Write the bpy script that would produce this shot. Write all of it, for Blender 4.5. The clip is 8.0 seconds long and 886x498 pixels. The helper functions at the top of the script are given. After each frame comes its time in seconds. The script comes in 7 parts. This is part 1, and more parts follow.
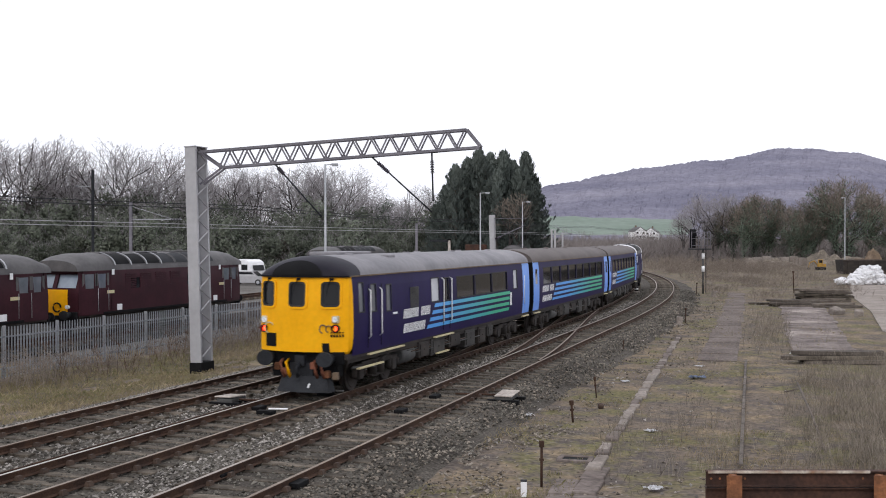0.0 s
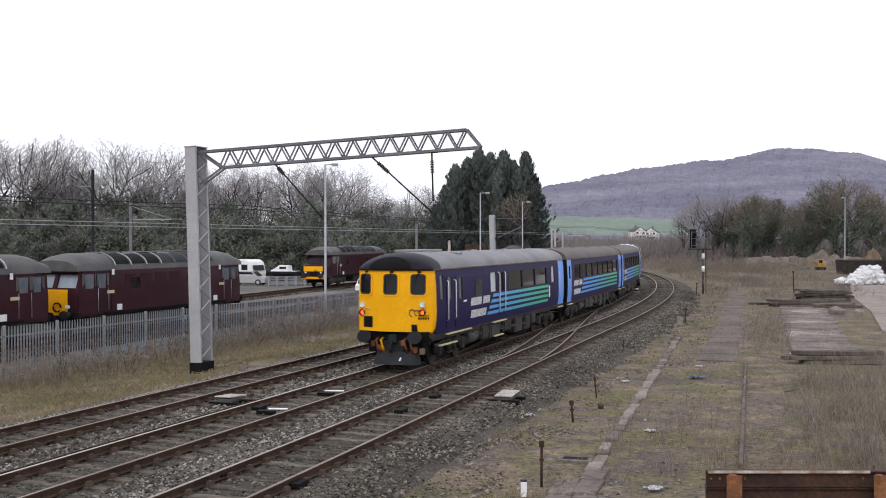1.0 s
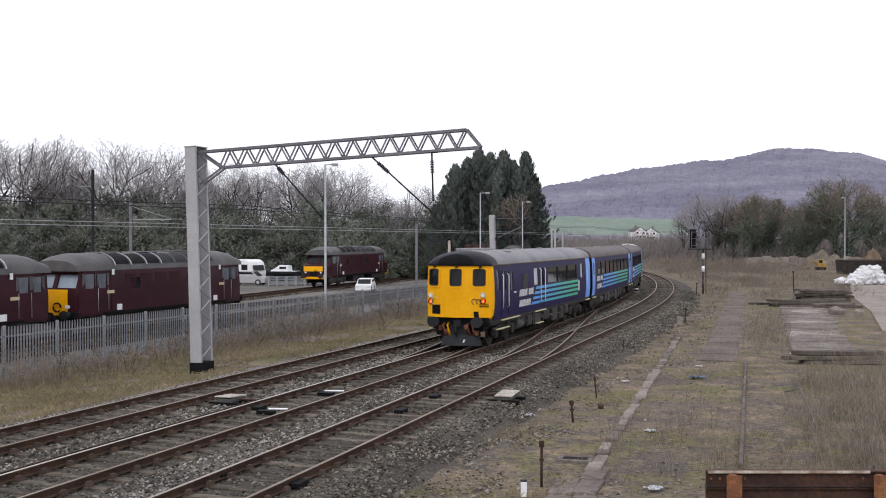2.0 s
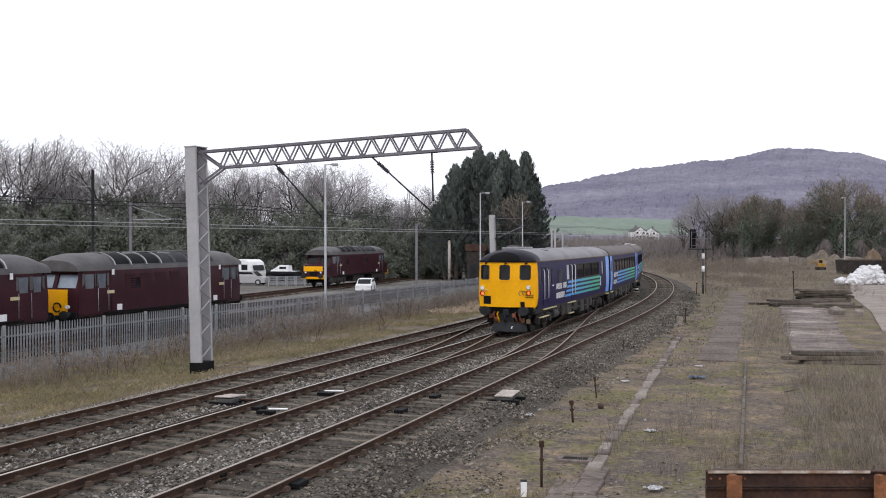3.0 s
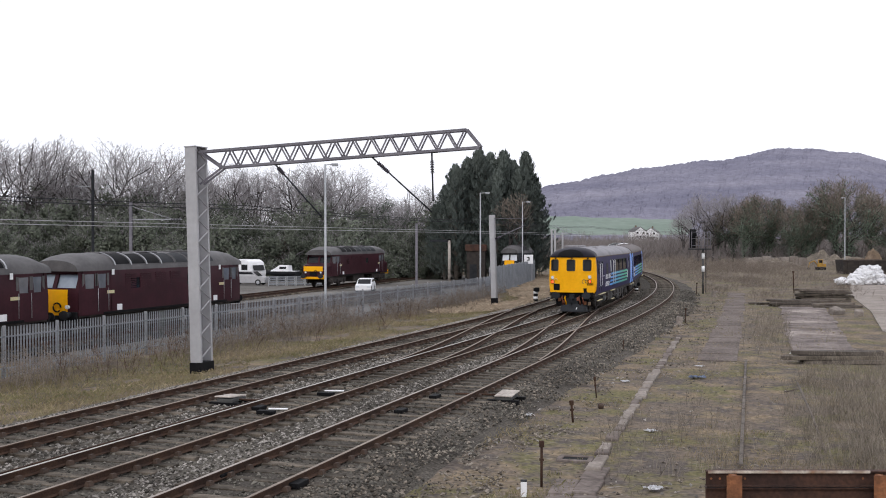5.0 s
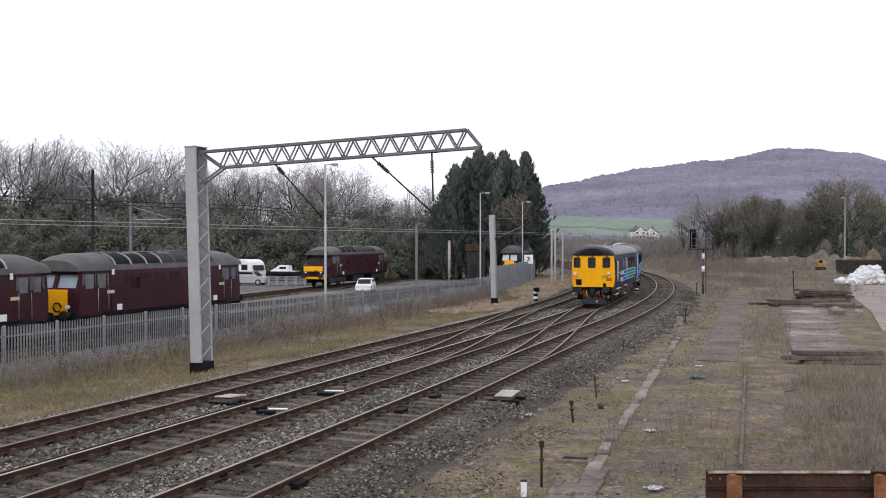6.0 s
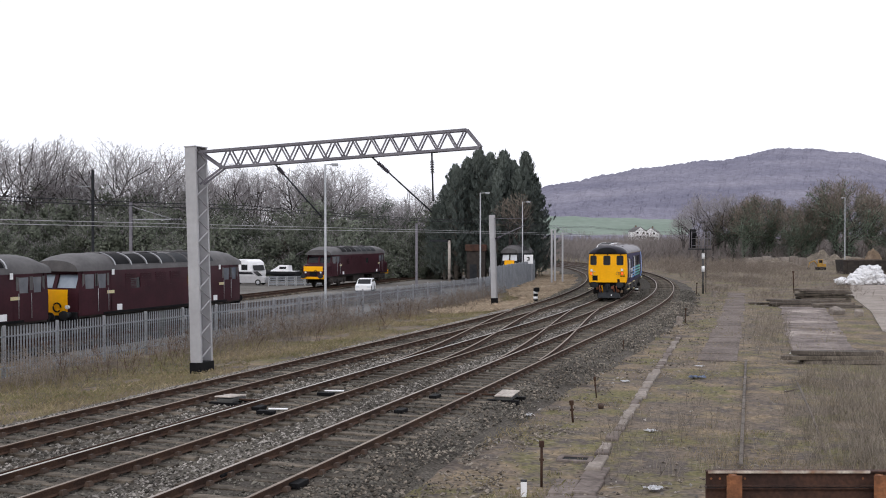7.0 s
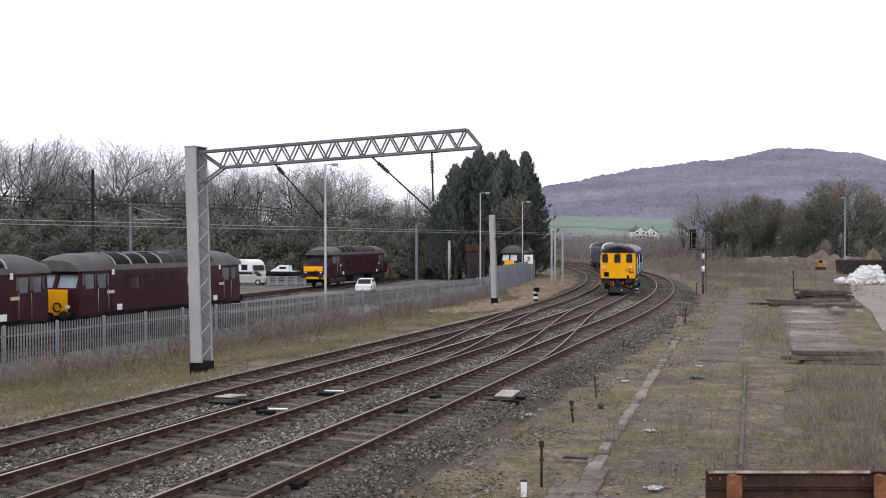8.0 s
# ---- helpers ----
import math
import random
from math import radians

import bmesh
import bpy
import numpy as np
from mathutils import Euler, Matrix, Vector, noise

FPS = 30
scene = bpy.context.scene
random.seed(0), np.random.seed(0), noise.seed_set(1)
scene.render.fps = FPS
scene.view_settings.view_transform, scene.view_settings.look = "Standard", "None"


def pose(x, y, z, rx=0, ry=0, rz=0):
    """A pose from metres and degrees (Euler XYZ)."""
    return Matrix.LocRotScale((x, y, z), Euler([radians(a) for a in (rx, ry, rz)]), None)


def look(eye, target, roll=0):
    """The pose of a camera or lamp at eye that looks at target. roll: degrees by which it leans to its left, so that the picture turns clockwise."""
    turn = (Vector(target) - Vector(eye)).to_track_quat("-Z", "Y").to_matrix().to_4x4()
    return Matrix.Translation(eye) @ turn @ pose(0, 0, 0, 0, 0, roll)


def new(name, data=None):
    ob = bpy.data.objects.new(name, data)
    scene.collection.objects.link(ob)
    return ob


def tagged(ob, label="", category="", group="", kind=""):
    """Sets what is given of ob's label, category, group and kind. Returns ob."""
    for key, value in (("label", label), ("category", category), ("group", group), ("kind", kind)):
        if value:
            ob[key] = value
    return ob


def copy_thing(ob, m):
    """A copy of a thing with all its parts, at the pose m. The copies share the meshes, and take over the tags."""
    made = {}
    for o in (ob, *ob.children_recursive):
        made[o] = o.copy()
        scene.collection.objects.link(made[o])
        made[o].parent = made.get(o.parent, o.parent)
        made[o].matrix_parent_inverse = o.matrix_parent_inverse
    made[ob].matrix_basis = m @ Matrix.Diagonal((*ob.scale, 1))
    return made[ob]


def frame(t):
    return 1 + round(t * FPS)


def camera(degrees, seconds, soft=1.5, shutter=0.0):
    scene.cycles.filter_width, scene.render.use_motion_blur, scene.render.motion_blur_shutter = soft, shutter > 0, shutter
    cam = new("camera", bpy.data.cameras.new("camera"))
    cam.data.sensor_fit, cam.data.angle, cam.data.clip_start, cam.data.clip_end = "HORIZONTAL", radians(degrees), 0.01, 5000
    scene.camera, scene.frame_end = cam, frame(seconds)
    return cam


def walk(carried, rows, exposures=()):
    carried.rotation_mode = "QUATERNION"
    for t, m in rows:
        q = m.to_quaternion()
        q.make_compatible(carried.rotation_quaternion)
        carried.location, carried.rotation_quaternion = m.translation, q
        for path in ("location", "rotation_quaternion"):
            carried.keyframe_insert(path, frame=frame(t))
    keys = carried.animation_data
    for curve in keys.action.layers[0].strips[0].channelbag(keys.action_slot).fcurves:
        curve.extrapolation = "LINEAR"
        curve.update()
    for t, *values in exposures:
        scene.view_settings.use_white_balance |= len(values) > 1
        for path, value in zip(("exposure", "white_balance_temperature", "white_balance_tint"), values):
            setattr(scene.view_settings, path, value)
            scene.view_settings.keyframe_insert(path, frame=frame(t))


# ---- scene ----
cam = camera(43.16, 8.0, soft=1.0, shutter=0.5)
EYE = (0.0, 0.0, 4.21)
VIEW = look(EYE, (0.0, 1982.0, 4.21 - 16.6))
walk(cam, [(0.0, VIEW), (8.0, VIEW)])

# ---- world and sun: a bright white overcast winter sky ----
world = bpy.data.worlds.new("overcast")
scene.world = world
world.use_nodes = True
wn = world.node_tree
wn.nodes.clear()
w_out = wn.nodes.new("ShaderNodeOutputWorld")
w_bg = wn.nodes.new("ShaderNodeBackground")
w_sky = wn.nodes.new("ShaderNodeTexSky")
w_sky.sky_type, w_sky.sun_disc = "NISHITA", False
w_sky.sun_elevation, w_sky.sun_rotation = radians(38), radians(200)
w_sky.air_density, w_sky.dust_density = 1.0, 4.0
w_mix = wn.nodes.new("ShaderNodeMixRGB")
w_mix.inputs["Fac"].default_value = 0.93
w_mix.inputs["Color2"].default_value = (10.35, 10.5, 11.35, 1)
wn.links.new(w_sky.outputs["Color"], w_mix.inputs["Color1"])
wn.links.new(w_mix.outputs["Color"], w_bg.inputs["Color"])
w_bg.inputs["Strength"].default_value = 0.11
wn.links.new(w_bg.outputs["Background"], w_out.inputs["Surface"])

sun = new("sun", bpy.data.lights.new("sun", "SUN"))
sun.data.energy, sun.data.angle, sun.data.color = 0.7, radians(25), (1.0, 0.97, 0.92)
sun.matrix_world = look((-20, -55, 60), (0, 30, 0))
scene.view_settings.exposure = 0.0


# ---- materials ----
def mat(name, c1, c2=None, rough=0.8, metal=0.0, scale=1.5, bump=0.3, fine=30.0, vary=0.0, grit=0.25, spec=0.5, dist=0.01):
    """Two colours mixed by a large soft noise, roughened by a fine one."""
    m = bpy.data.materials.new(name)
    m.use_nodes = True
    nt = m.node_tree
    b = nt.nodes["Principled BSDF"]
    b.inputs["Roughness"].default_value, b.inputs["Metallic"].default_value = rough, metal
    b.inputs["Specular IOR Level"].default_value = spec
    tc = nt.nodes.new("ShaderNodeTexCoord")
    n1 = nt.nodes.new("ShaderNodeTexNoise")
    n1.inputs["Scale"].default_value, n1.inputs["Detail"].default_value = scale, 5
    n2 = nt.nodes.new("ShaderNodeTexNoise")
    n2.inputs["Scale"].default_value, n2.inputs["Detail"].default_value = fine, 4
    for n in (n1, n2):
        nt.links.new(tc.outputs["Object"], n.inputs["Vector"])
    ramp = nt.nodes.new("ShaderNodeValToRGB")
    ramp.color_ramp.elements[0].position, ramp.color_ramp.elements[1].position = 0.35, 0.65
    ramp.color_ramp.elements[0].color = (*c1, 1)
    ramp.color_ramp.elements[1].color = (*(c2 or [min(1, x * 1.25) for x in c1]), 1)
    nt.links.new(n1.outputs["Fac"], ramp.inputs["Fac"])
    val = nt.nodes.new("ShaderNodeMapRange")
    val.inputs["From Min"].default_value, val.inputs["From Max"].default_value = 0.3, 0.7
    val.inputs["To Min"].default_value, val.inputs["To Max"].default_value = 1 - grit, 1 + grit
    nt.links.new(n2.outputs["Fac"], val.inputs["Value"])
    hsv = nt.nodes.new("ShaderNodeHueSaturation")
    nt.links.new(ramp.outputs["Color"], hsv.inputs["Color"])
    if vary:
        info = nt.nodes.new("ShaderNodeObjectInfo")
        v2 = nt.nodes.new("ShaderNodeMapRange")
        v2.inputs["To Min"].default_value, v2.inputs["To Max"].default_value = 1 - vary, 1 + vary
        nt.links.new(info.outputs["Random"], v2.inputs["Value"])
        mul = nt.nodes.new("ShaderNodeMath")
        mul.operation = "MULTIPLY"
        nt.links.new(val.outputs["Result"], mul.inputs[0])
        nt.links.new(v2.outputs["Result"], mul.inputs[1])
        nt.links.new(mul.outputs["Value"], hsv.inputs["Value"])
    else:
        nt.links.new(val.outputs["Result"], hsv.inputs["Value"])
    nt.links.new(hsv.outputs["Color"], b.inputs["Base Color"])
    if bump:
        bp = nt.nodes.new("ShaderNodeBump")
        bp.inputs["Strength"].default_value, bp.inputs["Distance"].default_value = bump, dist
        nt.links.new(n2.outputs["Fac"], bp.inputs["Height"])
        nt.links.new(bp.outputs["Normal"], b.inputs["Normal"])
    return m


def island(m, amount=0.35):
    """Let each loose piece of a joined mesh take its own brightness."""
    nt = m.node_tree
    b = nt.nodes["Principled BSDF"]
    link = b.inputs["Base Color"].links[0]
    geo = nt.nodes.new("ShaderNodeNewGeometry")
    mr = nt.nodes.new("ShaderNodeMapRange")
    mr.inputs["To Min"].default_value, mr.inputs["To Max"].default_value = 1 - amount, 1 + amount
    h = nt.nodes.new("ShaderNodeHueSaturation")
    nt.links.new(geo.outputs["Random Per Island"], mr.inputs["Value"])
    nt.links.new(mr.outputs["Result"], h.inputs["Value"])
    nt.links.new(link.from_socket, h.inputs["Color"])
    nt.links.new(h.outputs["Color"], b.inputs["Base Color"])
    return m


def glow(name, colour, strength):
    m = bpy.data.materials.new(name)
    m.use_nodes = True
    b = m.node_tree.nodes["Principled BSDF"]
    b.inputs["Base Color"].default_value = (*colour, 1)
    b.inputs["Emission Color"].default_value = (*colour, 1)
    b.inputs["Emission Strength"].default_value = strength
    return m


def glass(name, tint, trans=0.6):
    m = bpy.data.materials.new(name)
    m.use_nodes = True
    b = m.node_tree.nodes["Principled BSDF"]
    b.inputs["Base Color"].default_value = (*tint, 1)
    b.inputs["Roughness"].default_value = 0.06
    b.inputs["Transmission Weight"].default_value = trans
    b.inputs["IOR"].default_value = 1.30
    return m


def ground_mat():
    """Winter waste ground: dead straw grass, bare dirt, moss and grit in patches."""
    m = bpy.data.materials.new("waste_ground")
    m.use_nodes = True
    nt = m.node_tree
    b = nt.nodes["Principled BSDF"]
    b.inputs["Roughness"].default_value = 0.95
    b.inputs["Specular IOR Level"].default_value = 0.15
    tc = nt.nodes.new("ShaderNodeTexCoord")
    cols = [(0.158, 0.126, 0.100), (0.232, 0.178, 0.118), (0.142, 0.128, 0.064), (0.105, 0.088, 0.078), (0.215, 0.195, 0.182)]
    prev = None
    for i, (c, sc) in enumerate(zip(cols, (0.2, 0.75, 0.5, 1.3, 2.6))):
        n = nt.nodes.new("ShaderNodeTexNoise")
        n.noise_dimensions = "4D"
        n.inputs["W"].default_value = i * 7.3
        n.inputs["Scale"].default_value, n.inputs["Detail"].default_value = sc, 8
        n.inputs["Roughness"].default_value = 0.65
        nt.links.new(tc.outputs["Object"], n.inputs["Vector"])
        r = nt.nodes.new("ShaderNodeMapRange")
        r.inputs["From Min"].default_value, r.inputs["From Max"].default_value = (0.60, 0.68) if i == 4 else (0.48, 0.58)
        nt.links.new(n.outputs["Fac"], r.inputs["Value"])
        mx = nt.nodes.new("ShaderNodeMixRGB")
        mx.inputs["Color2"].default_value = (*c, 1)
        if prev:
            nt.links.new(r.outputs["Result"], mx.inputs["Fac"])
            nt.links.new(prev, mx.inputs["Color1"])
        else:
            mx.inputs["Fac"].default_value = 1
        prev = mx.outputs["Color"]
    fine = nt.nodes.new("ShaderNodeTexNoise")
    fine.inputs["Scale"].default_value, fine.inputs["Detail"].default_value = 9, 8
    nt.links.new(tc.outputs["Object"], fine.inputs["Vector"])
    mr = nt.nodes.new("ShaderNodeMapRange")
    mr.inputs["From Min"].default_value, mr.inputs["From Max"].default_value = 0.3, 0.7
    mr.inputs["To Min"].default_value, mr.inputs["To Max"].default_value = 0.6, 1.4
    nt.links.new(fine.outputs["Fac"], mr.inputs["Value"])
    h = nt.nodes.new("ShaderNodeHueSaturation")
    nt.links.new(prev, h.inputs["Color"])
    nt.links.new(mr.outputs["Result"], h.inputs["Value"])
    nt.links.new(h.outputs["Color"], b.inputs["Base Color"])
    bp = nt.nodes.new("ShaderNodeBump")
    bp.inputs["Strength"].default_value, bp.inputs["Distance"].default_value = 0.7, 0.06
    nt.links.new(fine.outputs["Fac"], bp.inputs["Height"])
    nt.links.new(bp.outputs["Normal"], b.inputs["Normal"])
    return m


M_GROUND = ground_mat()
M_BALLAST = mat("ballast", (0.056, 0.048, 0.041), (0.105, 0.093, 0.079), 0.95, scale=0.35, fine=16, bump=1.0, grit=0.6, spec=0.2, dist=0.05)
M_STONE = island(mat("ballast_stone", (0.075, 0.069, 0.06), (0.125, 0.116, 0.10), 0.95, scale=0.4, fine=20, bump=0.2, spec=0.2), 0.65)
M_RUST = mat("rail_rust", (0.036, 0.019, 0.013), (0.070, 0.037, 0.023), 0.9, scale=2, fine=25, bump=0.3, spec=0.3)
M_RAILTOP = mat("rail_running_surface", (0.36, 0.33, 0.305), (0.46, 0.425, 0.395), 0.5, 0.5, scale=0.4, fine=15, bump=0.05)
M_RAILDULL = mat("rail_dull_surface", (0.19, 0.145, 0.115), (0.27, 0.215, 0.175), 0.6, 0.3, scale=0.4, fine=15, bump=0.05)
M_SLEEPER = mat("sleeper_wood", (0.050, 0.041, 0.033), (0.142, 0.120, 0.097), 0.95, scale=2.5, fine=22, bump=0.5, vary=0.5, spec=0.2)
M_CHAIR = mat("cast_chair", (0.045, 0.028, 0.02), (0.07, 0.043, 0.03), 0.9, bump=0.2)
M_NAVY = mat("navy_paint", (0.012, 0.007, 0.055), (0.017, 0.010, 0.070), 0.5, scale=0.7, fine=6, bump=0.02, grit=0.08, spec=0.09)
M_YELLOW = mat("warning_yellow_paint", (0.88, 0.405, 0.002), (0.93, 0.45, 0.004), 0.45, scale=1.2, fine=8, bump=0.02, grit=0.05, spec=0.18)
M_ROOFGREY = mat("coach_roof_grey", (0.155, 0.15, 0.165), (0.24, 0.23, 0.245), 0.6, scale=0.6, fine=5, bump=0.03, grit=0.12)
M_ROOFBROWN = mat("coach_roof_grimy", (0.085, 0.07, 0.066), (0.12, 0.10, 0.095), 0.7, scale=0.6, fine=5, bump=0.03, grit=0.15)
M_BLACK = mat("black_paint", (0.005, 0.005, 0.006), (0.009, 0.009, 0.010), 0.7, bump=0.05, spec=0.12)
# Brown underframe dirt, darkened further to carry the shadow under the train.
M_UNDER = mat("underframe_dirt_and_shade", (0.016, 0.012, 0.011), (0.040, 0.031, 0.026), 0.85, scale=2, bump=0.2)
M_GREYBOX = mat("grey_equipment", (0.050, 0.050, 0.050), (0.085, 0.084, 0.082), 0.75, scale=2, bump=0.1)
M_UNDERBOX = mat("grimy_equipment", (0.024, 0.022, 0.021), (0.052, 0.048, 0.045), 0.8, scale=2, bump=0.1)
M_DARKYELLOW = mat("muddy_yellow_paint", (0.42, 0.23, 0.02), (0.30, 0.17, 0.03), 0.7, scale=2, fine=8, bump=0.1)
M_PLOUGH = mat("plough_grey", (0.015, 0.016, 0.019), (0.026, 0.028, 0.033), 0.65, scale=2, bump=0.1, spec=0.2)
M_WHITE = mat("white_paint", (0.78, 0.78, 0.80), (0.84, 0.84, 0.86), 0.5, bump=0.03, grit=0.06)
M_LTBLUE = mat("light_blue_paint", (0.13, 0.32, 0.86), (0.17, 0.38, 0.92), 0.4, bump=0.02, grit=0.06)
M_CREAM = mat("cream_paint", (0.62, 0.55, 0.33), (0.5, 0.42, 0.25), 0.7, bump=0.1)
M_ORANGE = mat("orange_hose", (0.26, 0.085, 0.045), (0.16, 0.055, 0.03), 0.7, bump=0.1)
M_DOME = mat("dark_dome_paint", (0.014, 0.013, 0.020), (0.024, 0.022, 0.032), 0.5, scale=0.8, fine=6, bump=0.02, grit=0.1, spec=0.12)
M_GLASS = glass("tinted_glass", (0.02, 0.021, 0.024), 0.2)
M_PALEGLASS = mat("frosted_pane", (0.50, 0.52, 0.56), (0.62, 0.64, 0.68), 0.25, bump=0.0, grit=0.05)
M_CABGLASS = mat("grey_cab_glass", (0.12, 0.13, 0.15), (0.18, 0.19, 0.21), 0.12, bump=0.0, grit=0.05)
# Windscreen glass whose base colour holds the reflected pale sky.
M_SKYGLASS = mat("sky_painted_windscreen", (0.22, 0.27, 0.34), (0.30, 0.35, 0.42), 0.10, bump=0.0, grit=0.05)
M_RUBBER = mat("rubber", (0.018, 0.018, 0.02), (0.03, 0.03, 0.03), 0.8, bump=0.1)
M_GALV = mat("galvanised_steel", (0.37, 0.365, 0.38), (0.43, 0.425, 0.44), 0.65, 0.15, scale=0.7, fine=5, bump=0.03, grit=0.06)
# Weathered grey steel; the gantry boom's backlit shade is put into this colour.
M_BOOM = mat("weathered_backlit_steel", (0.135, 0.128, 0.15), (0.20, 0.19, 0.215), 0.7, 0.15, scale=1.0, fine=8, bump=0.04, grit=0.1)
# Near-black ground colour that stands for shade below the parked locomotives.
M_LOCOSHADE = mat("loco_shade_black", (0.022, 0.020, 0.019), (0.045, 0.041, 0.037), 0.95, scale=0.5, fine=7, bump=0.6, grit=0.4, spec=0.1, dist=0.03)
M_RAILWORN = mat("rail_half_worn_surface", (0.27, 0.22, 0.19), (0.36, 0.31, 0.275), 0.5, 0.4, scale=0.4, fine=15, bump=0.05)
M_LID = mat("bleached_lid", (0.33, 0.29, 0.26), (0.46, 0.41, 0.37), 0.9, scale=3, fine=14, bump=0.1)
M_PALISADE = mat("palisade_galvanised", (0.20, 0.212, 0.235), (0.28, 0.295, 0.32), 0.6, 0.2, scale=1.5, fine=12, bump=0.05, vary=0.12)
M_MAROON = mat("maroon_paint", (0.031, 0.0075, 0.0125), (0.046, 0.0115, 0.018), 0.5, scale=0.8, fine=6, bump=0.03, grit=0.12, spec=0.15)
M_LOCOROOF = mat("loco_roof_grey", (0.062, 0.058, 0.060), (0.098, 0.092, 0.094), 0.6, scale=0.8, fine=6, bump=0.05, grit=0.15)
M_CONCRETE = mat("concrete", (0.20, 0.172, 0.152), (0.29, 0.255, 0.23), 0.95, scale=0.8, fine=9, bump=0.3, vary=0.15, spec=0.1)
M_TARMAC = mat("yard_surface", (0.125, 0.117, 0.108), (0.205, 0.193, 0.18), 1.0, scale=0.12, fine=3, bump=0.2, spec=0.05)
M_OLDPATH = mat("old_platform_surface", (0.120, 0.099, 0.090), (0.185, 0.155, 0.141), 0.95, scale=0.5, fine=7, bump=0.3, grit=0.35, spec=0.1)
M_PAD = mat("worn_concrete_pad", (0.115, 0.095, 0.090), (0.235, 0.20, 0.185), 0.95, scale=0.9, fine=5, bump=0.3, grit=0.3, vary=0.12, spec=0.1)
M_PALEPAD = mat("bleached_concrete_pad", (0.20, 0.165, 0.148), (0.36, 0.315, 0.29), 0.95, scale=0.9, fine=6, bump=0.3, spec=0.1)
M_POLE = mat("painted_pole", (0.33, 0.34, 0.36), (0.42, 0.43, 0.45), 0.55, 0.3, bump=0.05)
M_INSUL = mat("brown_insulator", (0.035, 0.028, 0.045), (0.05, 0.04, 0.06), 0.3, bump=0.0)
M_RED = glow("red_tail_lamp", (1.0, 0.05, 0.012), 6.0)
M_LENS = mat("lamp_lens", (0.62, 0.66, 0.72), (0.75, 0.78, 0.82), 0.15, bump=0.0)
M_RUSTBEAM = mat("rusty_steel", (0.034, 0.016, 0.012), (0.075, 0.034, 0.021), 0.9, scale=2.0, fine=14, bump=0.3, grit=0.35)
M_RUSTPOST = mat("orange_rust", (0.15, 0.06, 0.028), (0.26, 0.105, 0.045), 0.9, scale=3.0, fine=18, bump=0.3, grit=0.3)
M_TIMBER = mat("grey_timber", (0.075, 0.060, 0.050), (0.14, 0.118, 0.10), 0.95, scale=2.0, fine=14, bump=0.5, vary=0.3)
M_BAG = mat("white_sack", (0.62, 0.62, 0.64), (0.74, 0.74, 0.76), 0.7, scale=2, fine=10, bump=0.3)
M_EARTH = mat("brown_earth", (0.12, 0.085, 0.06), (0.19, 0.135, 0.09), 0.95, scale=0.7, fine=5, bump=0.6)


# ---- mesh helpers ----
def part(name, bm, material, parent=None, label=""):
    """Link a bmesh as one mesh object, under a thing or a part."""
    me = bpy.data.meshes.new(name)
    bm.to_mesh(me)
    bm.free()
    for m in (material if isinstance(material, (list, tuple)) else [material]):
        me.materials.append(m)
    ob = new(name, me)
    if parent:
        ob.parent = parent
    if label:
        ob["label"] = label
    return ob


def empty(name, m, label, category, group="", kind=""):
    ob = new(name)
    ob.empty_display_size = 0.3
    ob.matrix_world = m
    return tagged(ob, label, category, group, kind)


def box(bm, c, s, rot=None, bevel=0.0, mi=0):
    m = Matrix.Translation(c) @ (rot.to_4x4() if rot else Matrix.Identity(4)) @ Matrix.Diagonal((*s, 1))
    r = bmesh.ops.create_cube(bm, size=1.0, matrix=m)
    vs = r["verts"]
    if bevel:
        es = list({e for v in vs for e in v.link_edges})
        r = bmesh.ops.bevel(bm, geom=es, offset=bevel, segments=2, affect="EDGES", profile=0.5)
        if mi:
            for f in r["faces"]:
                f.material_index = mi
    if mi:
        for f in {f for v in vs if v.is_valid for f in v.link_faces}:
            f.material_index = mi
    return bm


def nbox(c, s, rot=None, bevel=0.0):
    return box(bmesh.new(), c, s, rot, bevel)


def rotz(deg):
    return Matrix.Rotation(radians(deg), 3, "Z")


def tube(bm, pts, radii, seg=8, caps=True):
    """A tapered tube along a line of points."""
    rings = []
    pts = [Vector(p) for p in pts]
    for i, p in enumerate(pts):
        a, b = pts[max(i - 1, 0)], pts[min(i + 1, len(pts) - 1)]
        d = (b - a).normalized()
        side = d.cross(Vector((0, 0, 1)) if abs(d.z) < 0.95 else Vector((1, 0, 0))).normalized()
        up = side.cross(d)
        r = radii[i] if isinstance(radii, (list, tuple)) else radii
        rings.append([bm.verts.new(p + r * (math.cos(t) * side + math.sin(t) * up)) for t in (2 * math.pi * k / seg for k in range(seg))])
    for r0, r1 in zip(rings, rings[1:]):
        for k in range(seg):
            f = bm.faces.new((r0[k], r0[(k + 1) % seg], r1[(k + 1) % seg], r1[k]))
            f.smooth = seg > 5
    if caps:
        bm.faces.new(rings[0][::-1])
        bm.faces.new(rings[-1])
    return bm


def loft(bm, rings, closed=True, caps=True, smooth=False):
    vs = [[bm.verts.new(p) for p in r] for r in rings]
    n = len(vs[0])
    for a, b in zip(vs, vs[1:]):
        for k in range(n if closed else n - 1):
            f = bm.faces.new((a[k], a[(k + 1) % n], b[(k + 1) % n], b[k]))
            f.smooth = smooth
    if caps and closed:
        bm.faces.new(vs[0][::-1])
        bm.faces.new(vs[-1])
    return bm


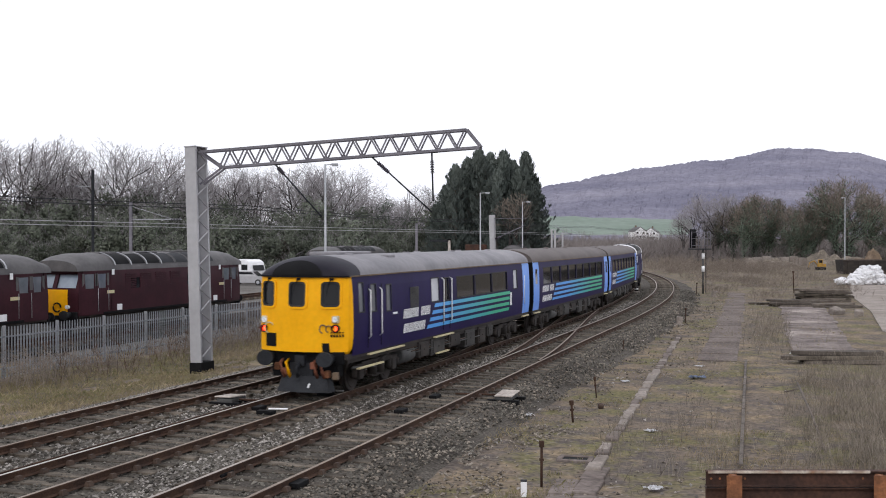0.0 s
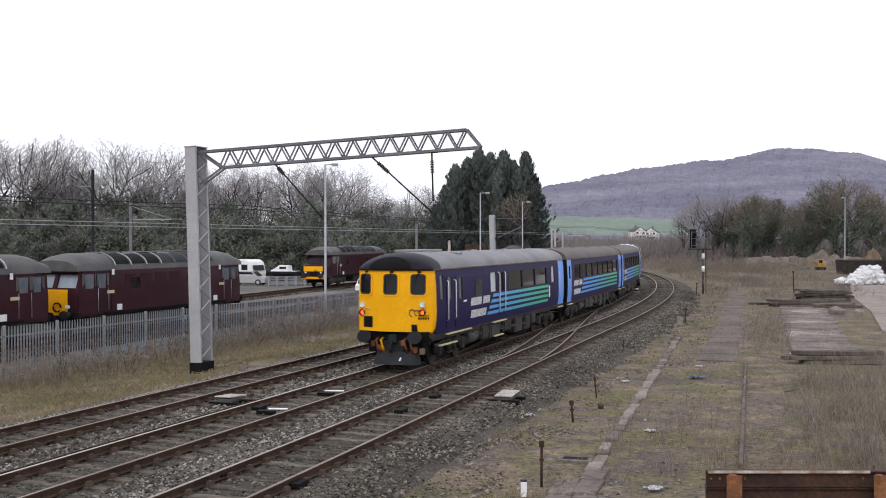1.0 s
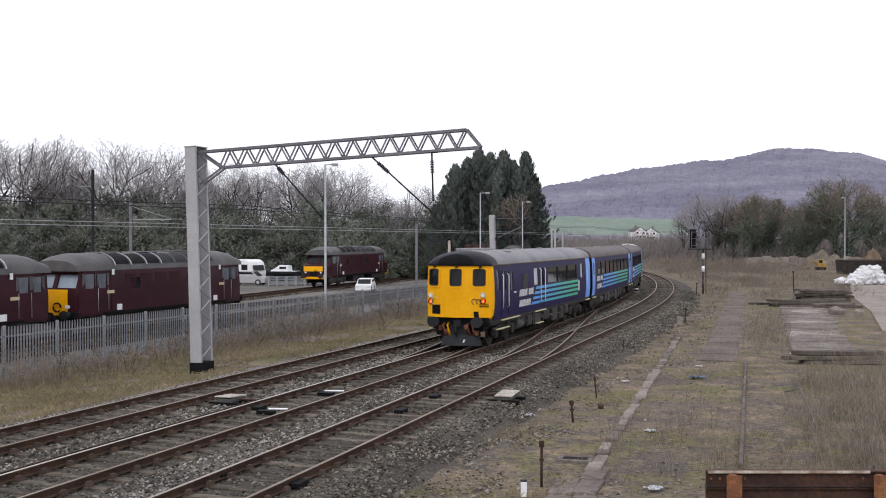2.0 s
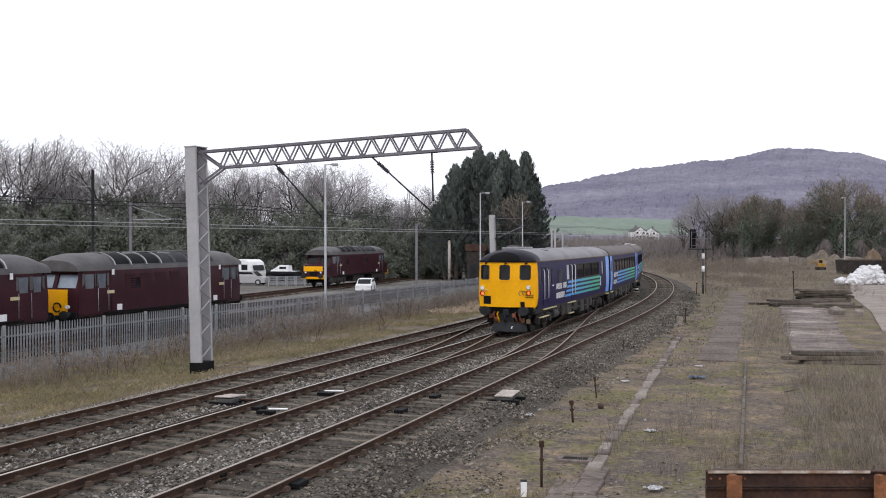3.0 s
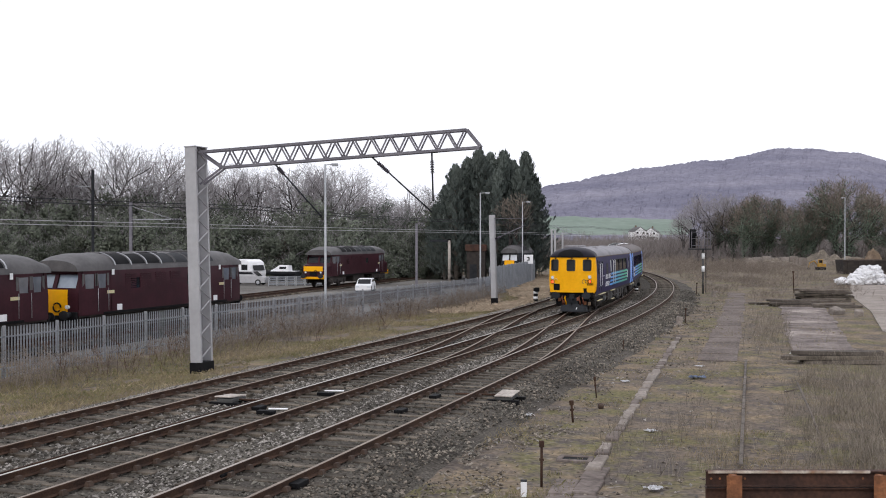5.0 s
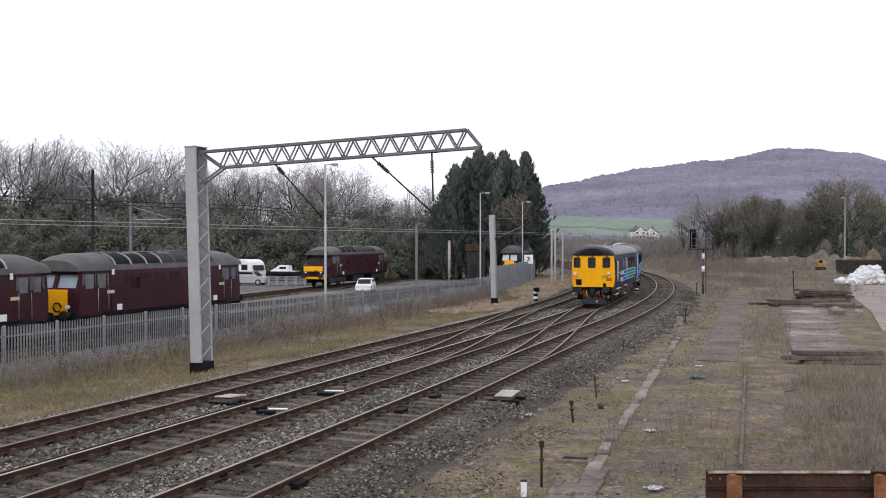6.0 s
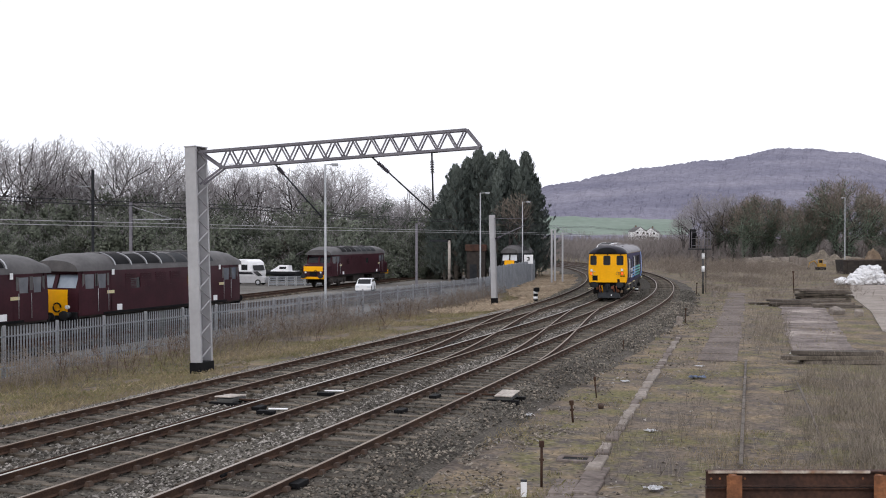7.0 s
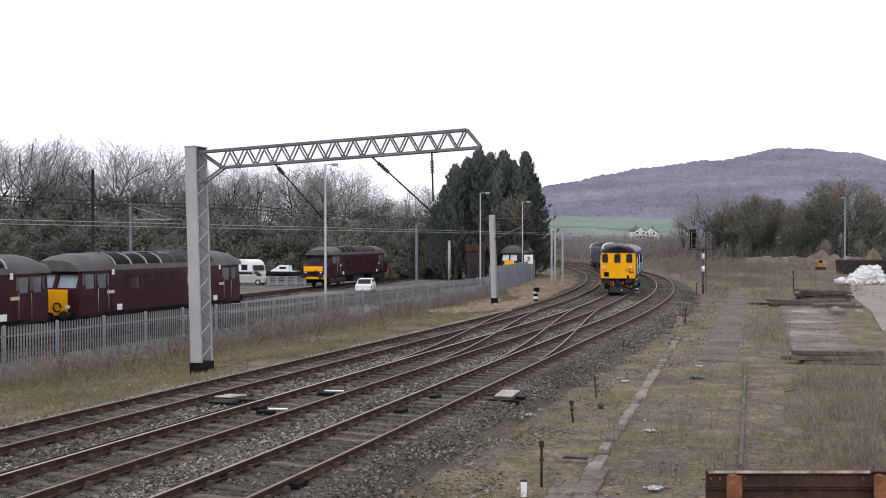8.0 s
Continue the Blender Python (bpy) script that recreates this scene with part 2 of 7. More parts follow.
def pierced(us, vs, holes, place, inward, depth):
    """A skin on a grid of cuts us x vs, with holes (u0, u1, v0, v1) that have reveals; place(u, v) gives the point."""
    us = sorted({round(x, 4) for x in [*us, *(h[0] for h in holes), *(h[1] for h in holes)]})
    vs = sorted({round(x, 4) for x in [*vs, *(h[2] for h in holes), *(h[3] for h in holes)]})
    bm = bmesh.new()
    grid = {}

    def at(u, v, k=0):
        key = (u, v, k)
        if key not in grid:
            grid[key] = bm.verts.new(Vector(place(u, v)) + Vector(inward) * depth * (1 if k > 0 else 0))
        return grid[key]

    def gone(u, v):
        return any(h[0] < u < h[1] and h[2] < v < h[3] for h in holes)
    for u0, u1 in zip(us, us[1:]):
        for v0, v1 in zip(vs, vs[1:]):
            if not gone((u0 + u1) / 2, (v0 + v1) / 2):
                bm.faces.new((at(u0, v0), at(u1, v0), at(u1, v1), at(u0, v1))).smooth = True
    for h in holes:
        uu = [u for u in us if h[0] <= u <= h[1]]
        vv = [v for v in vs if h[2] <= v <= h[3]]
        for v in (h[2], h[3]):
            for a, b in zip(uu, uu[1:]):
                bm.faces.new((at(a, v, -1), at(b, v, -1), at(b, v, 1), at(a, v, 1)))
        for u in (h[0], h[1]):
            for a, b in zip(vv, vv[1:]):
                bm.faces.new((at(u, a, -2), at(u, b, -2), at(u, b, 2), at(u, a, 2)))
    if holes:
        bmesh.ops.remove_doubles(bm, verts=bm.verts[:], dist=0.0005)
        for e in bm.edges:
            if len({f.smooth for f in e.link_faces}) > 1:
                e.smooth = False
    bmesh.ops.recalc_face_normals(bm, faces=bm.faces)
    return bm


def sheet(us, vs, place):
    return pierced(us, vs, [], place, (0, 0, 0), 0)


def smoothstep(x):
    x = min(1.0, max(0.0, x))
    return x * x * (3 - 2 * x)


def many(name, verts, faces, material, parent=None, label="", category="", kind="stuff"):
    me = bpy.data.meshes.new(name)
    me.from_pydata(verts, [], faces)
    me.materials.append(material)
    ob = new(name, me)
    if parent:
        ob.parent = parent
    return tagged(ob, label, category, "", kind)


# ---- the line of the railway: straight, then a long curve to the left ----
HEAD, RADIUS, BEND = radians(18.42), 358.0, 26.35
START = Vector((-3.8, 30.0))


def way(s, off=0.0):
    """Point and heading on the middle track s metres past its zero, off metres to its right."""
    s, off = float(s), float(off)
    d = Vector((math.sin(HEAD), math.cos(HEAD)))
    if s <= BEND:
        p, h = START + d * s, HEAD
    else:
        h = HEAD - (s - BEND) / RADIUS
        c = START + d * BEND + RADIUS * Vector((-math.cos(HEAD), math.sin(HEAD)))
        p = c + RADIUS * Vector((math.cos(h), -math.sin(h)))
    return p + off * Vector((math.cos(h), -math.sin(h))), h


def off_far(s):
    return -3.4


def off_mid(s):
    return 0.0


def off_near(s):
    return float(np.mean(np.interp(s + np.linspace(-9, 9, 13), (-60, -10, 0, 10, 22, 35, 60, 90, 250), (3.65, 3.54, 3.42, 3.25, 3.1, 3.1, 3.35, 3.55, 3.6))))


def cross_far(s):
    return -3.4 * smoothstep((s - 5.0) / 37.0)


def cross_near(s):
    k = smoothstep((s - 7.0) / 37.0)
    return off_near(s) * (1 - k)


def along(s, off, z):
    p, h = way(s, off)
    return Vector((p.x, p.y, z))
# ---- ground, ballast and tracks ----
def low_ground(x, y):
    """The land lies a little lower beyond the far verge."""
    if y > 160 or y < 10:
        return -0.42
    lat = (x - START.x) * math.cos(HEAD) - (y - START.y) * math.sin(HEAD)
    return -0.42 - 0.2 * smoothstep((-lat - 6.5) / 3.0)


def ground():
    bm = bmesh.new()
    xs = sorted(set([-4000, -2000, -1000, -500, -250, -120] + [x * 2.0 for x in range(-40, 41)] + [120, 250, 500, 1000, 2000, 4000]))
    ys = sorted(set([-2000, -600, -200, -80, -40, -20] + [y * 2.0 for y in range(0, 91)] + [220, 300, 500, 900, 1600, 4500]))
    grid = [[bm.verts.new((x, y, low_ground(x, y) + (0.05 * noise.noise((x * 0.3, y * 0.3, 0.0)) if abs(x) < 90 and 0 < y < 200 else 0))) for x in xs] for y in ys]
    for a, b in zip(grid, grid[1:]):
        for k in range(len(xs) - 1):
            bm.faces.new((a[k], a[k + 1], b[k + 1], b[k])).smooth = True
    tagged(part("ground", bm, M_GROUND), "winter waste ground of dead grass and dirt", "ground", kind="structure")


ground()


def ballast_bed():
    bm = bmesh.new()
    prof = [(-6.1, -0.46), (-5.2, -0.27), (-4.8, -0.20), (-3.4, -0.19), (-1.7, -0.25), (0.0, -0.19), (1.7, -0.23), (3.4, -0.19), (4.9, -0.20), (5.5, -0.31), (6.35, -0.50)]
    rows = []
    for i in range(-45, 230):
        s = i * 1.0
        row = []
        for k, (o, z) in enumerate(prof):
            e = 0.35 * noise.noise((s * 0.25, k * 3.1, 2.0)) if k in (0, 1, 9, 10) else 0
            row.append(along(s, o + e, z + 0.02 * noise.noise((s * 0.9, k * 1.7, 5.0))))
        rows.append(row)
    loft(bm, rows, closed=False, smooth=True)
    tagged(part("ballast_bed", bm, M_BALLAST), "grey crushed stone ballast under the tracks", "ballast", kind="structure")


ballast_bed()

RAIL = [(-0.07, -0.159), (0.07, -0.159), (0.07, -0.147), (0.012, -0.125), (0.012, -0.045), (0.035, -0.035), (0.035, -0.006), (0.028, 0.0), (-0.028, 0.0), (-0.035, -0.006), (-0.035, -0.035), (-0.012, -0.045), (-0.012, -0.125), (-0.07, -0.147)]


def rail(parent, off, s0, s1, top, label=""):
    bm = bmesh.new()
    n = max(8, int((s1 - s0) / 1.5))
    rings = []
    for i in range(n + 1):
        s = s0 + (s1 - s0) * i / n
        rings.append([along(s, off(s) + x, z) for x, z in RAIL])
    loft(bm, rings)
    for f in bm.faces:
        if len(f.verts) == 4 and all(v.co.z > -0.008 for v in f.verts):
            f.material_index = 1
    return part("rail", bm, [M_RUST, top], parent, label)


SLEEPER_ME = {}


def sleeper_mesh(k):
    if k not in SLEEPER_ME:
        bm = bmesh.new()
        box(bm, (0, 0, -0.065), (2.6 - 0.05 * (k % 2), 0.25, 0.13), bevel=0.012)
        for v in bm.verts:
            v.co.z += 0.008 * noise.noise((v.co.x * 2, v.co.y * 9, k * 3.0))
            v.co.y += 0.012 * noise.noise((v.co.x * 1.5, k * 5.0, 1.0))
        me = bpy.data.meshes.new("sleeper")
        bm.to_mesh(me)
        bm.free()
        me.materials.append(M_SLEEPER)
        SLEEPER_ME[k] = me
    return SLEEPER_ME[k]


def track(label, off, s0, s1, tops, sleepers=True, sl0=-32.0, sl1=130.0):
    t = empty("railway_track", Matrix.Identity(4), label, "railway track", "parallel railway tracks", "structure")
    for side, top in zip((-0.7525, 0.7525), tops):
        rail(t, lambda s, side=side: off(s) + side, s0, s1, top)
    chairs_v, chairs_f = [], []
    n = int((sl1 - sl0) / 0.72)
    rnd = random.Random(int(off(0) * 10) + 50)
    for i in range(n):
        s = sl0 + i * 0.72 + rnd.uniform(-0.04, 0.04)
        o = off(s)
        p, h = way(s, o)
        if sleepers and i < 290:
            ob = new("sleeper", sleeper_mesh(rnd.randrange(6)))
            ob.parent = t
            ob.matrix_basis = pose(p.x, p.y, -0.158 - 0.014 * rnd.random(), 0, rnd.uniform(-0.5, 0.5), -math.degrees(h) + rnd.uniform(-1, 1))
        if s < 60:
            c, sn = math.cos(-h), math.sin(-h)
            for side in (-0.7525, 0.7525):
                for dx, wx, hz in ((-0.10, 0.055, 0.085), (0.10, 0.055, 0.085)):
                    b = len(chairs_v)
                    for x, y, z in ((-1, -1, 0), (1, -1, 0), (1, 1, 0), (-1, 1, 0), (-.6, -.7, 1), (.6, -.7, 1), (.6, .7, 1), (-.6, .7, 1)):
                        lx, ly = side + dx + x * wx, y * 0.085
                        chairs_v.append((p.x + c * lx - sn * ly, p.y + sn * lx + c * ly, -0.165 + z * hz))
                    chairs_f += [(b + 4, b + 5, b + 6, b + 7), (b, b + 1, b + 5, b + 4), (b + 1, b + 2, b + 6, b + 5), (b + 2, b + 3, b + 7, b + 6), (b + 3, b, b + 4, b + 7)]
    if chairs_v:
        many("rail_chairs", chairs_v, chairs_f, M_CHAIR, t, "rusty cast iron rail chairs", "")
    return t


track("main running track on timber sleepers with worn bright rail", off_mid, -40, 225, (M_RAILTOP, M_RAILDULL))
track("far side track on timber sleepers with rust-brown rails", off_far, -40, 225, (M_RAILDULL, M_RAILDULL))
track("near side track on timber sleepers with rust-brown rails", off_near, -40, 225, (M_RAILWORN, M_RAILDULL))


def crossover(label, fn, s0, s1):
    t = empty("crossover_track", Matrix.Identity(4), label, "railway points", "crossovers between the tracks", "structure")
    for side in (-0.7525, 0.7525):
        rail(t, lambda s, side=side: fn(s) + side, s0, s1, M_RAILDULL)
    return t


crossover("crossover rails linking the middle and far tracks", cross_far, 9.0, 38.0)
crossover("crossover rails linking the near and middle tracks", cross_near, 11.0, 40.0)


# ---- the train ----
COACH_L, BOGIE = 19.66, 14.17
SECTION = [(1.32, 1.10), (1.36, 1.45), (1.37, 1.9), (1.36, 2.4), (1.34, 2.9), (1.30, 3.22)]


def side_x(z):
    return float(np.interp(z, [q[1] for q in SECTION], [q[0] for q in SECTION]))


def roof_z(x, w=1.30, z0=3.22, z1=3.78):
    return z0 + (z1 - z0) * math.sqrt(max(0.0, 1 - (x / w) ** 2)) ** 0.9


def gradient_paint(name, c1, c2, y0, y1):
    m = mat(name, c1, bump=0.0, rough=0.4, grit=0.05)
    nt = m.node_tree
    tc = nt.nodes.new("ShaderNodeTexCoord")
    sp = nt.nodes.new("ShaderNodeSeparateXYZ")
    mr = nt.nodes.new("ShaderNodeMapRange")
    mr.inputs["From Min"].default_value, mr.inputs["From Max"].default_value = y0, y1
    mx = nt.nodes.new("ShaderNodeMixRGB")
    mx.inputs["Color1"].default_value, mx.inputs["Color2"].default_value = (*c1, 1), (*c2, 1)
    nt.links.new(tc.outputs["Object"], sp.inputs["Vector"])
    nt.links.new(sp.outputs["Y"], mr.inputs["Value"])
    nt.links.new(mr.outputs["Result"], mx.inputs["Fac"])
    nt.links.new(mx.outputs["Color"], nt.nodes["Principled BSDF"].inputs["Base Color"])
    return m


M_STRIPE = gradient_paint("blue_to_green_livery_stripe", (0.07, 0.36, 0.85), (0.03, 0.47, 0.27), -2.5, 4.5)


def bogie(parent, y):
    """Two-axle bogie with its side frames, springs, boxes and turning wheelsets; returns the wheelsets."""
    bm = bmesh.new()
    for sx in (-1, 1):
        x = sx * 1.02
        box(bm, (x, y, 0.72), (0.10, 2.3, 0.16), bevel=0.02)
        for dy in (-1.3, 1.3):
            box(bm, (x, y + dy * 0.98, 0.50), (0.20, 0.34, 0.34), bevel=0.04)
            box(bm, (x, y + dy, 0.68), (0.12, 0.60, 0.14), bevel=0.02)
            for k in (-0.32, 0.32):
                tube(bm, [(x, y + dy + k, 0.42), (x, y + dy + k, 0.66)], 0.10, 8)
            box(bm, (sx * 0.72, y + dy - 0.55 * (1 if dy > 0 else -1), 0.42), (0.08, 0.10, 0.36), bevel=0.01)
        tube(bm, [(x, y - 0.28, 0.36), (x, y - 0.28, 0.74)], 0.14, 10)
        tube(bm, [(x, y + 0.28, 0.36), (x, y + 0.28, 0.74)], 0.14, 10)
        box(bm, (x, y, 0.34), (0.16, 0.95, 0.06), bevel=0.01)
        tube(bm, [(x + 0.06 * sx, y - 0.2, 0.62), (x + 0.06 * sx, y + 0.75, 0.86)], 0.05, 8)
    box(bm, (0, y, 0.74), (2.0, 0.5, 0.2), bevel=0.03)
    b = part("bogie", bm, M_UNDER, parent, "grimy steel bogie frame with coil springs")
    sets = []
    for dy in (-1.3, 1.3):
        w = bmesh.new()
        for sx in (-1, 1):
            tube(w, [(sx * 0.70, 0, 0), (sx * 0.73, 0, 0)], [0.485, 0.475], 24)
            tube(w, [(sx * 0.73, 0, 0), (sx * 0.82, 0, 0)], [0.457, 0.45], 24)
            tube(w, [(sx * 0.82, 0, 0), (sx * 0.835, 0, 0)], [0.36, 0.34], 16)
            tube(w, [(sx * 0.82, 0, 0), (sx * 0.90, 0, 0)], [0.13, 0.11], 10)
        tube(w, [(-0.95, 0, 0), (0.95, 0, 0)], 0.08, 10)
        ws = part("wheelset", w, M_UNDER, b, "steel wheelset with worn tread")
        sets.append((ws, y + dy))
    return sets


def side_skin(parent, L, holes, sx, material, y0, y1):
    ys = list(np.linspace(y0, y1, 9))
    zs = [q[1] for q in SECTION]
    bm = pierced(ys, zs, holes, lambda y, z: (sx * side_x(z), y, z), (-sx, 0, 0), 0.05)
    return part("side_panel", bm, material, parent)


def decal(parent, name, pts, material, sx, lift=0.004, label=""):
    """A painted quadrilateral (y, z corners) laid on the side of the body."""
    bm = bmesh.new()
    (ya, za), (yb, zb), (yc, zc), (yd, zd) = pts
    rows = []
    for i in range(5):
        k = i / 4
        lo = (ya + (yd - ya) * k, za + (zd - za) * k)
        hi = (yb + (yc - yb) * k, zb + (zc - zb) * k)
        rows.append([(sx * (side_x(z) + lift), y, z) for y, z in (lo, hi)])
    loft(bm, [[r[0] for r in rows], [r[1] for r in rows]], closed=False)
    return part(name, bm, material, parent, label)


def window(parent, h, sx, material, frame_w=0.035):
    """Pane set in its opening with a slim rubber frame standing proud."""
    y0, y1, z0, z1 = h
    bm = sheet([y0, y1], [z0, (z0 + z1) / 2, z1], lambda y, z: (sx * (side_x(z) - 0.03), y, z))
    pane = part("window", bm, material, parent)
    bm = bmesh.new()
    for a, b, c, d in ((y0 - frame_w, y1 + frame_w, z1, z1 + frame_w), (y0 - frame_w, y1 + frame_w, z0 - frame_w, z0), (y0 - frame_w, y0, z0, z1), (y1, y1 + frame_w, z0, z1)):
        zm = (c + d) / 2
        box(bm, (sx * (side_x(zm) - 0.008), (a + b) / 2, zm), (0.03, b - a, d - c))
        for v in bm.verts[-8:]:
            v.co.x += sx * (side_x(v.co.z) - side_x(zm))
    part("window_frame", bm, M_RUBBER, pane)
    return pane


def lettering(parent, y0, y1, z, hgt, sx, words):
    """White slanting bars where the operator's title is painted: one group of strokes for each word."""
    total = sum(words) + len(words) - 1
    w = (y1 - y0) / total
    bm = bmesh.new()
    slot = 0
    for n in words:
        for i in range(n):
            a = y0 + (slot + i) * w
            for f0, f1, z0, z1 in ((0.04, 0.38, 0.0, 1.0), (0.54, 0.88, 0.0, 1.0)):
                q = [(a + f0 * w + 0.25 * z0 * hgt, z + z0 * hgt), (a + f1 * w + 0.25 * z0 * hgt, z + z0 * hgt), (a + f1 * w + 0.25 * z1 * hgt, z + z1 * hgt), (a + f0 * w + 0.25 * z1 * hgt, z + z1 * hgt)]
                bm.faces.new([bm.verts.new((sx * (side_x(zz) + 0.016), yy, zz)) for yy, zz in q])
        slot += n + 1
    return part("lettering", bm, M_WHITE, parent, "white slanting bars of painted lettering")


def coach_shell(c, L, roof_mat, cab):
    """Roof, floor and ends of a coach in its own space, the cab end towards minus y."""
    y0, y1 = -L / 2, L / 2
    bm = bmesh.new()
    xs = [1.30 * math.sin(a) for a in np.linspace(-math.pi / 2, math.pi / 2, 17)]
    rings = []
    stations = ([(y0 + 0.93, 1.0)] if cab else [(y0, 1.0)]) + [(y, 1.0) for y in np.linspace(y0 + 1.6, y1, 8)]
    for y, k in stations:
        rings.append([(x, y, 3.22 + (roof_z(x) - 3.22) * k) for x in xs])
    loft(bm, rings, closed=False, smooth=True)
    for y, k in (stations[0], stations[-1]):
        top = [bm.verts.new((x, y, 3.22 + (roof_z(x) - 3.22) * k)) for x in xs]
        bm.faces.new(top)
    roof = part("roof", bm, roof_mat, c)
    gut = bmesh.new()
    for sx in (-1, 1):
        box(gut, (sx * 1.315, 0, 3.225), (0.04, L - 0.3, 0.035))
    part("rain_strip", gut, M_EARTH, roof, "dull red-brown line along the eaves")
    for i in range(7):
        yy = y0 + 2.6 + i * 2.4
        part("roof_vent", tube(bmesh.new(), [(0.25 * (-1) ** i, yy, 3.70), (0.25 * (-1) ** i, yy, 3.81)], [0.17, 0.11], 10), roof_mat, roof)
    if cab:
        part("roof_pod", nbox((-0.35, y0 + 3.4, 3.80), (0.9, 2.6, 0.12), bevel=0.04), roof_mat, roof)
        part("roof_hatch", nbox((0.55, y0 + 4.6, 3.70), (0.5, 0.6, 0.10), bevel=0.03), roof_mat, roof)
    fl = bmesh.new()
    box(fl, (0, 0, 1.08), (2.60, L - 0.1, 0.14))
    for sx in (-1, 1):
        box(fl, (sx * 1.18, 0, 0.98), (0.10, L - 0.4, 0.18))
    part("underframe", fl, M_UNDER, c)
    for ye, sg in ((y1, 1), (y0, -1)):
        if cab and sg < 0:
            continue
        end = part("end_wall", nbox((0, ye - sg * 0.03, 2.15), (2.62, 0.05, 2.1)), M_BLACK, c)
        part("gangway", nbox((0, ye + sg * 0.13, 2.1), (0.95, 0.30, 2.0), bevel=0.05), M_RUBBER, end)
    # Unseen partition, added so sky from the far side leaves the windows dark.
    part("sky_blocking_bulkhead", nbox((0, y0 + 1.9, 2.3), (2.5, 0.06, 1.9)), M_PLOUGH, c)


def underfloor(c, boards):
    items = [(-3.6, 1.0, 0.5, M_UNDER), (-2.2, 1.4, 0.55, M_UNDERBOX), (-0.4, 1.3, 0.45, M_UNDER), (1.4, 1.2, 0.62, M_UNDERBOX), (2.9, 0.9, 0.62, M_UNDER), (4.0, 0.7, 0.45, M_UNDERBOX)]
    for sx in (-1, 1):
        for y, ln, hh, m in items:
            b = part("equipment_box", nbox((sx * 1.0, y, 0.99 - hh / 2), (0.55, ln, hh), bevel=0.03), m, c)
            bm = bmesh.new()
            box(bm, (sx * 1.29, y, 0.99 - hh / 2), (0.03, ln * 0.8, hh * 0.7), bevel=0.008)
            box(bm, (sx * 1.31, y, 0.99 - hh / 2), (0.03, 0.12, 0.04))
            part("access_door", bm, m, b)
    bm = bmesh.new()
    bm.free()
    for sx in (-1, 1):
        part("air_tank", tube(bmesh.new(), [(sx * 0.98, -5.35, 0.68), (sx * 0.98, -5.28, 0.68), (sx * 0.98, -4.32, 0.68), (sx * 0.98, -4.25, 0.68)], [0.20, 0.27, 0.27, 0.20], 16), M_GREYBOX, c, "grey cylindrical air tank")
        for k in range(5):
            part("pipe_run", tube(bmesh.new(), [(sx * (1.16 + 0.03 * k), -5.6 + 0.3 * k, 0.92 - 0.05 * k), (sx * (1.2 + 0.02 * k), -2.4 + 1.3 * k, 0.90 - 0.06 * k)], 0.018, 6), M_CHAIR if k % 2 else M_GREYBOX, c)
    for sx in (-1, 1):
        for y0, y1, z in boards:
            part("footboard", nbox((sx * 1.36, (y0 + y1) / 2, z), (0.10, y1 - y0, 0.045), bevel=0.008), M_CREAM, c, "worn cream-edged footboard")


def livery(c, L, sx, text0, s0, s1):
    for k in range(4):
        z = 2.14 - k * 0.215
        sl = 0.24 * k
        decal(c, "livery_stripe", [(s0 - sl, z - 0.12), (s0 - sl + 0.12, z), (s1 - 0.04 * k, z), (s1 - 0.04 * k, z - 0.12)], M_STRIPE, sx)
    lettering(c, text0, text0 + 2.45, 1.84, 0.28, sx, (6, 4))
    lettering(c, text0 + 0.02, text0 + 1.98, 1.40, 0.28, sx, (8,))


def buffers(c, y, sgn):
    for sx in (-0.865, 0.865):
        bm = bmesh.new()
        tube(bm, [(sx, y, 1.055), (sx, y + sgn * 0.38, 1.055)], [0.13, 0.10], 12)
        tube(bm, [(sx, y + sgn * 0.40, 1.055), (sx, y + sgn * 0.46, 1.055)], [0.205, 0.195], 20)
        for v in bm.verts:
            if abs(v.co.y - y) > 0.385:
                v.co.x = sx + (v.co.x - sx) * 1.2
        part("buffer", bm, M_PLOUGH, c, "dark oval steel buffer")


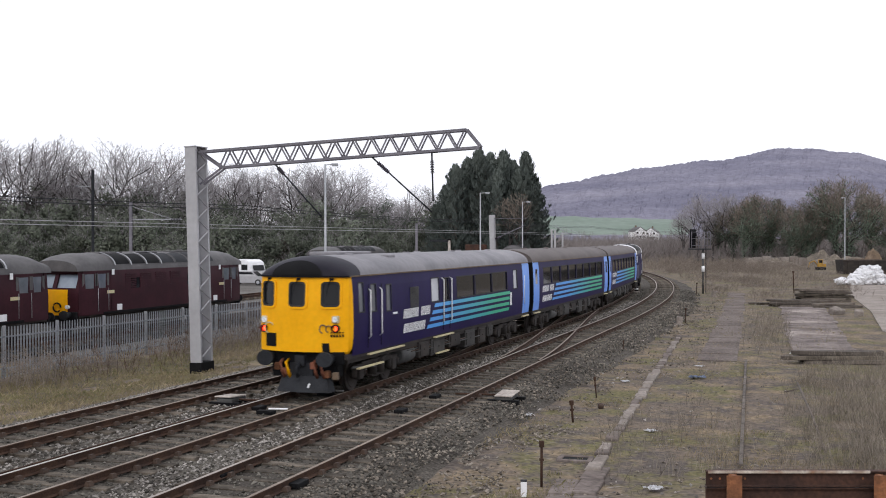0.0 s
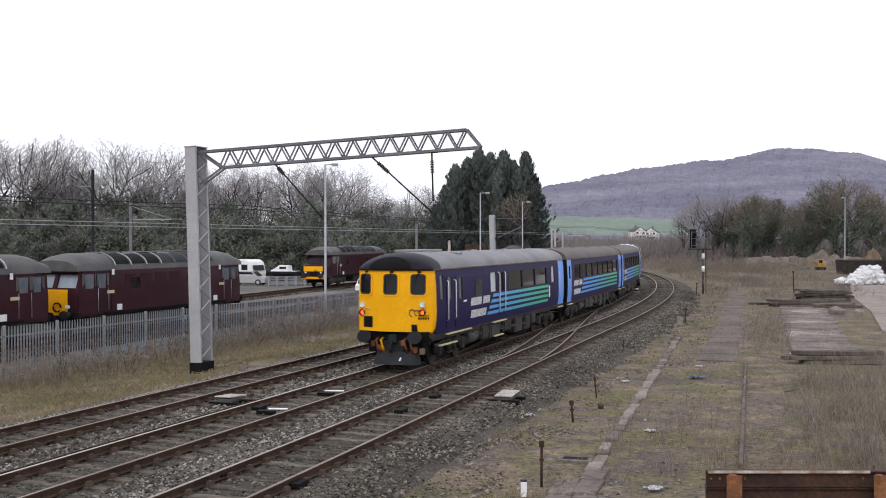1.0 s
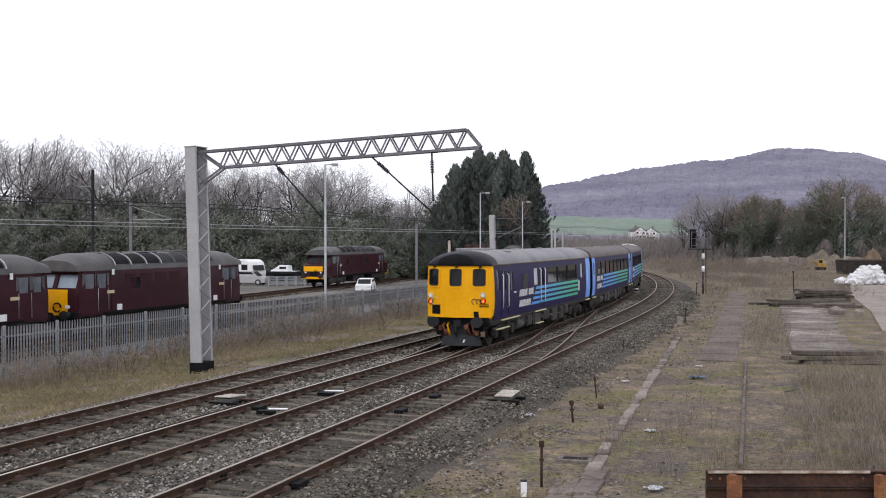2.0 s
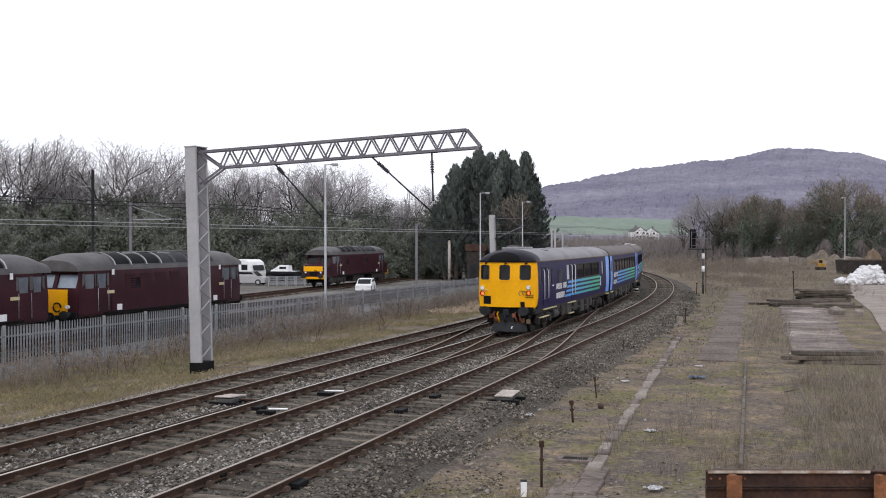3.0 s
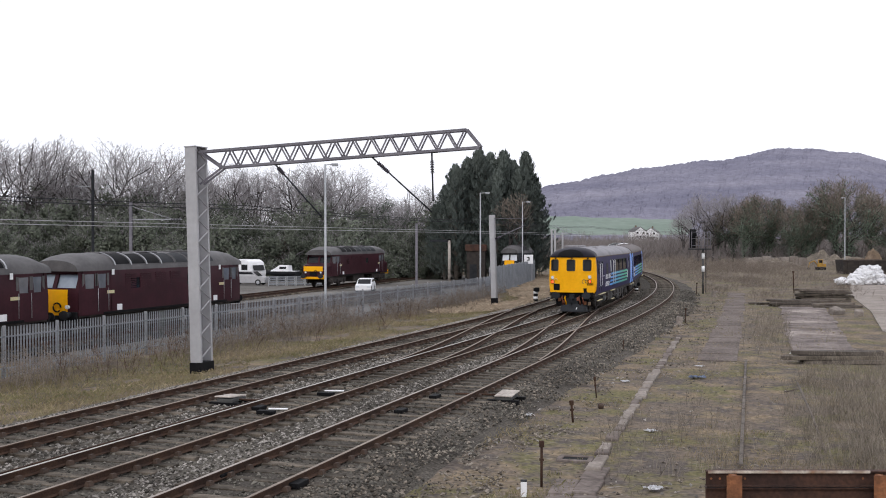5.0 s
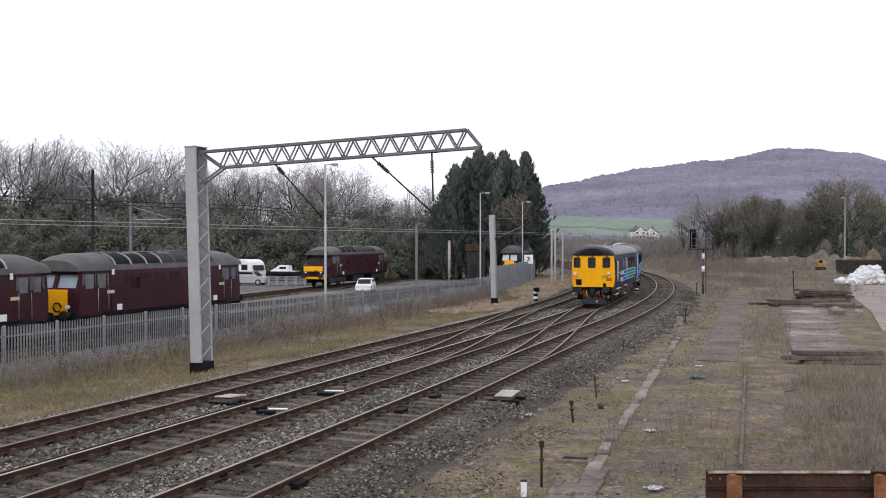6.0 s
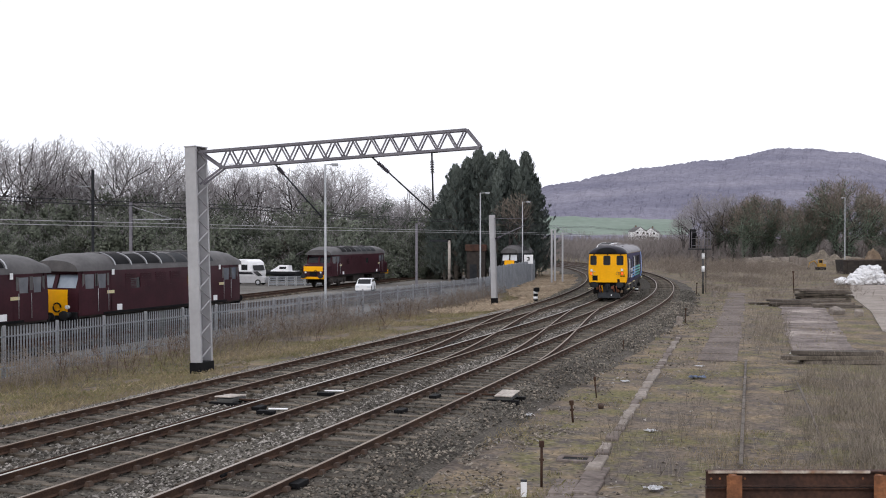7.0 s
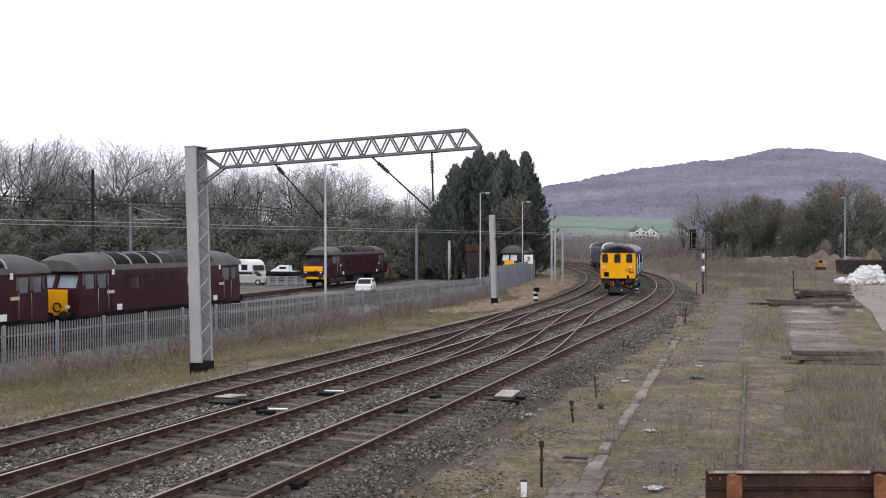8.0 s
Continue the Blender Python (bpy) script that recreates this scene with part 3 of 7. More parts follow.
def driving_trailer():
    c = empty("driving_trailer", pose(0, 0, 0), "navy coach with yellow cab end and blue-green stripes on the rails", "railway coach", "coaches of the train")
    L = COACH_L
    y0 = -L / 2
    coach_shell(c, L, M_ROOFGREY, True)
    holes = [(0.70, 1.04, 2.25, 3.02), (1.58, 1.95, 2.22, 2.95), (2.74, 3.12, 2.17, 2.90), (6.72, 7.50, 2.22, 2.95), (8.0, 8.5, 2.2, 2.92), (9.4, 11.52, 2.22, 2.92), (11.64, 13.76, 2.22, 2.92), (13.88, 16.0, 2.22, 2.92), (17.0, 17.6, 2.22, 2.95)]
    for sx in (-1, 1):
        hs = [(a + y0, b + y0, z0, z1) for a, b, z0, z1 in holes]
        side_skin(c, L, hs, sx, M_NAVY, y0 + 0.285, L / 2 - 1.15)
        ys = [L / 2 - 1.15, L / 2 - 0.5, L / 2]
        zs = [q[1] for q in SECTION]
        door = part("end_door", sheet(ys, zs, lambda y, z: (sx * side_x(z), y, z)), M_LTBLUE, c, "light blue vestibule door panel")
        part("handrail", tube(bmesh.new(), [(sx * 1.39, L / 2 - 0.95, 1.5), (sx * 1.38, L / 2 - 0.95, 2.7)], 0.014, 6), M_WHITE, door)
        for i, h in enumerate(hs):
            window(c, h, sx, M_PALEGLASS if i in (3, 8) else M_CABGLASS if i < 3 else M_GLASS)
        for yy, z0, z1 in ((1.40, 1.48, 2.86), (2.24, 1.5, 2.86), (7.82, 1.45, 2.95), (8.67, 1.45, 2.95)):
            p = tube(bmesh.new(), [(sx * 1.35, y0 + yy, z0), (sx * 1.42, y0 + yy, z0 + 0.06), (sx * 1.41, y0 + yy, z1 - 0.06), (sx * 1.33, y0 + yy, z1)], 0.018, 6)
            part("handrail", p, M_WHITE, c, "white grab rail")
        bm = bmesh.new()
        for k in range(7):
            box(bm, (sx * (side_x(2.4) + 0.005), y0 + 4.75 + k * 0.11, 2.4), (0.03, 0.05, 0.72))
        part("vent_grille", bm, M_GREYBOX, c, "grey vertical louvre grille")
        for a, b in ((1.34, 2.32), (7.9, 8.6)):
            bm = bmesh.new()
            for yy in (a, b):
                box(bm, (sx * (side_x(2.1)), y0 + yy, 2.1), (0.012, 0.02, 1.75))
            part("door_gap", bm, M_BLACK, c)
        part("emblem", nbox((sx * 1.373, y0 + 3.4, 2.06), (0.012, 0.34, 0.06)), M_WHITE, c)
        livery(c, L, sx, y0 + 4.05, y0 + 6.95, y0 + 16.4)
        part("emblem", nbox((sx * 1.372, y0 + 16.55, 1.82), (0.012, 0.22, 0.52), bevel=0.004), M_WHITE, c, "white compass emblem patch")
        underf = bmesh.new()
        tube(underf, [(sx * 1.2, y0 + 0.6, 0.75), (sx * 1.2, y0 + 2.2, 0.62)], 0.03, 6)
        part("pipe", underf, M_GREYBOX, c)
    underfloor(c, ((-9.2, -7.4, 0.72), (-8.45, -7.25, 1.04), (-7.2, -5.7, 1.04), (-2.8, -0.9, 1.04), (-2.6, -1.4, 0.50), (8.6, 9.6, 0.98)))
    # cab front, strongly bowed, with three round-cornered windows
    bow_y = lambda x: y0 - 0.28 + 0.45 * (abs(x) / 1.36) ** 2.2
    bow = lambda x, z: (x, bow_y(x) + 0.04 * smoothstep((z - 2.3) / 0.9), z)
    holes = [(-1.19, -0.78, 2.45, 3.06), (-0.25, 0.19, 2.45, 3.06), (0.66, 1.07, 2.45, 3.06)]
    xs = list(np.linspace(-1.29, 1.29, 19))
    zs = [1.22, 1.3, 1.6, 1.9, 2.2, 2.45, 2.75, 3.06, 3.22]
    face = part("cab_front", pierced(xs, zs, holes, bow, (0, 1, 0), 0.07), M_YELLOW, c, "bright yellow cab front")

    def rounded(h, grow, rad):
        x0, x1, z0, z1 = h[0] - grow, h[1] + grow, h[2] - grow, h[3] + grow
        out = []
        for cx, cz, a0 in ((x1 - rad, z1 - rad, 0), (x0 + rad, z1 - rad, 90), (x0 + rad, z0 + rad, 180), (x1 - rad, z0 + rad, 270)):
            out += [(cx + rad * math.cos(radians(a0 + 22.5 * k)), cz + rad * math.sin(radians(a0 + 22.5 * k))) for k in range(5)]
        return out

    def ring(h, g0, g1, r0, r1, lift):
        o, n = rounded(h, g1, r1), rounded(h, g0, r0)
        rings = [[(x, bow(x, z)[1] + dy, z) for x, z in q] for q, dy in ((o, 0.01), (o, -lift), (n, -lift), (n, 0.05))]
        return loft(bmesh.new(), rings, caps=False)
    for sx in (-1, 1):
        bm = sheet([0, 0.5, 1], zs + [1.06], lambda t, z: (sx * (1.29 + (side_x(z) - 1.29) * t - 0.17 * max(0.0, (1.42 - z) / 0.36) ** 2), bow_y(1.29) + 0.165 * t + 0.04 * smoothstep((z - 2.3) / 0.9) * (1 - t), z))
        part("cab_corner", bm, M_YELLOW, face)
        bm = sheet(np.linspace(1.05, 1.29, 5), [1.05, 1.22], lambda x, z: (sx * (x - (0.17 if z < 1.1 else 0.052) * (x - 1.05) / 0.24), bow_y(x), z + (0.13 * (1.29 - x) / 0.24 if z < 1.1 else 0)))
        part("skirt_corner", bm, M_YELLOW, face)
    for h in holes:
        pane = part("windscreen", sheet([h[0] - 0.02, (h[0] + h[1]) / 2, h[1] + 0.02], [h[2] - 0.02, h[3] + 0.02], lambda x, z: (x, bow(x, z)[1] + 0.04, z)), M_GLASS, face, "dark cab window")
        part("window_seal", ring(h, -0.015, 0.03, 0.08, 0.10, 0.018), M_RUBBER, pane)
        part("window_surround", ring(h, 0.03, 0.085, 0.10, 0.13, 0.03), M_YELLOW, pane)
        xw = (h[0] + h[1]) / 2
        bm = tube(bmesh.new(), [(xw + 0.04, bow_y(xw) - 0.02, 3.16), (xw - 0.02, bow_y(xw) - 0.03, 3.05), (xw - 0.10, bow_y(xw) - 0.03, 2.75)], 0.014, 5)
        box(bm, (xw + 0.05, bow_y(xw), 3.16), (0.10, 0.06, 0.06))
        part("wiper", bm, M_BLACK, pane)
    # dark dome over the face, with a black brow panel laid on it

    def dome(x, q):
        k = math.sqrt(max(0.0, 1 - (1 - q) ** 2))
        return (x, bow_y(x) - 0.015 + (y0 + 0.95 - bow_y(x)) * q ** 1.15, 3.23 + (roof_z(x) - 3.23) * k)
    xs = [1.30 * math.sin(a) for a in np.linspace(-math.pi / 2, math.pi / 2, 21)]
    bm = loft(bmesh.new(), [[dome(x, q) for x in xs] for q in (0, 0.02, 0.06, 0.12, 0.2, 0.3, 0.45, 0.62, 0.8, 1.0)], closed=False, smooth=True)
    part("cab_dome", bm, M_DOME, face, "dark rounded dome over the cab")
    rows = []
    for r in (0.0, 0.02, 0.35, 0.7, 1.0):
        row = []
        for a in np.linspace(0, math.pi, 21):
            x, zz = -0.06 + 0.74 * r * math.cos(a), 0.40 * r * math.sin(a) + 0.012
            k = min(0.999, zz / max(0.05, roof_z(x) - 3.23))
            p = dome(x, 1 - math.sqrt(1 - k * k))
            row.append((p[0], p[1] - 0.03, p[2] + 0.012))
        rows.append(row)
    part("brow_panel", loft(bmesh.new(), rows[1:], closed=False, smooth=True), M_BLACK, face, "black panel over the cab windows")
    bm = bmesh.new()
    pr = [(x, bow_y(x)) for x in np.linspace(-1.31, 1.31, 17)]
    loft(bm, [[(x, y - 0.03, 3.205), (x, y - 0.03, 3.25), (x, y + 0.06, 3.25), (x, y + 0.06, 3.205)] for x, y in pr])
    part("brow_strip", bm, M_BLACK, face)
    for x, z in ((-1.12, 1.9), (1.0, 1.94)):
        yy = bow_y(x)
        lamp = part("lamp_housing", nbox((x, yy - 0.0, z + 0.15), (0.19, 0.12, 0.20), bevel=0.03), M_CREAM, face, "pale lamp housing")
        part("head_lamp", tube(bmesh.new(), [(x, yy - 0.07, z + 0.15), (x, yy - 0.055, z + 0.15)], 0.075, 16), M_LENS, lamp, "clear white lamp lens")
        bm = bmesh.new()
        n = 18
        loft(bm, [[(x + r * math.cos(t), yy + dy, z - 0.09 + r * math.sin(t)) for t in (2 * math.pi * k / n for k in range(n))] for r, dy in ((0.104, 0.06), (0.104, -0.10), (0.082, -0.10), (0.078, 0.04))], caps=False, smooth=False)
        part("lamp_bezel", bm, M_MAROON, lamp)
        part("tail_lamp", tube(bmesh.new(), [(x, yy - 0.01, z - 0.09), (x, yy + 0.02, z - 0.09)], 0.062, 16), M_RED, lamp, "red tail lamp")
    # Black sheets laid on the face paint the dark inside these two openings.
    bm = sheet([-1.06, -0.87, -0.68], [1.34, 1.70], lambda x, z: (x, bow_y(x) - 0.012, z))
    part("lamp_recess_shade", bm, M_BLACK, face)
    bm = sheet([0.66, 0.75, 0.84], [1.20, 1.46], lambda x, z: (x + 0.12 * (1.46 - z), bow_y(x) - 0.012, z))
    part("step_recess_shade", bm, M_BLACK, face)
    part("step_plate", sheet([0.80, 0.95, 1.12], [1.10, 1.22], lambda x, z: (x, bow_y(x) - 0.014, z)), M_BLACK, face)
    bm = bmesh.new()
    for i in range(5):
        for zz, hh in ((1.655, 0.07), (1.74, 0.03)):
            box(bm, (0.90 + i * 0.068, bow_y(0.90 + i * 0.068) - 0.012, zz), (0.048, 0.02, hh))
    part("number_bars", bm, M_BLACK, face, "short black bars of a painted number")
    for x, r in ((-0.92, 0.13), (0.70, 0.10), (0.84, 0.08)):
        part("jumper_cable", tube(bmesh.new(), [(x + r * math.cos(a), bow_y(x) - 0.04, 1.84 + 1.1 * r * math.sin(a)) for a in np.linspace(0.5, 4.6, 12)], 0.016, 6), M_CREAM if x < 0 else M_EARTH, face)
    # buffer beam, hoses, plough
    part("buffer_beam", nbox((0, y0 + 0.06, 1.05), (2.4, 0.20, 0.34), bevel=0.03), M_BLACK, c)
    part("drag_box", nbox((0, y0 + 0.35, 0.72), (1.9, 0.5, 0.42), bevel=0.04), M_BLACK, c)
    buffers(c, y0 - 0.06, -1)
    for x, m in ((-0.55, M_ORANGE), (-0.38, M_YELLOW), (0.42, M_ORANGE), (0.62, M_ORANGE)):
        part("brake_hose", tube(bmesh.new(), [(x, y0, 1.0), (x, y0 - 0.20, 0.92), (x + 0.03, y0 - 0.16, 0.70), (x + 0.05, y0 - 0.05, 0.52)], 0.045, 8), m, c, "coloured brake hose")
    for x, z, m in ((-0.72, 0.80, M_RUSTPOST), (-0.50, 0.66, M_ORANGE), (0.34, 0.84, M_ORANGE), (0.74, 0.62, M_RUSTPOST), (0.98, 0.58, M_EARTH)):
        part("junction_box", nbox((x, y0 - 0.02, z), (0.16, 0.16, 0.20), bevel=0.03), m, c, "rust-red junction box")
    bm = bmesh.new()
    box(bm, (0, y0 - 0.05, 0.98), (0.30, 0.30, 0.30), bevel=0.04)
    tube(bm, [(0, y0 - 0.1, 0.95), (0, y0 - 0.35, 0.78), (0, y0 - 0.3, 0.55)], 0.05, 8)
    part("coupling", bm, M_PLOUGH, c)
    bm = bmesh.new()
    loft(bm, [[(-0.62, y0 + 0.15, 0.56), (-0.58, y0 - 0.02, 0.56), (0, y0 - 0.12, 0.56), (0.72, y0 - 0.02, 0.56), (0.78, y0 + 0.15, 0.56)],
              [(-0.72, y0 + 0.15, 0.16), (-0.68, y0 - 0.15, 0.14), (0, y0 - 0.28, 0.14), (0.84, y0 - 0.15, 0.14), (0.90, y0 + 0.15, 0.16)]])
    box(bm, (0, y0 + 0.02, 0.66), (0.7, 0.2, 0.5), bevel=0.02)
    pl = part("snow_plough", bm, M_PLOUGH, c, "dark grey obstacle plough")
    part("plough_mark", nbox((0.28, y0 - 0.20, 0.32), (0.05, 0.03, 0.12), Matrix.Rotation(0.4, 3, "Y")), M_WHITE, pl)
    sets = bogie(c, -BOGIE / 2) + bogie(c, BOGIE / 2)
    return c, sets


def passenger_coach():
    c = empty("passenger_coach", pose(0, 0, 0), "navy passenger coach with blue-green stripes and grimy brown roof", "railway coach", "coaches of the train")
    L = COACH_L
    y0 = -L / 2
    coach_shell(c, L, M_ROOFBROWN, False)
    for sx in (-1, 1):
        hs = [(y0 + 2.0 + i * 1.98, y0 + 2.0 + i * 1.98 + 1.80, 2.20, 2.92) for i in range(8)]
        side_skin(c, L, hs, sx, M_NAVY, y0 + 1.15, L / 2 - 1.15)
        zs = [q[1] for q in SECTION]
        for a, b in ((y0, y0 + 1.15), (L / 2 - 1.15, L / 2)):
            door = part("end_door", sheet([a, (a + b) / 2, b], zs, lambda y, z: (sx * side_x(z), y, z)), M_LTBLUE, c, "light blue vestibule door panel")
            part("door_window", sheet([a + 0.4, a + 0.8], [2.25, 2.9], lambda y, z: (sx * (side_x(z) + 0.004), y, z)), M_GLASS, door)
        for h in hs:
            window(c, h, sx, M_GLASS)
        livery(c, L, sx, y0 + 1.7, y0 + 4.6, y0 + 17.6)
    underfloor(c, ((-9.6, -8.6, 0.98), (8.6, 9.6, 0.98)))
    buffers(c, y0 + 0.1, -1)
    sets = bogie(c, -BOGIE / 2) + bogie(c, BOGIE / 2)
    return c, sets
def diesel_loco(name, label, L, paint, roofm, panel, panel_z=(1.02, 2.18), cab_trim=None, screens=None, beam=None, nose=0.0, ribs=False, group="parked diesel locomotives"):
    """A boxy diesel locomotive in its own space, ends at plus and minus L/2."""
    c = empty(name, pose(0, 0, 0), label, "locomotive", group)
    W, zb, zc, zt = 1.34, 1.0, 3.0, 3.80
    E = L / 2 - nose
    cab_trim = cab_trim or roofm
    body_y = E - 0.9
    hs = [(-body_y + 3.2, -body_y + 4.0, 2.1, 2.6), (1.6, 2.4, 2.1, 2.6)]
    for sx in (-1, 1):
        xs = lambda z: W if z < 2.4 else W - 0.10 * (z - 2.4)
        skin = part("body_side", pierced(np.linspace(-body_y + 1.6, body_y - 1.6, 8), [zb, 1.5, 2.0, 2.4, zc], hs, lambda y, z: (sx * xs(z), y, z), (-sx, 0, 0), 0.05), paint, c)
        for h in hs:
            part("side_window", sheet(h[:2], h[2:], lambda y, z: (sx * (xs(z) - 0.03), y, z)), M_GLASS, skin)
        bm = bmesh.new()
        for k in range(4):
            for j in range(8):
                box(bm, (sx * (W - 0.01), -1.5 + k * 1.3 - 2.0, 2.15 + j * 0.09), (0.03, 0.9, 0.05))
        part("louvre_panel", bm, paint, skin)
        part("waist_rail", nbox((sx * (W + 0.01), 0, 1.04), (0.05, 2 * body_y - 2, 0.10), bevel=0.01), M_BLACK, c)
        for yy in (-body_y + 1.75, body_y - 1.75):
            if ribs:
                part("marker_plate", nbox((sx * (W + 0.005), yy, 2.92), (0.02, 0.18, 0.26)), M_WHITE, c)
            part("data_panel", nbox((sx * (W + 0.012), yy + (0.5 if yy < 0 else -0.5), 1.25), (0.02, 0.40, 0.28)), M_WHITE, c, "small white data panel")
            part("number_bar", nbox((sx * (W + 0.012), yy + (-0.2 if yy < 0 else 0.2), 2.0), (0.02, 0.55, 0.14)), M_CREAM, c, "cream number bar")
    def roof_rings(ys, w=W - 0.06, top=zt):
        out = []
        for y in ys:
            k = smoothstep((E - abs(y)) / 1.0)
            tt = zc + (top - zc) * (0.62 + 0.38 * k)
            out.append([(w * math.sin(a), y, zc + (tt - zc) * math.cos(a) ** 0.75) for a in np.linspace(-math.pi / 2, math.pi / 2, 13)])
        return out
    bm = loft(bmesh.new(), roof_rings([-E + 0.05, -E + 0.3, -E + 0.7, -E + 1.2, -L / 4, 0, L / 4, E - 1.2, E - 0.7, E - 0.3, E - 0.05]), closed=False, smooth=True)
    for sgn in (-1, 1):
        bm.faces.new([bm.verts.new(p) for p in roof_rings([sgn * (E - 0.05)])[0]])
    roof = part("roof", bm, roofm, c)
    for k in range(7):
        y = -E + 3.0 + k * (2 * E - 6.0) / 7
        ln = (2 * E - 6.0) / 7 - 0.22
        for sx in (-1, 1):
            ring = lambda yy: [(sx * (W - 0.05) * math.sin(a), yy, zc + 0.012 + (zt - zc + 0.012) * math.cos(a) ** 0.75) for a in np.linspace(0.5, 1.35, 6)]
            if ribs and k < 5:
                hoop = lambda yy: [(sx * (W - 0.02) * math.sin(a), yy, zc + 0.03 + (zt - zc + 0.03) * math.cos(a) ** 0.75) for a in np.linspace(0.35, 1.42, 7)]
                part("roof_rib", loft(bmesh.new(), [hoop(y - 0.16), hoop(y - 0.06)], closed=False, smooth=True), M_POLE if k < 4 else M_GREYBOX, roof, "pale curved rib between roof grilles")
            part("roof_grille", loft(bmesh.new(), [ring(y), ring(y + ln)], closed=False, smooth=True), M_BLACK if k < 3 else M_PLOUGH, roof, "dark roof grille panel")
    for k in range(3):
        part("roof_hatch", nbox((0, -L / 4 + k * L / 5, zt + 0.0), (0.9, 1.8, 0.08), bevel=0.03), roofm, roof)
    part("exhaust_port", tube(bmesh.new(), [(0.3, L / 6, zt - 0.05), (0.3, L / 6, zt + 0.12)], 0.14, 10), roofm, roof)
    for sgn in (-1, 1):
        face_y = lambda z: sgn * (E - 0.05 - 0.30 * smoothstep((z - 2.0) / 1.0))
        hs = [(-1.08, -0.10, 2.25, 2.85), (0.10, 1.08, 2.25, 2.85)]
        front = part("cab_front", pierced(np.linspace(-1.24, 1.24, 9), [zb, 1.6, 2.0, 2.25, 2.6, 2.85, zc], hs, lambda x, z: (x, face_y(z) - sgn * 0.14 * (abs(x) / 1.24) ** 2, z), (0, -sgn, 0), 0.05), paint, c)
        for h in hs:
            part("windscreen", sheet(h[:2], h[2:], lambda x, z: (x, face_y(z) - sgn * 0.10, z)), screens or M_SKYGLASS, front, "windscreen, on some engines with sky painted into it")
        bm = sheet([-0.74, -0.5, -0.25, 0, 0.25, 0.5, 0.74], [panel_z[0], 1.6, 2.0, panel_z[1]], lambda x, z: (x, face_y(z) - sgn * 0.14 * (abs(x) / 1.24) ** 2 + sgn * 0.03, z))
        if nose:
            bm.free()
            cs = lambda y, w, top: [(-w, y, zb), (-w, y, top - 0.25), (-w + 0.08, y, top - 0.08), (-w + 0.28, y, top), (w - 0.28, y, top), (w - 0.08, y, top - 0.08), (w, y, top - 0.25), (w, y, zb)]
            bonnet = part("nose", loft(bmesh.new(), [cs(sgn * (E - 0.2), 1.22, 2.22), cs(sgn * (L / 2 - 0.35), 1.14, 2.16), cs(sgn * (L / 2 - 0.08), 1.08, 2.08), cs(sgn * (L / 2), 0.96, 1.94)], smooth=False), paint, c, "maroon nose in front of the cab")
            part("warning_panel", nbox((0, sgn * (L / 2 + 0.012), (panel_z[0] + panel_z[1]) / 2), (1.9, 0.03, panel_z[1] - panel_z[0]), bevel=0.01), panel, bonnet, "yellow warning panel")
            part("grille", nbox((0, sgn * (L / 2 + 0.006), 1.27), (0.7, 0.03, 0.36), bevel=0.01), M_BLACK, bonnet)
        else:
            part("warning_panel", bm, panel, front, "yellow warning panel")
        for x in (-0.75, 0.75):
            part("lamp", tube(bmesh.new(), [(x, sgn * (L / 2 - 0.2), 1.4), (x, sgn * (L / 2 + 0.02), 1.4)], 0.09, 10), M_LENS, front)
        bm = tube(bmesh.new(), [(0.25 + 0.2 * math.cos(a), sgn * (L / 2 + 0.03), 1.38 + 0.2 * math.sin(a)) for a in np.linspace(0, 5.5, 12)], 0.035, 6)
        part("cable_loop", bm, M_BLACK, front)
        for sx in (-1, 1):
            ya, yb = sorted((sgn * (E - 2.55), sgn * (E - 0.22)))
            wy = sorted((sgn * (E - 0.65), sgn * (E - 1.25)))
            dy = sorted((sgn * (E - 1.55), sgn * (E - 2.15)))
            taper = lambda y: W - 0.10 * smoothstep((abs(y) - (E - 1.2)) / 1.0)
            cab = part("cab_side", pierced([ya, yb, (ya + yb) / 2], [zb, 1.5, 2.15, 2.9, zc], [(*wy, 2.2, 2.85), (*dy, 2.2, 2.85)], lambda y, z: (sx * (taper(y) - (0.06 if z > 2.5 else 0)), y, z), (-sx, 0, 0), 0.05), paint, c)
            for w in (wy, dy):
                part("cab_window", sheet(w, [2.2, 2.85], lambda y, z: (sx * (taper(y) - 0.05), y, z)), M_CABGLASS, cab, "grey cab side window")
            for yy in (wy[0] - 0.12, wy[1] + 0.12, dy[0] - 0.12, dy[1] + 0.12):
                part("window_surround", nbox((sx * (taper(yy) - 0.025), yy, 2.52), (0.03, 0.14, 0.72)), cab_trim, cab)
            for yy in (dy[0] - 0.10, dy[1] + 0.10):
                part("handrail", tube(bmesh.new(), [(sx * (W + 0.05), yy, 1.15), (sx * (W + 0.04), yy, 2.2)], 0.011, 6), M_POLE, cab)
        part("buffer_beam", nbox((0, sgn * (L / 2 - 0.12), 0.98), (2.4, 0.18, 0.40), bevel=0.03), beam or M_BLACK, c)
        buffers(c, sgn * (L / 2 - 0.05), sgn)
    part("underframe", nbox((0, 0, 0.98), (2.4, L - 0.5, 0.14)), M_UNDER, c)
    part("fuel_tank", nbox((0, 0, 0.62), (2.3, 3.2, 0.62), bevel=0.08), M_UNDER, c)
    for y in (-L / 2 + 3.3, L / 2 - 3.3):
        for sx in (-1, 1):
            bm = nbox((sx * 1.10, y, 0.66), (0.22, 4.3, 0.44), bevel=0.05)
            for k in (-1.6, 0.0, 1.6):
                box(bm, (sx * 1.20, y + k, 0.50), (0.14, 0.42, 0.42), bevel=0.04)
            part("side_frame", bm, M_UNDER, c, "dark grimy bogie side frame with axle boxes")
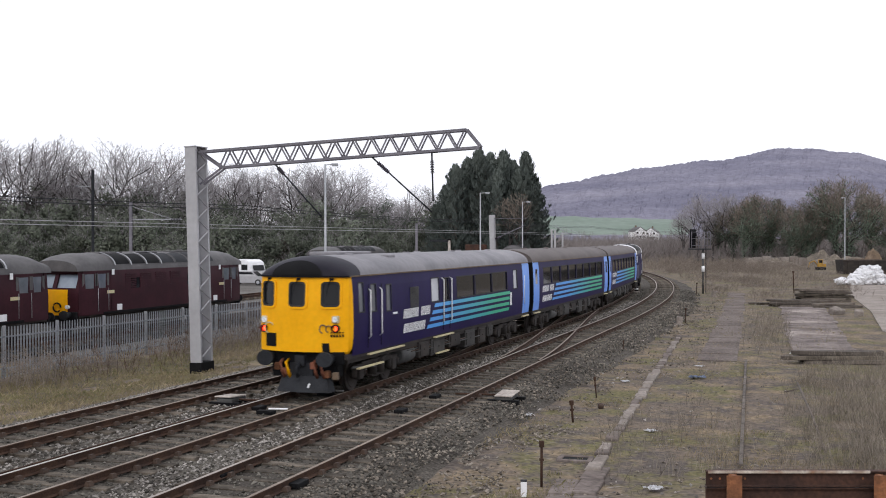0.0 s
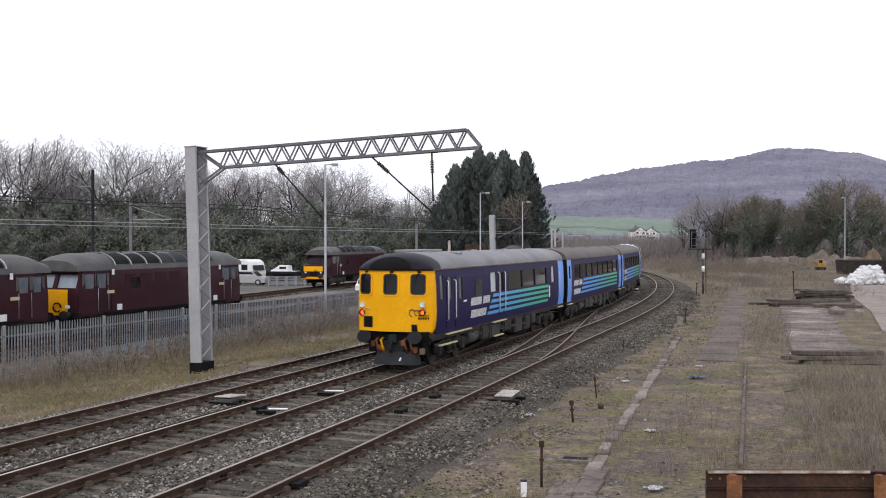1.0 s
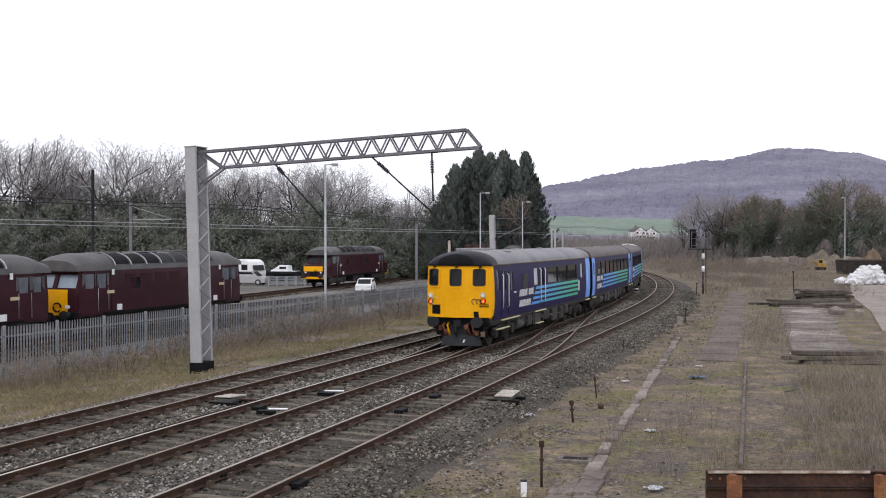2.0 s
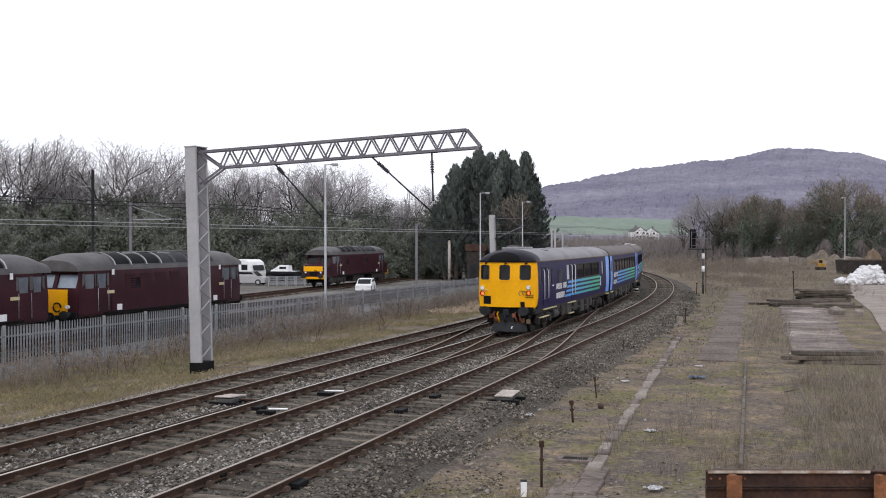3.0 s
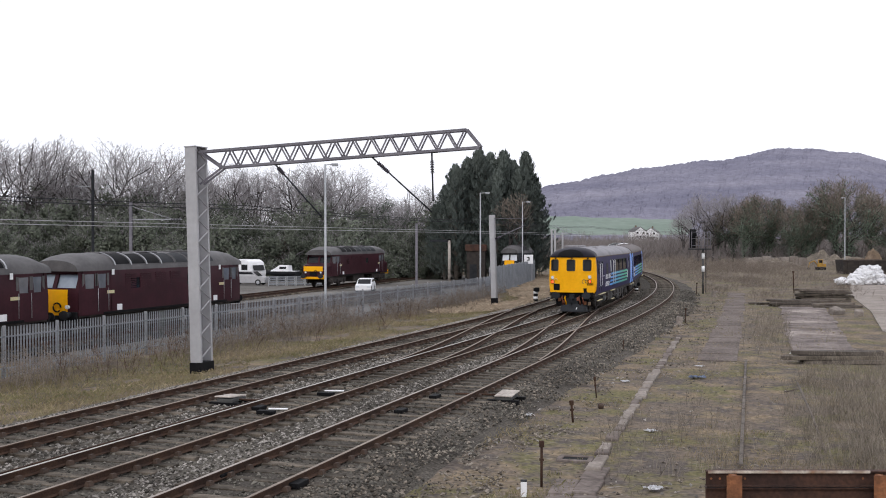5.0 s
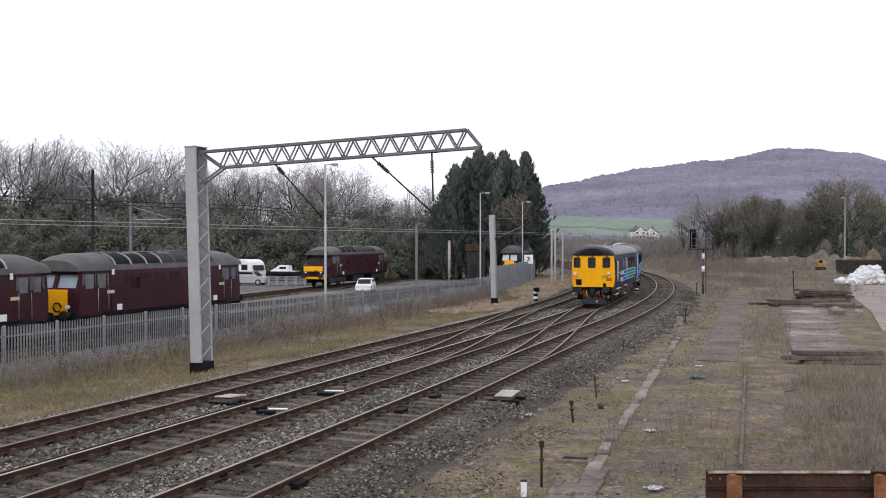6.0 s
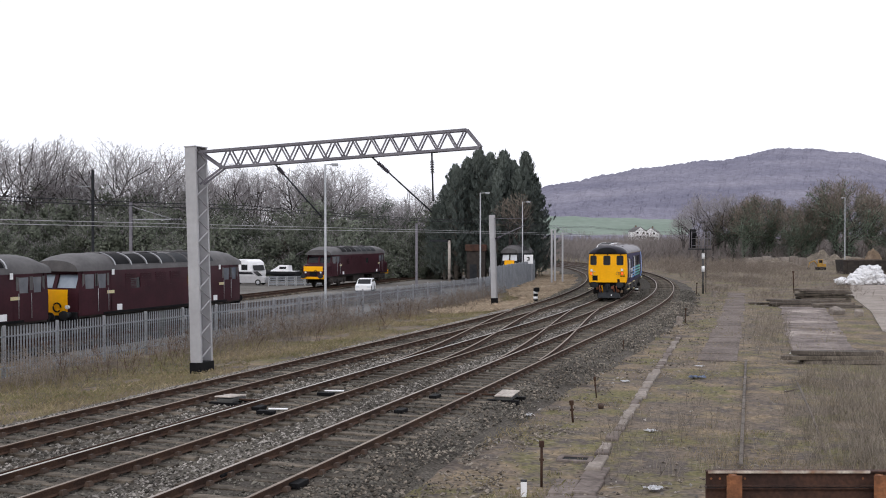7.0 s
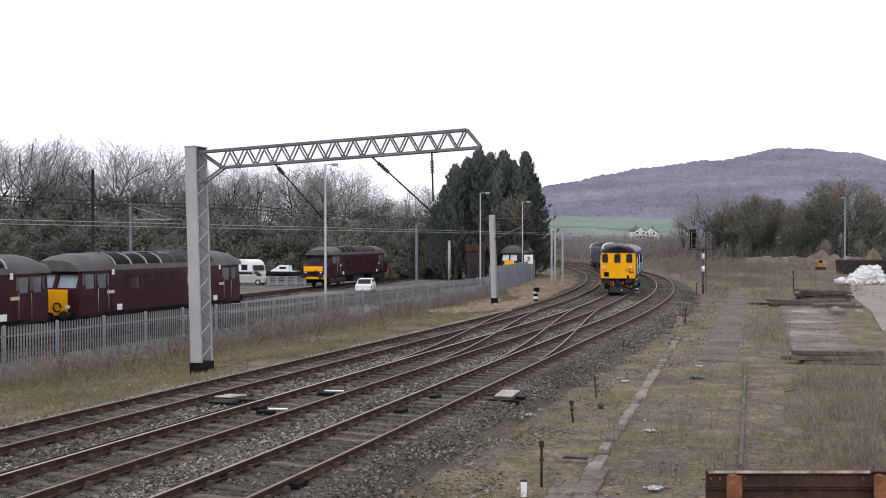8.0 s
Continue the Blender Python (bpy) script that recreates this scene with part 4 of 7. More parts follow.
    sets = bogie(c, -L / 2 + 3.3) + bogie(c, L / 2 - 3.3)
    for ws, y in sets:
        ws.matrix_basis = pose(0, y, 0.457)
    return c, sets


# ---- overhead line gantry ----
def gantry():
    g = empty("overhead_line_gantry", pose(-8.46, 39.3, -0.42, 0, -1.7, -18.42), "grey lattice steel cantilever gantry standing beside the tracks", "gantry")
    lift = 0.42
    Ht = 7.45 + lift
    for y in (-0.40, 0.40):
        s = 1 if y > 0 else -1
        chan = [(-0.21, 0.0), (0.21, 0.0), (0.21, -0.10), (0.19, -0.10), (0.19, -0.02), (-0.19, -0.02), (-0.19, -0.10), (-0.21, -0.10)]
        part("mast_channel", loft(bmesh.new(), [[(a, y + s * b, z) for a, b in chan] for z in (0.0, Ht)]), M_GALV, g)
    bm = bmesh.new()
    n = 9
    for x in (-0.20, 0.20):
        for i in range(n):
            z0, z1 = 0.5 + i * (Ht - 0.6) / n, 0.5 + (i + 1) * (Ht - 0.6) / n
            zm = (z0 + z1) / 2
            for a, b in (((x, -0.38, z0), (x, 0.38, zm)), ((x, 0.38, zm), (x, -0.38, z1))):
                d = Vector(b) - Vector(a)
                box(bm, (Vector(a) + Vector(b)) / 2, (0.055, 0.012, d.length), Matrix.Rotation(math.atan2(-d.y, d.z), 3, "X"))
    part("mast_lacing", bm, M_GALV, g)
    part("mast_foot", nbox((0, 0, 0.15), (0.48, 0.88, 0.40), bevel=0.02), M_BLACK, g, "black painted mast foot")
    part("mast_cap", nbox((0, 0, Ht + 0.01), (0.46, 0.86, 0.03)), M_GALV, g)
    zt, zb = 7.62, 7.02
    rise = lambda x: 0.019 * x
    tilt = Matrix.Rotation(-math.atan(0.019), 3, "Y")
    for y in (-0.13, 0.13):
        for z, x0, x1 in ((zt + 0.1, -0.1, 9.95), (zb + 0.1, 1.0, 10.42)):
            m = (x0 + x1) / 2
            bm = box(bmesh.new(), (m, y, z + rise(m)), (x1 - x0, 0.075, 0.012), tilt)
            box(bm, (m, y - 0.035 * (1 if y < 0 else -1), z - 0.03 + rise(m)), (x1 - x0, 0.012, 0.085), tilt)
            part("boom_chord", bm, M_BOOM, g)
        def bar(a, b, w=0.05):
            d = Vector(b) - Vector(a)
            mid = (Vector(a) + Vector(b)) / 2
            mid.z += rise(mid.x)
            bm = box(bmesh.new(), mid, (w, 0.03, d.length), Matrix.Rotation(math.atan2(d.x, d.z), 3, "Y"))
            part("lacing_bar", bm, M_BOOM, g)
        xs = np.linspace(1.0, 9.95, 28)
        for i, (a, b) in enumerate(zip(xs, xs[1:])):
            lo, hi = zb + 0.1, zt + 0.1
            bar((a, y, lo if i % 2 == 0 else hi), (b, y, hi if i % 2 == 0 else lo))
        bar((0.15, y, zt + 0.08), (1.0, y, zb + 0.1), 0.07)
        bar((9.95, y, zt + 0.1), (10.42, y, zb + 0.1), 0.07)
        bar((0.20, y, 6.55), (1.1, y, zb + 0.08), 0.07)
    for x in np.linspace(1.0, 9.9, 12):
        for z in (zt, zb):
            part("tie_plate", nbox((x, 0, z + 0.1 + rise(x)), (0.06, 0.26, 0.012)), M_BOOM, g)
    def arm(pts, i0, i1):
        bm = tube(bmesh.new(), pts, 0.028, 6)
        a = part("registration_arm", bm, M_PLOUGH, g, "thin dark registration arm")
        p0, p1 = Vector(pts[0]), Vector(pts[-1])
        bm = bmesh.new()
        for k in range(8):
            c0 = p0.lerp(p1, i0 + (i1 - i0) * k / 8)
            c1 = p0.lerp(p1, i0 + (i1 - i0) * (k + 0.55) / 8)
            tube(bm, [c0, c1], [0.075, 0.045], 10)
        part("insulator", bm, M_INSUL, a, "ribbed dark insulator")
    k = 0.42
    arm([(3.05, 0, 6.72 + k), (4.75, 0, 4.85 + k)], 0.08, 0.2)
    arm([(6.62, 0, 6.78 + k), (8.70, 0, 4.85 + k)], 0.12, 0.30)
    arm([(8.75, 0, 6.82 + k), (8.75, 0, 5.2 + k)], 0.18, 0.45)
    for x in (3.05, 6.62, 8.75):
        part("bracket", nbox((x, 0, zb + 0.05 + rise(x)), (0.30, 0.34, 0.05)), M_PLOUGH, g)


gantry()


# ---- palisade fence ----
def fence():
    line = [(-26.0, 8.5), (-15.2, 38.9), (3.4, 90.5), (10.2, 125.0), (12.5, 150.0)]
    f = empty("palisade_fence", Matrix.Identity(4), "grey galvanised steel palisade fence along the railway", "fence")
    k = 0
    far_v, far_f = [], []
    bm = bmesh.new()
    prof = [(-0.032, 0.008), (-0.014, -0.012), (0.014, -0.012), (0.032, 0.008)]
    lo = [bm.verts.new((x, y, 0.05)) for x, y in prof]
    hi = [bm.verts.new((x, y, 1.70)) for x, y in prof]
    tip = [bm.verts.new((x * 0.45, y, 1.80)) for x, y in prof]
    for a, b in ((lo, hi), (hi, tip)):
        for i in range(3):
            bm.faces.new((a[i], a[i + 1], b[i + 1], b[i]))
    pale_me = bpy.data.meshes.new("pale")
    bm.to_mesh(pale_me)
    pale_me.materials.append(M_PALISADE)
    pale_v = [v.co.copy() for v in bm.verts]
    pale_f = [[v.index for v in q.verts] for q in bm.faces]
    bm.free()
    post_bm = bmesh.new()
    box(post_bm, (0, 0.05, 0.92), (0.10, 0.012, 1.84))
    box(post_bm, (0, 0.10, 0.92), (0.10, 0.012, 1.84))
    box(post_bm, (0, 0.075, 0.92), (0.012, 0.04, 1.84))
    post_me = bpy.data.meshes.new("post")
    post_bm.to_mesh(post_me)
    post_bm.free()
    post_me.materials.append(M_GALV)
    for (xa, ya), (xb, yb) in zip(line, line[1:]):
        a, b = Vector((xa, ya, -0.62)), Vector((xb, yb, -0.62))
        d = (b - a).normalized()
        ang = math.degrees(math.atan2(d.y, d.x))
        n = int((b - a).length / 0.155)
        for i in range(n):
            p = a + d * (i * 0.155)
            if p.y < 27:
                continue
            m = pose(p.x, p.y, p.z, 0, 0, ang) @ Matrix.Diagonal((1, 1, 1.4 if p.y > 93 else 1, 1))
            if p.y < 70 and k < 300:
                ob = new("pale", pale_me)
                ob.parent = f
                ob.matrix_basis = m
                k += 1
            else:
                b0 = len(far_v)
                far_v += [m @ v for v in pale_v]
                far_f += [[b0 + q for q in fc] for fc in pale_f]
            if i % 18 == 0:
                ob = new("post", post_me)
                ob.parent = f
                ob.matrix_basis = m
        for z in (0.35, 1.45):
            q0 = a if ya > 20 else a + d * 19
            mid = (q0 + b) / 2 + Vector((0, 0, z)) + Vector((-d.y, d.x, 0)) * 0.03
            part("fence_rail", nbox(mid, ((b - q0).length, 0.04, 0.05), rotz(ang)), M_PALISADE, f)
    many("distant_paling", far_v, far_f, M_PALISADE, f)


fence()
# ---- hill and distance ----
def hill():
    F, HZ = 1982.0, 424.4
    us = np.linspace(560, 2000, 620)
    ridge = np.interp(us, (560, 700, 880, 960, 1040, 1150, 1240, 1290, 1340, 1400, 1450, 1520, 1568, 1700, 1850, 2000), (424, 400, 352, 333, 315, 297, 285, 282, 269, 263, 264, 272, 284, 320, 380, 424))
    bm = bmesh.new()
    rows = []
    for j in range(44):
        t = j / 43
        dist = 1500 + 1000 * t
        row = []
        for u, r in zip(us, ridge):
            v = 426 + (r - 426) * t ** 0.8 if r < 424 else 426
            rug = noise.noise((u * 0.02, t * 6, 1.0)) * 6 * t + (noise.noise((u * 0.13, t * 40, 4.0)) * 3.0 + noise.noise((u * 0.45, t * 60, 9.0)) * 2.4) * min(1, 3 * t)
            row.append(((u - 784) / F * dist, dist, 4.2 + (HZ - v) / F * dist + rug))
        rows.append(row)
    rows.append([(x, y + 500, -20) for x, y, z in rows[-1]])
    loft(bm, rows, closed=False, smooth=False)
    # Purple-grey bare woods, pushed towards blue so the colour holds distance haze.
    m = mat("hazy_winter_woods", (0.165, 0.162, 0.215), (0.255, 0.246, 0.298), 1.0, scale=0.008, fine=0.06, bump=0.5, grit=0.14, spec=0.0, dist=4.0)
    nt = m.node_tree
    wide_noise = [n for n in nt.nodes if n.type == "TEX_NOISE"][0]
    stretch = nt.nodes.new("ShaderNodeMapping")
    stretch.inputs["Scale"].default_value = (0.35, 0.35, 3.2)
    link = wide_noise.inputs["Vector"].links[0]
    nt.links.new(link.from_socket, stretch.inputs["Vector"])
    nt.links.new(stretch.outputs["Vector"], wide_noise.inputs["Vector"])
    tagged(part("hill", bm, m), "long hill covered in bare purple-grey winter woods, blued by painted haze", "hill", kind="structure")
    bm = bmesh.new()
    rows = []
    for j in range(6):
        t = j / 5
        dist = 1200 + 220 * t
        rows.append([((u - 784) / F * dist, dist, 4.2 + (HZ - (416 - 34 * t * (1 - 0.25 * (u - 950) / 300) + 2 * noise.noise((u * 0.03, 0, 0)))) / F * dist) for u in np.linspace(930, 1225, 24)])
    loft(bm, rows, closed=False, smooth=True)
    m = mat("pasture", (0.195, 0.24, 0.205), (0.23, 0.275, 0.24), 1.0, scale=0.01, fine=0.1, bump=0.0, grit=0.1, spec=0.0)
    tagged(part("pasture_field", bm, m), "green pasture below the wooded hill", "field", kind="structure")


hill()


# ---- trees ----
M_BARK = mat("bark", (0.105, 0.09, 0.078), (0.17, 0.15, 0.13), 0.95, scale=0.6, fine=6, bump=0.4, spec=0.1)
M_TWIG = mat("twigs", (0.245, 0.228, 0.238), (0.34, 0.32, 0.33), 0.95, scale=0.3, fine=3, bump=0.0, spec=0.1)
M_LEAF = island(mat("evergreen_leaves", (0.092, 0.106, 0.082), (0.146, 0.158, 0.126), 1.0, scale=0.12, fine=2, bump=0.0, spec=0.03, vary=0.3), 0.22)
M_IVY = island(mat("ivy_leaves", (0.098, 0.126, 0.096), (0.148, 0.180, 0.140), 1.0, scale=0.12, fine=2, bump=0.0, spec=0.03, vary=0.25), 0.25)
M_CYPRESS = island(mat("cypress_foliage", (0.094, 0.114, 0.107), (0.142, 0.162, 0.146), 1.0, scale=0.3, fine=2, bump=0.0, spec=0.03, vary=0.15), 0.22)
M_BUSH = island(mat("brown_scrub_twigs", (0.158, 0.130, 0.110), (0.232, 0.196, 0.167), 0.95, scale=0.4, fine=3, bump=0.0, spec=0.1), 0.35)
M_FARTWIG = mat("far_twigs", (0.165, 0.145, 0.140), (0.245, 0.222, 0.215), 0.95, scale=0.03, fine=0.5, bump=0.0, spec=0.05)
M_LIMB = mat("dark_bark", (0.045, 0.040, 0.040), (0.085, 0.076, 0.072), 0.95, scale=0.6, fine=6, bump=0.4, spec=0.1)


class Twigs:
    """Collects three-sided tapered sticks for one joined mesh."""

    def __init__(self):
        self.v, self.f = [], []

    def stick(self, a, b, ra, rb):
        d = (b - a).normalized()
        s = d.cross(Vector((0.3, 0.2, 0.93))).normalized()
        u = s.cross(d)
        k = len(self.v)
        for p, r in ((a, ra), (b, rb)):
            for t in (0, 2.094, 4.189):
                self.v.append(p + r * (math.cos(t) * s + math.sin(t) * u))
        for i in range(3):
            j = (i + 1) % 3
            self.f.append((k + i, k + j, k + 3 + j, k + 3 + i))

    def leaf(self, p, size, rnd, out=None, along=None, thin=0.55):
        """One leaf; it faces roughly outward, or lies along a shoot."""
        rough = Vector((rnd.gauss(0, 1), rnd.gauss(0, 1), rnd.gauss(0, 1)))
        face = (out + rough * 0.38) if out is not None else rough
        a = (along + rough * 0.25).normalized() if along is not None else face.cross(Vector((rnd.gauss(0, 1), rnd.gauss(0, 1), rnd.gauss(0, 1)))).normalized()
        b = face.cross(a).normalized()
        k = len(self.v)
        self.v += [p - a * size, p + b * size * thin, p + a * size, p - b * size * thin]
        self.f.append((k, k + 1, k + 2, k + 3))


def bare_tree(seed, height, name="bare_tree", label="leafless winter tree with fine grey-brown twigs", ivy=0, twig_r=0.010, wide=1.0, group="leafless trees behind the yard", twigs=None, lean=0.0, low=2):
    """A trunk that breaks into spreading limbs and ever finer twigs within a domed crown; ivy gathers round the thick limbs."""
    rnd = random.Random(seed)
    trunk, crown, leaves = Twigs(), Twigs(), Twigs()
    H = height
    rad, mid, tall = 0.40 * H * wide, 0.60 * H, 0.42 * H

    def outside(p):
        q = p - Vector((lean * p.z, 0, mid))
        ripple = 1 + 0.24 * noise.noise(p * 0.45 + Vector((seed * 3.7, 0, 0)))
        return (q.x / rad) ** 2 + (q.y / rad) ** 2 + (q.z / tall) ** 2 > ripple ** 2

    def clad(a, b, lvl):
        for _ in range(ivy if lvl > 3 else ivy // 2 if lvl == 3 else ivy // 24):
            off = Vector((rnd.gauss(0, 1), rnd.gauss(0, 1), rnd.gauss(0, 1))) * (0.30 if lvl > 3 else 0.22)
            leaves.leaf(a.lerp(b, rnd.random()) + off, rnd.uniform(0.07, 0.13), rnd, (off + Vector((0, 0, 0.15))).normalized())

    def grow(p, d, length, r, lvl):
        tgt = trunk if lvl >= 3 else crown
        n = (1, 2, 3, 4, 5)[lvl]
        q = p
        for i in range(n):
            d = (d + Vector((rnd.gauss(lean * 0.15, 0.17), rnd.gauss(0, 0.17), rnd.gauss(0.05, 0.09)))).normalized()
            e = q + d * length / n
            if lvl < 4 and e.z > 0.3 * H and outside(e):
                e = q + (e - q) * 0.35
                tgt.stick(q, e, max(r * 0.7, twig_r), twig_r)
                return
            tgt.stick(q, e, max(r * (1 - 0.45 * i / n), twig_r), max(r * (1 - 0.45 * (i + 1) / n), twig_r))
            if ivy and lvl >= 2:
                clad(q, e, lvl)
            q = e
            if lvl > 0 and i >= (1 if lvl == 4 else 0) and i < n - 1:
                fork(q, d, length, r * (1 - 0.4 * i / n), lvl, rnd.uniform(0.55, 1.05))
        if lvl > 0:
            for _ in range(2 if lvl > 2 else 3):
                fork(q, d, length, r * 0.62, lvl, rnd.uniform(0.2, 0.7))

    def fork(q, d, length, r, lvl, ang):
        side = d.cross(Vector((rnd.gauss(0, 1), rnd.gauss(0, 1), rnd.gauss(0, 1)))).normalized()
        e = (d * math.cos(ang) + side * math.sin(ang) + Vector((0, 0, 0.06))).normalized()
        grow(q, e, length * rnd.uniform(0.55, 0.80), r * rnd.uniform(0.50, 0.68), lvl - 1)
    q, r0 = Vector((0, 0, 0)), H * 0.017
    for i in range(5):
        e = q + Vector((lean * H * 0.08 + rnd.gauss(0, 0.08), rnd.gauss(0, 0.08), H * 0.08))
        trunk.stick(q, e, r0 * (1 - 0.08 * i), r0 * (0.92 - 0.08 * i))
        if ivy:
            clad(q, e, 5)
        q = e
        if i >= low:
            for _ in range(2):
                a = rnd.uniform(0, 6.283)
                ang = rnd.uniform(0.45, 0.85) * min(1.2, wide)
                grow(q, Vector((math.sin(ang) * math.cos(a) + lean * 0.6, math.sin(ang) * math.sin(a), math.cos(ang))).normalized(), H * rnd.uniform(0.34, 0.46), r0 * 0.50, 4)
    grow(q, Vector((lean * 0.5, 0, 1)).normalized(), H * 0.42, r0 * 0.6, 4)
    k = H / max(v.z for v in crown.v)
    t = empty(name, pose(0, 0, 0), label, "tree", group)
    many("trunk", [v * k for v in trunk.v], trunk.f, M_LIMB, t, kind="")
    many("crown", [v * k for v in crown.v], crown.f, twigs or M_TWIG, t, kind="")
    if ivy:
        many("ivy", [v * k for v in leaves.v], leaves.f, M_IVY, t, "dull green ivy round the limbs", kind="")
    return t


def cypress(seed, height, width, label="tall dense dark green cypress tree"):
    """A tight cone of upswept branches, each feathered with flat sprays that stick out at the edge."""
    rnd = random.Random(seed)
    t = empty("cypress_tree", pose(0, 0, 0), label, "tree", "cypress clump")
    trunk, crown = Twigs(), Twigs()
    trunk.stick(Vector((0, 0, 0)), Vector((0.05, 0, height * 0.96)), height * 0.02 + 0.04, 0.02)
    for i in range(150):
        z = (i + rnd.random()) / 150
        a = i * 2.39996 + rnd.uniform(-0.3, 0.3)
        reach = width / 2 * (1 - z ** 1.25) ** 0.8 * rnd.uniform(0.58, 1.28) + 0.16
        base = Vector((0, 0, height * (0.01 + 0.93 * z)))
        out = Vector((math.cos(a), math.sin(a), 0))
        tip = base + out * reach + Vector((0, 0, 0.42 * reach + 0.35 + 0.6 * z))
        shoot = (tip - base).normalized()
        up = (shoot + Vector((0, 0, 0.9))).normalized()
        trunk.stick(base, tip, 0.03, 0.008)
        for j in range(88):
            k = 1 - rnd.random() ** 1.5 * 0.62
            c = base.lerp(tip, k) + Vector((rnd.gauss(0, 1), rnd.gauss(0, 1), rnd.gauss(0, 1))) * 0.30 * (1.12 - 0.92 * k)
            crown.leaf(c, rnd.uniform(0.12, 0.24), rnd, (out + Vector((0, 0, 0.35))).normalized(), up, 0.30)
    for j in range(60):
        z = rnd.random()
        crown.leaf(Vector((rnd.gauss(0, 0.07), rnd.gauss(0, 0.07), height * 0.95 + z * 0.7)), 0.17, rnd, Vector((rnd.gauss(0, 1), -1, 0.2)).normalized(), Vector((0, 0, 1)), 0.3)
    many("trunk", trunk.v, trunk.f, M_BARK, t, kind="")
    many("crown", crown.v, crown.f, M_CYPRESS, t, kind="")
    return t


def leafy(name, label, seed, height, width, n, size, material, twiggy=0, group=""):
    """An evergreen: trunk, limbs and a crown of many small leaves in uneven clumps."""
    rnd = random.Random(seed)
    t = empty(name, pose(0, 0, 0), label, "tree" if height > 3 else "bush", group)
    trunk, crown = Twigs(), Twigs()
    trunk.stick(Vector((0, 0, 0)), Vector((0.1, 0, height * 0.9)), height * 0.02 + 0.04, 0.02)
    clumps = []
    for i in range(80):
        z = rnd.random() ** 0.9
        a = rnd.uniform(0, 6.283)
        rad = width / 2 * math.sqrt(max(0.05, 1 - (1.5 * z - 0.5) ** 2 if z > 0.33 else 1)) * rnd.uniform(0.25, 1.0)
        c = Vector((rad * math.cos(a), rad * math.sin(a), height * (0.04 + 0.9 * z * rnd.uniform(0.85, 1.1))))
        cr = width * rnd.uniform(0.05, 0.13)
        clumps.append((c, cr))
        trunk.stick(Vector((0, 0, c.z * 0.7)), c, 0.04, 0.01)
    for i in range(n):
        c, cr = clumps[i % len(clumps)]
        q = Vector((rnd.gauss(0, 1), rnd.gauss(0, 1), rnd.gauss(0, 1))) * cr * 0.55
        crown.leaf(c + q, size * rnd.uniform(0.5, 1.3), rnd, (q.normalized() + Vector((c.x, c.y, 0.6)).normalized()).normalized())
    many("trunk", trunk.v, trunk.f, M_BARK, t, kind="")
    many("crown", crown.v, crown.f, material, t, kind="")
    if twiggy:
        tw = Twigs()
        for i in range(twiggy):
            c, cr = clumps[i % len(clumps)]
            d = Vector((rnd.gauss(0, 0.5), rnd.gauss(0, 0.5), rnd.uniform(0.3, 1))).normalized()
            e = c + d * rnd.uniform(0.8, 1.8)
            tw.stick(c, e, 0.014, 0.008)
            for _ in range(3):
                g = c.lerp(e, rnd.uniform(0.3, 0.9))
                tw.stick(g, g + (d + Vector((rnd.gauss(0, 0.5), rnd.gauss(0, 0.5), rnd.gauss(0, 0.3)))).normalized() * rnd.uniform(0.3, 0.8), 0.008, 0.006)
        many("twigwork", tw.v, tw.f, M_TWIG, t, "fine bare twigs standing out of the thicket", kind="stuff")
    return t


def put(t, x, y, z=-0.45, rz=0.0, k=1.0):
    t.matrix_world = pose(x, y, z, 0, 0, rz) @ Matrix.Diagonal((k, k, k, 1))
    return t


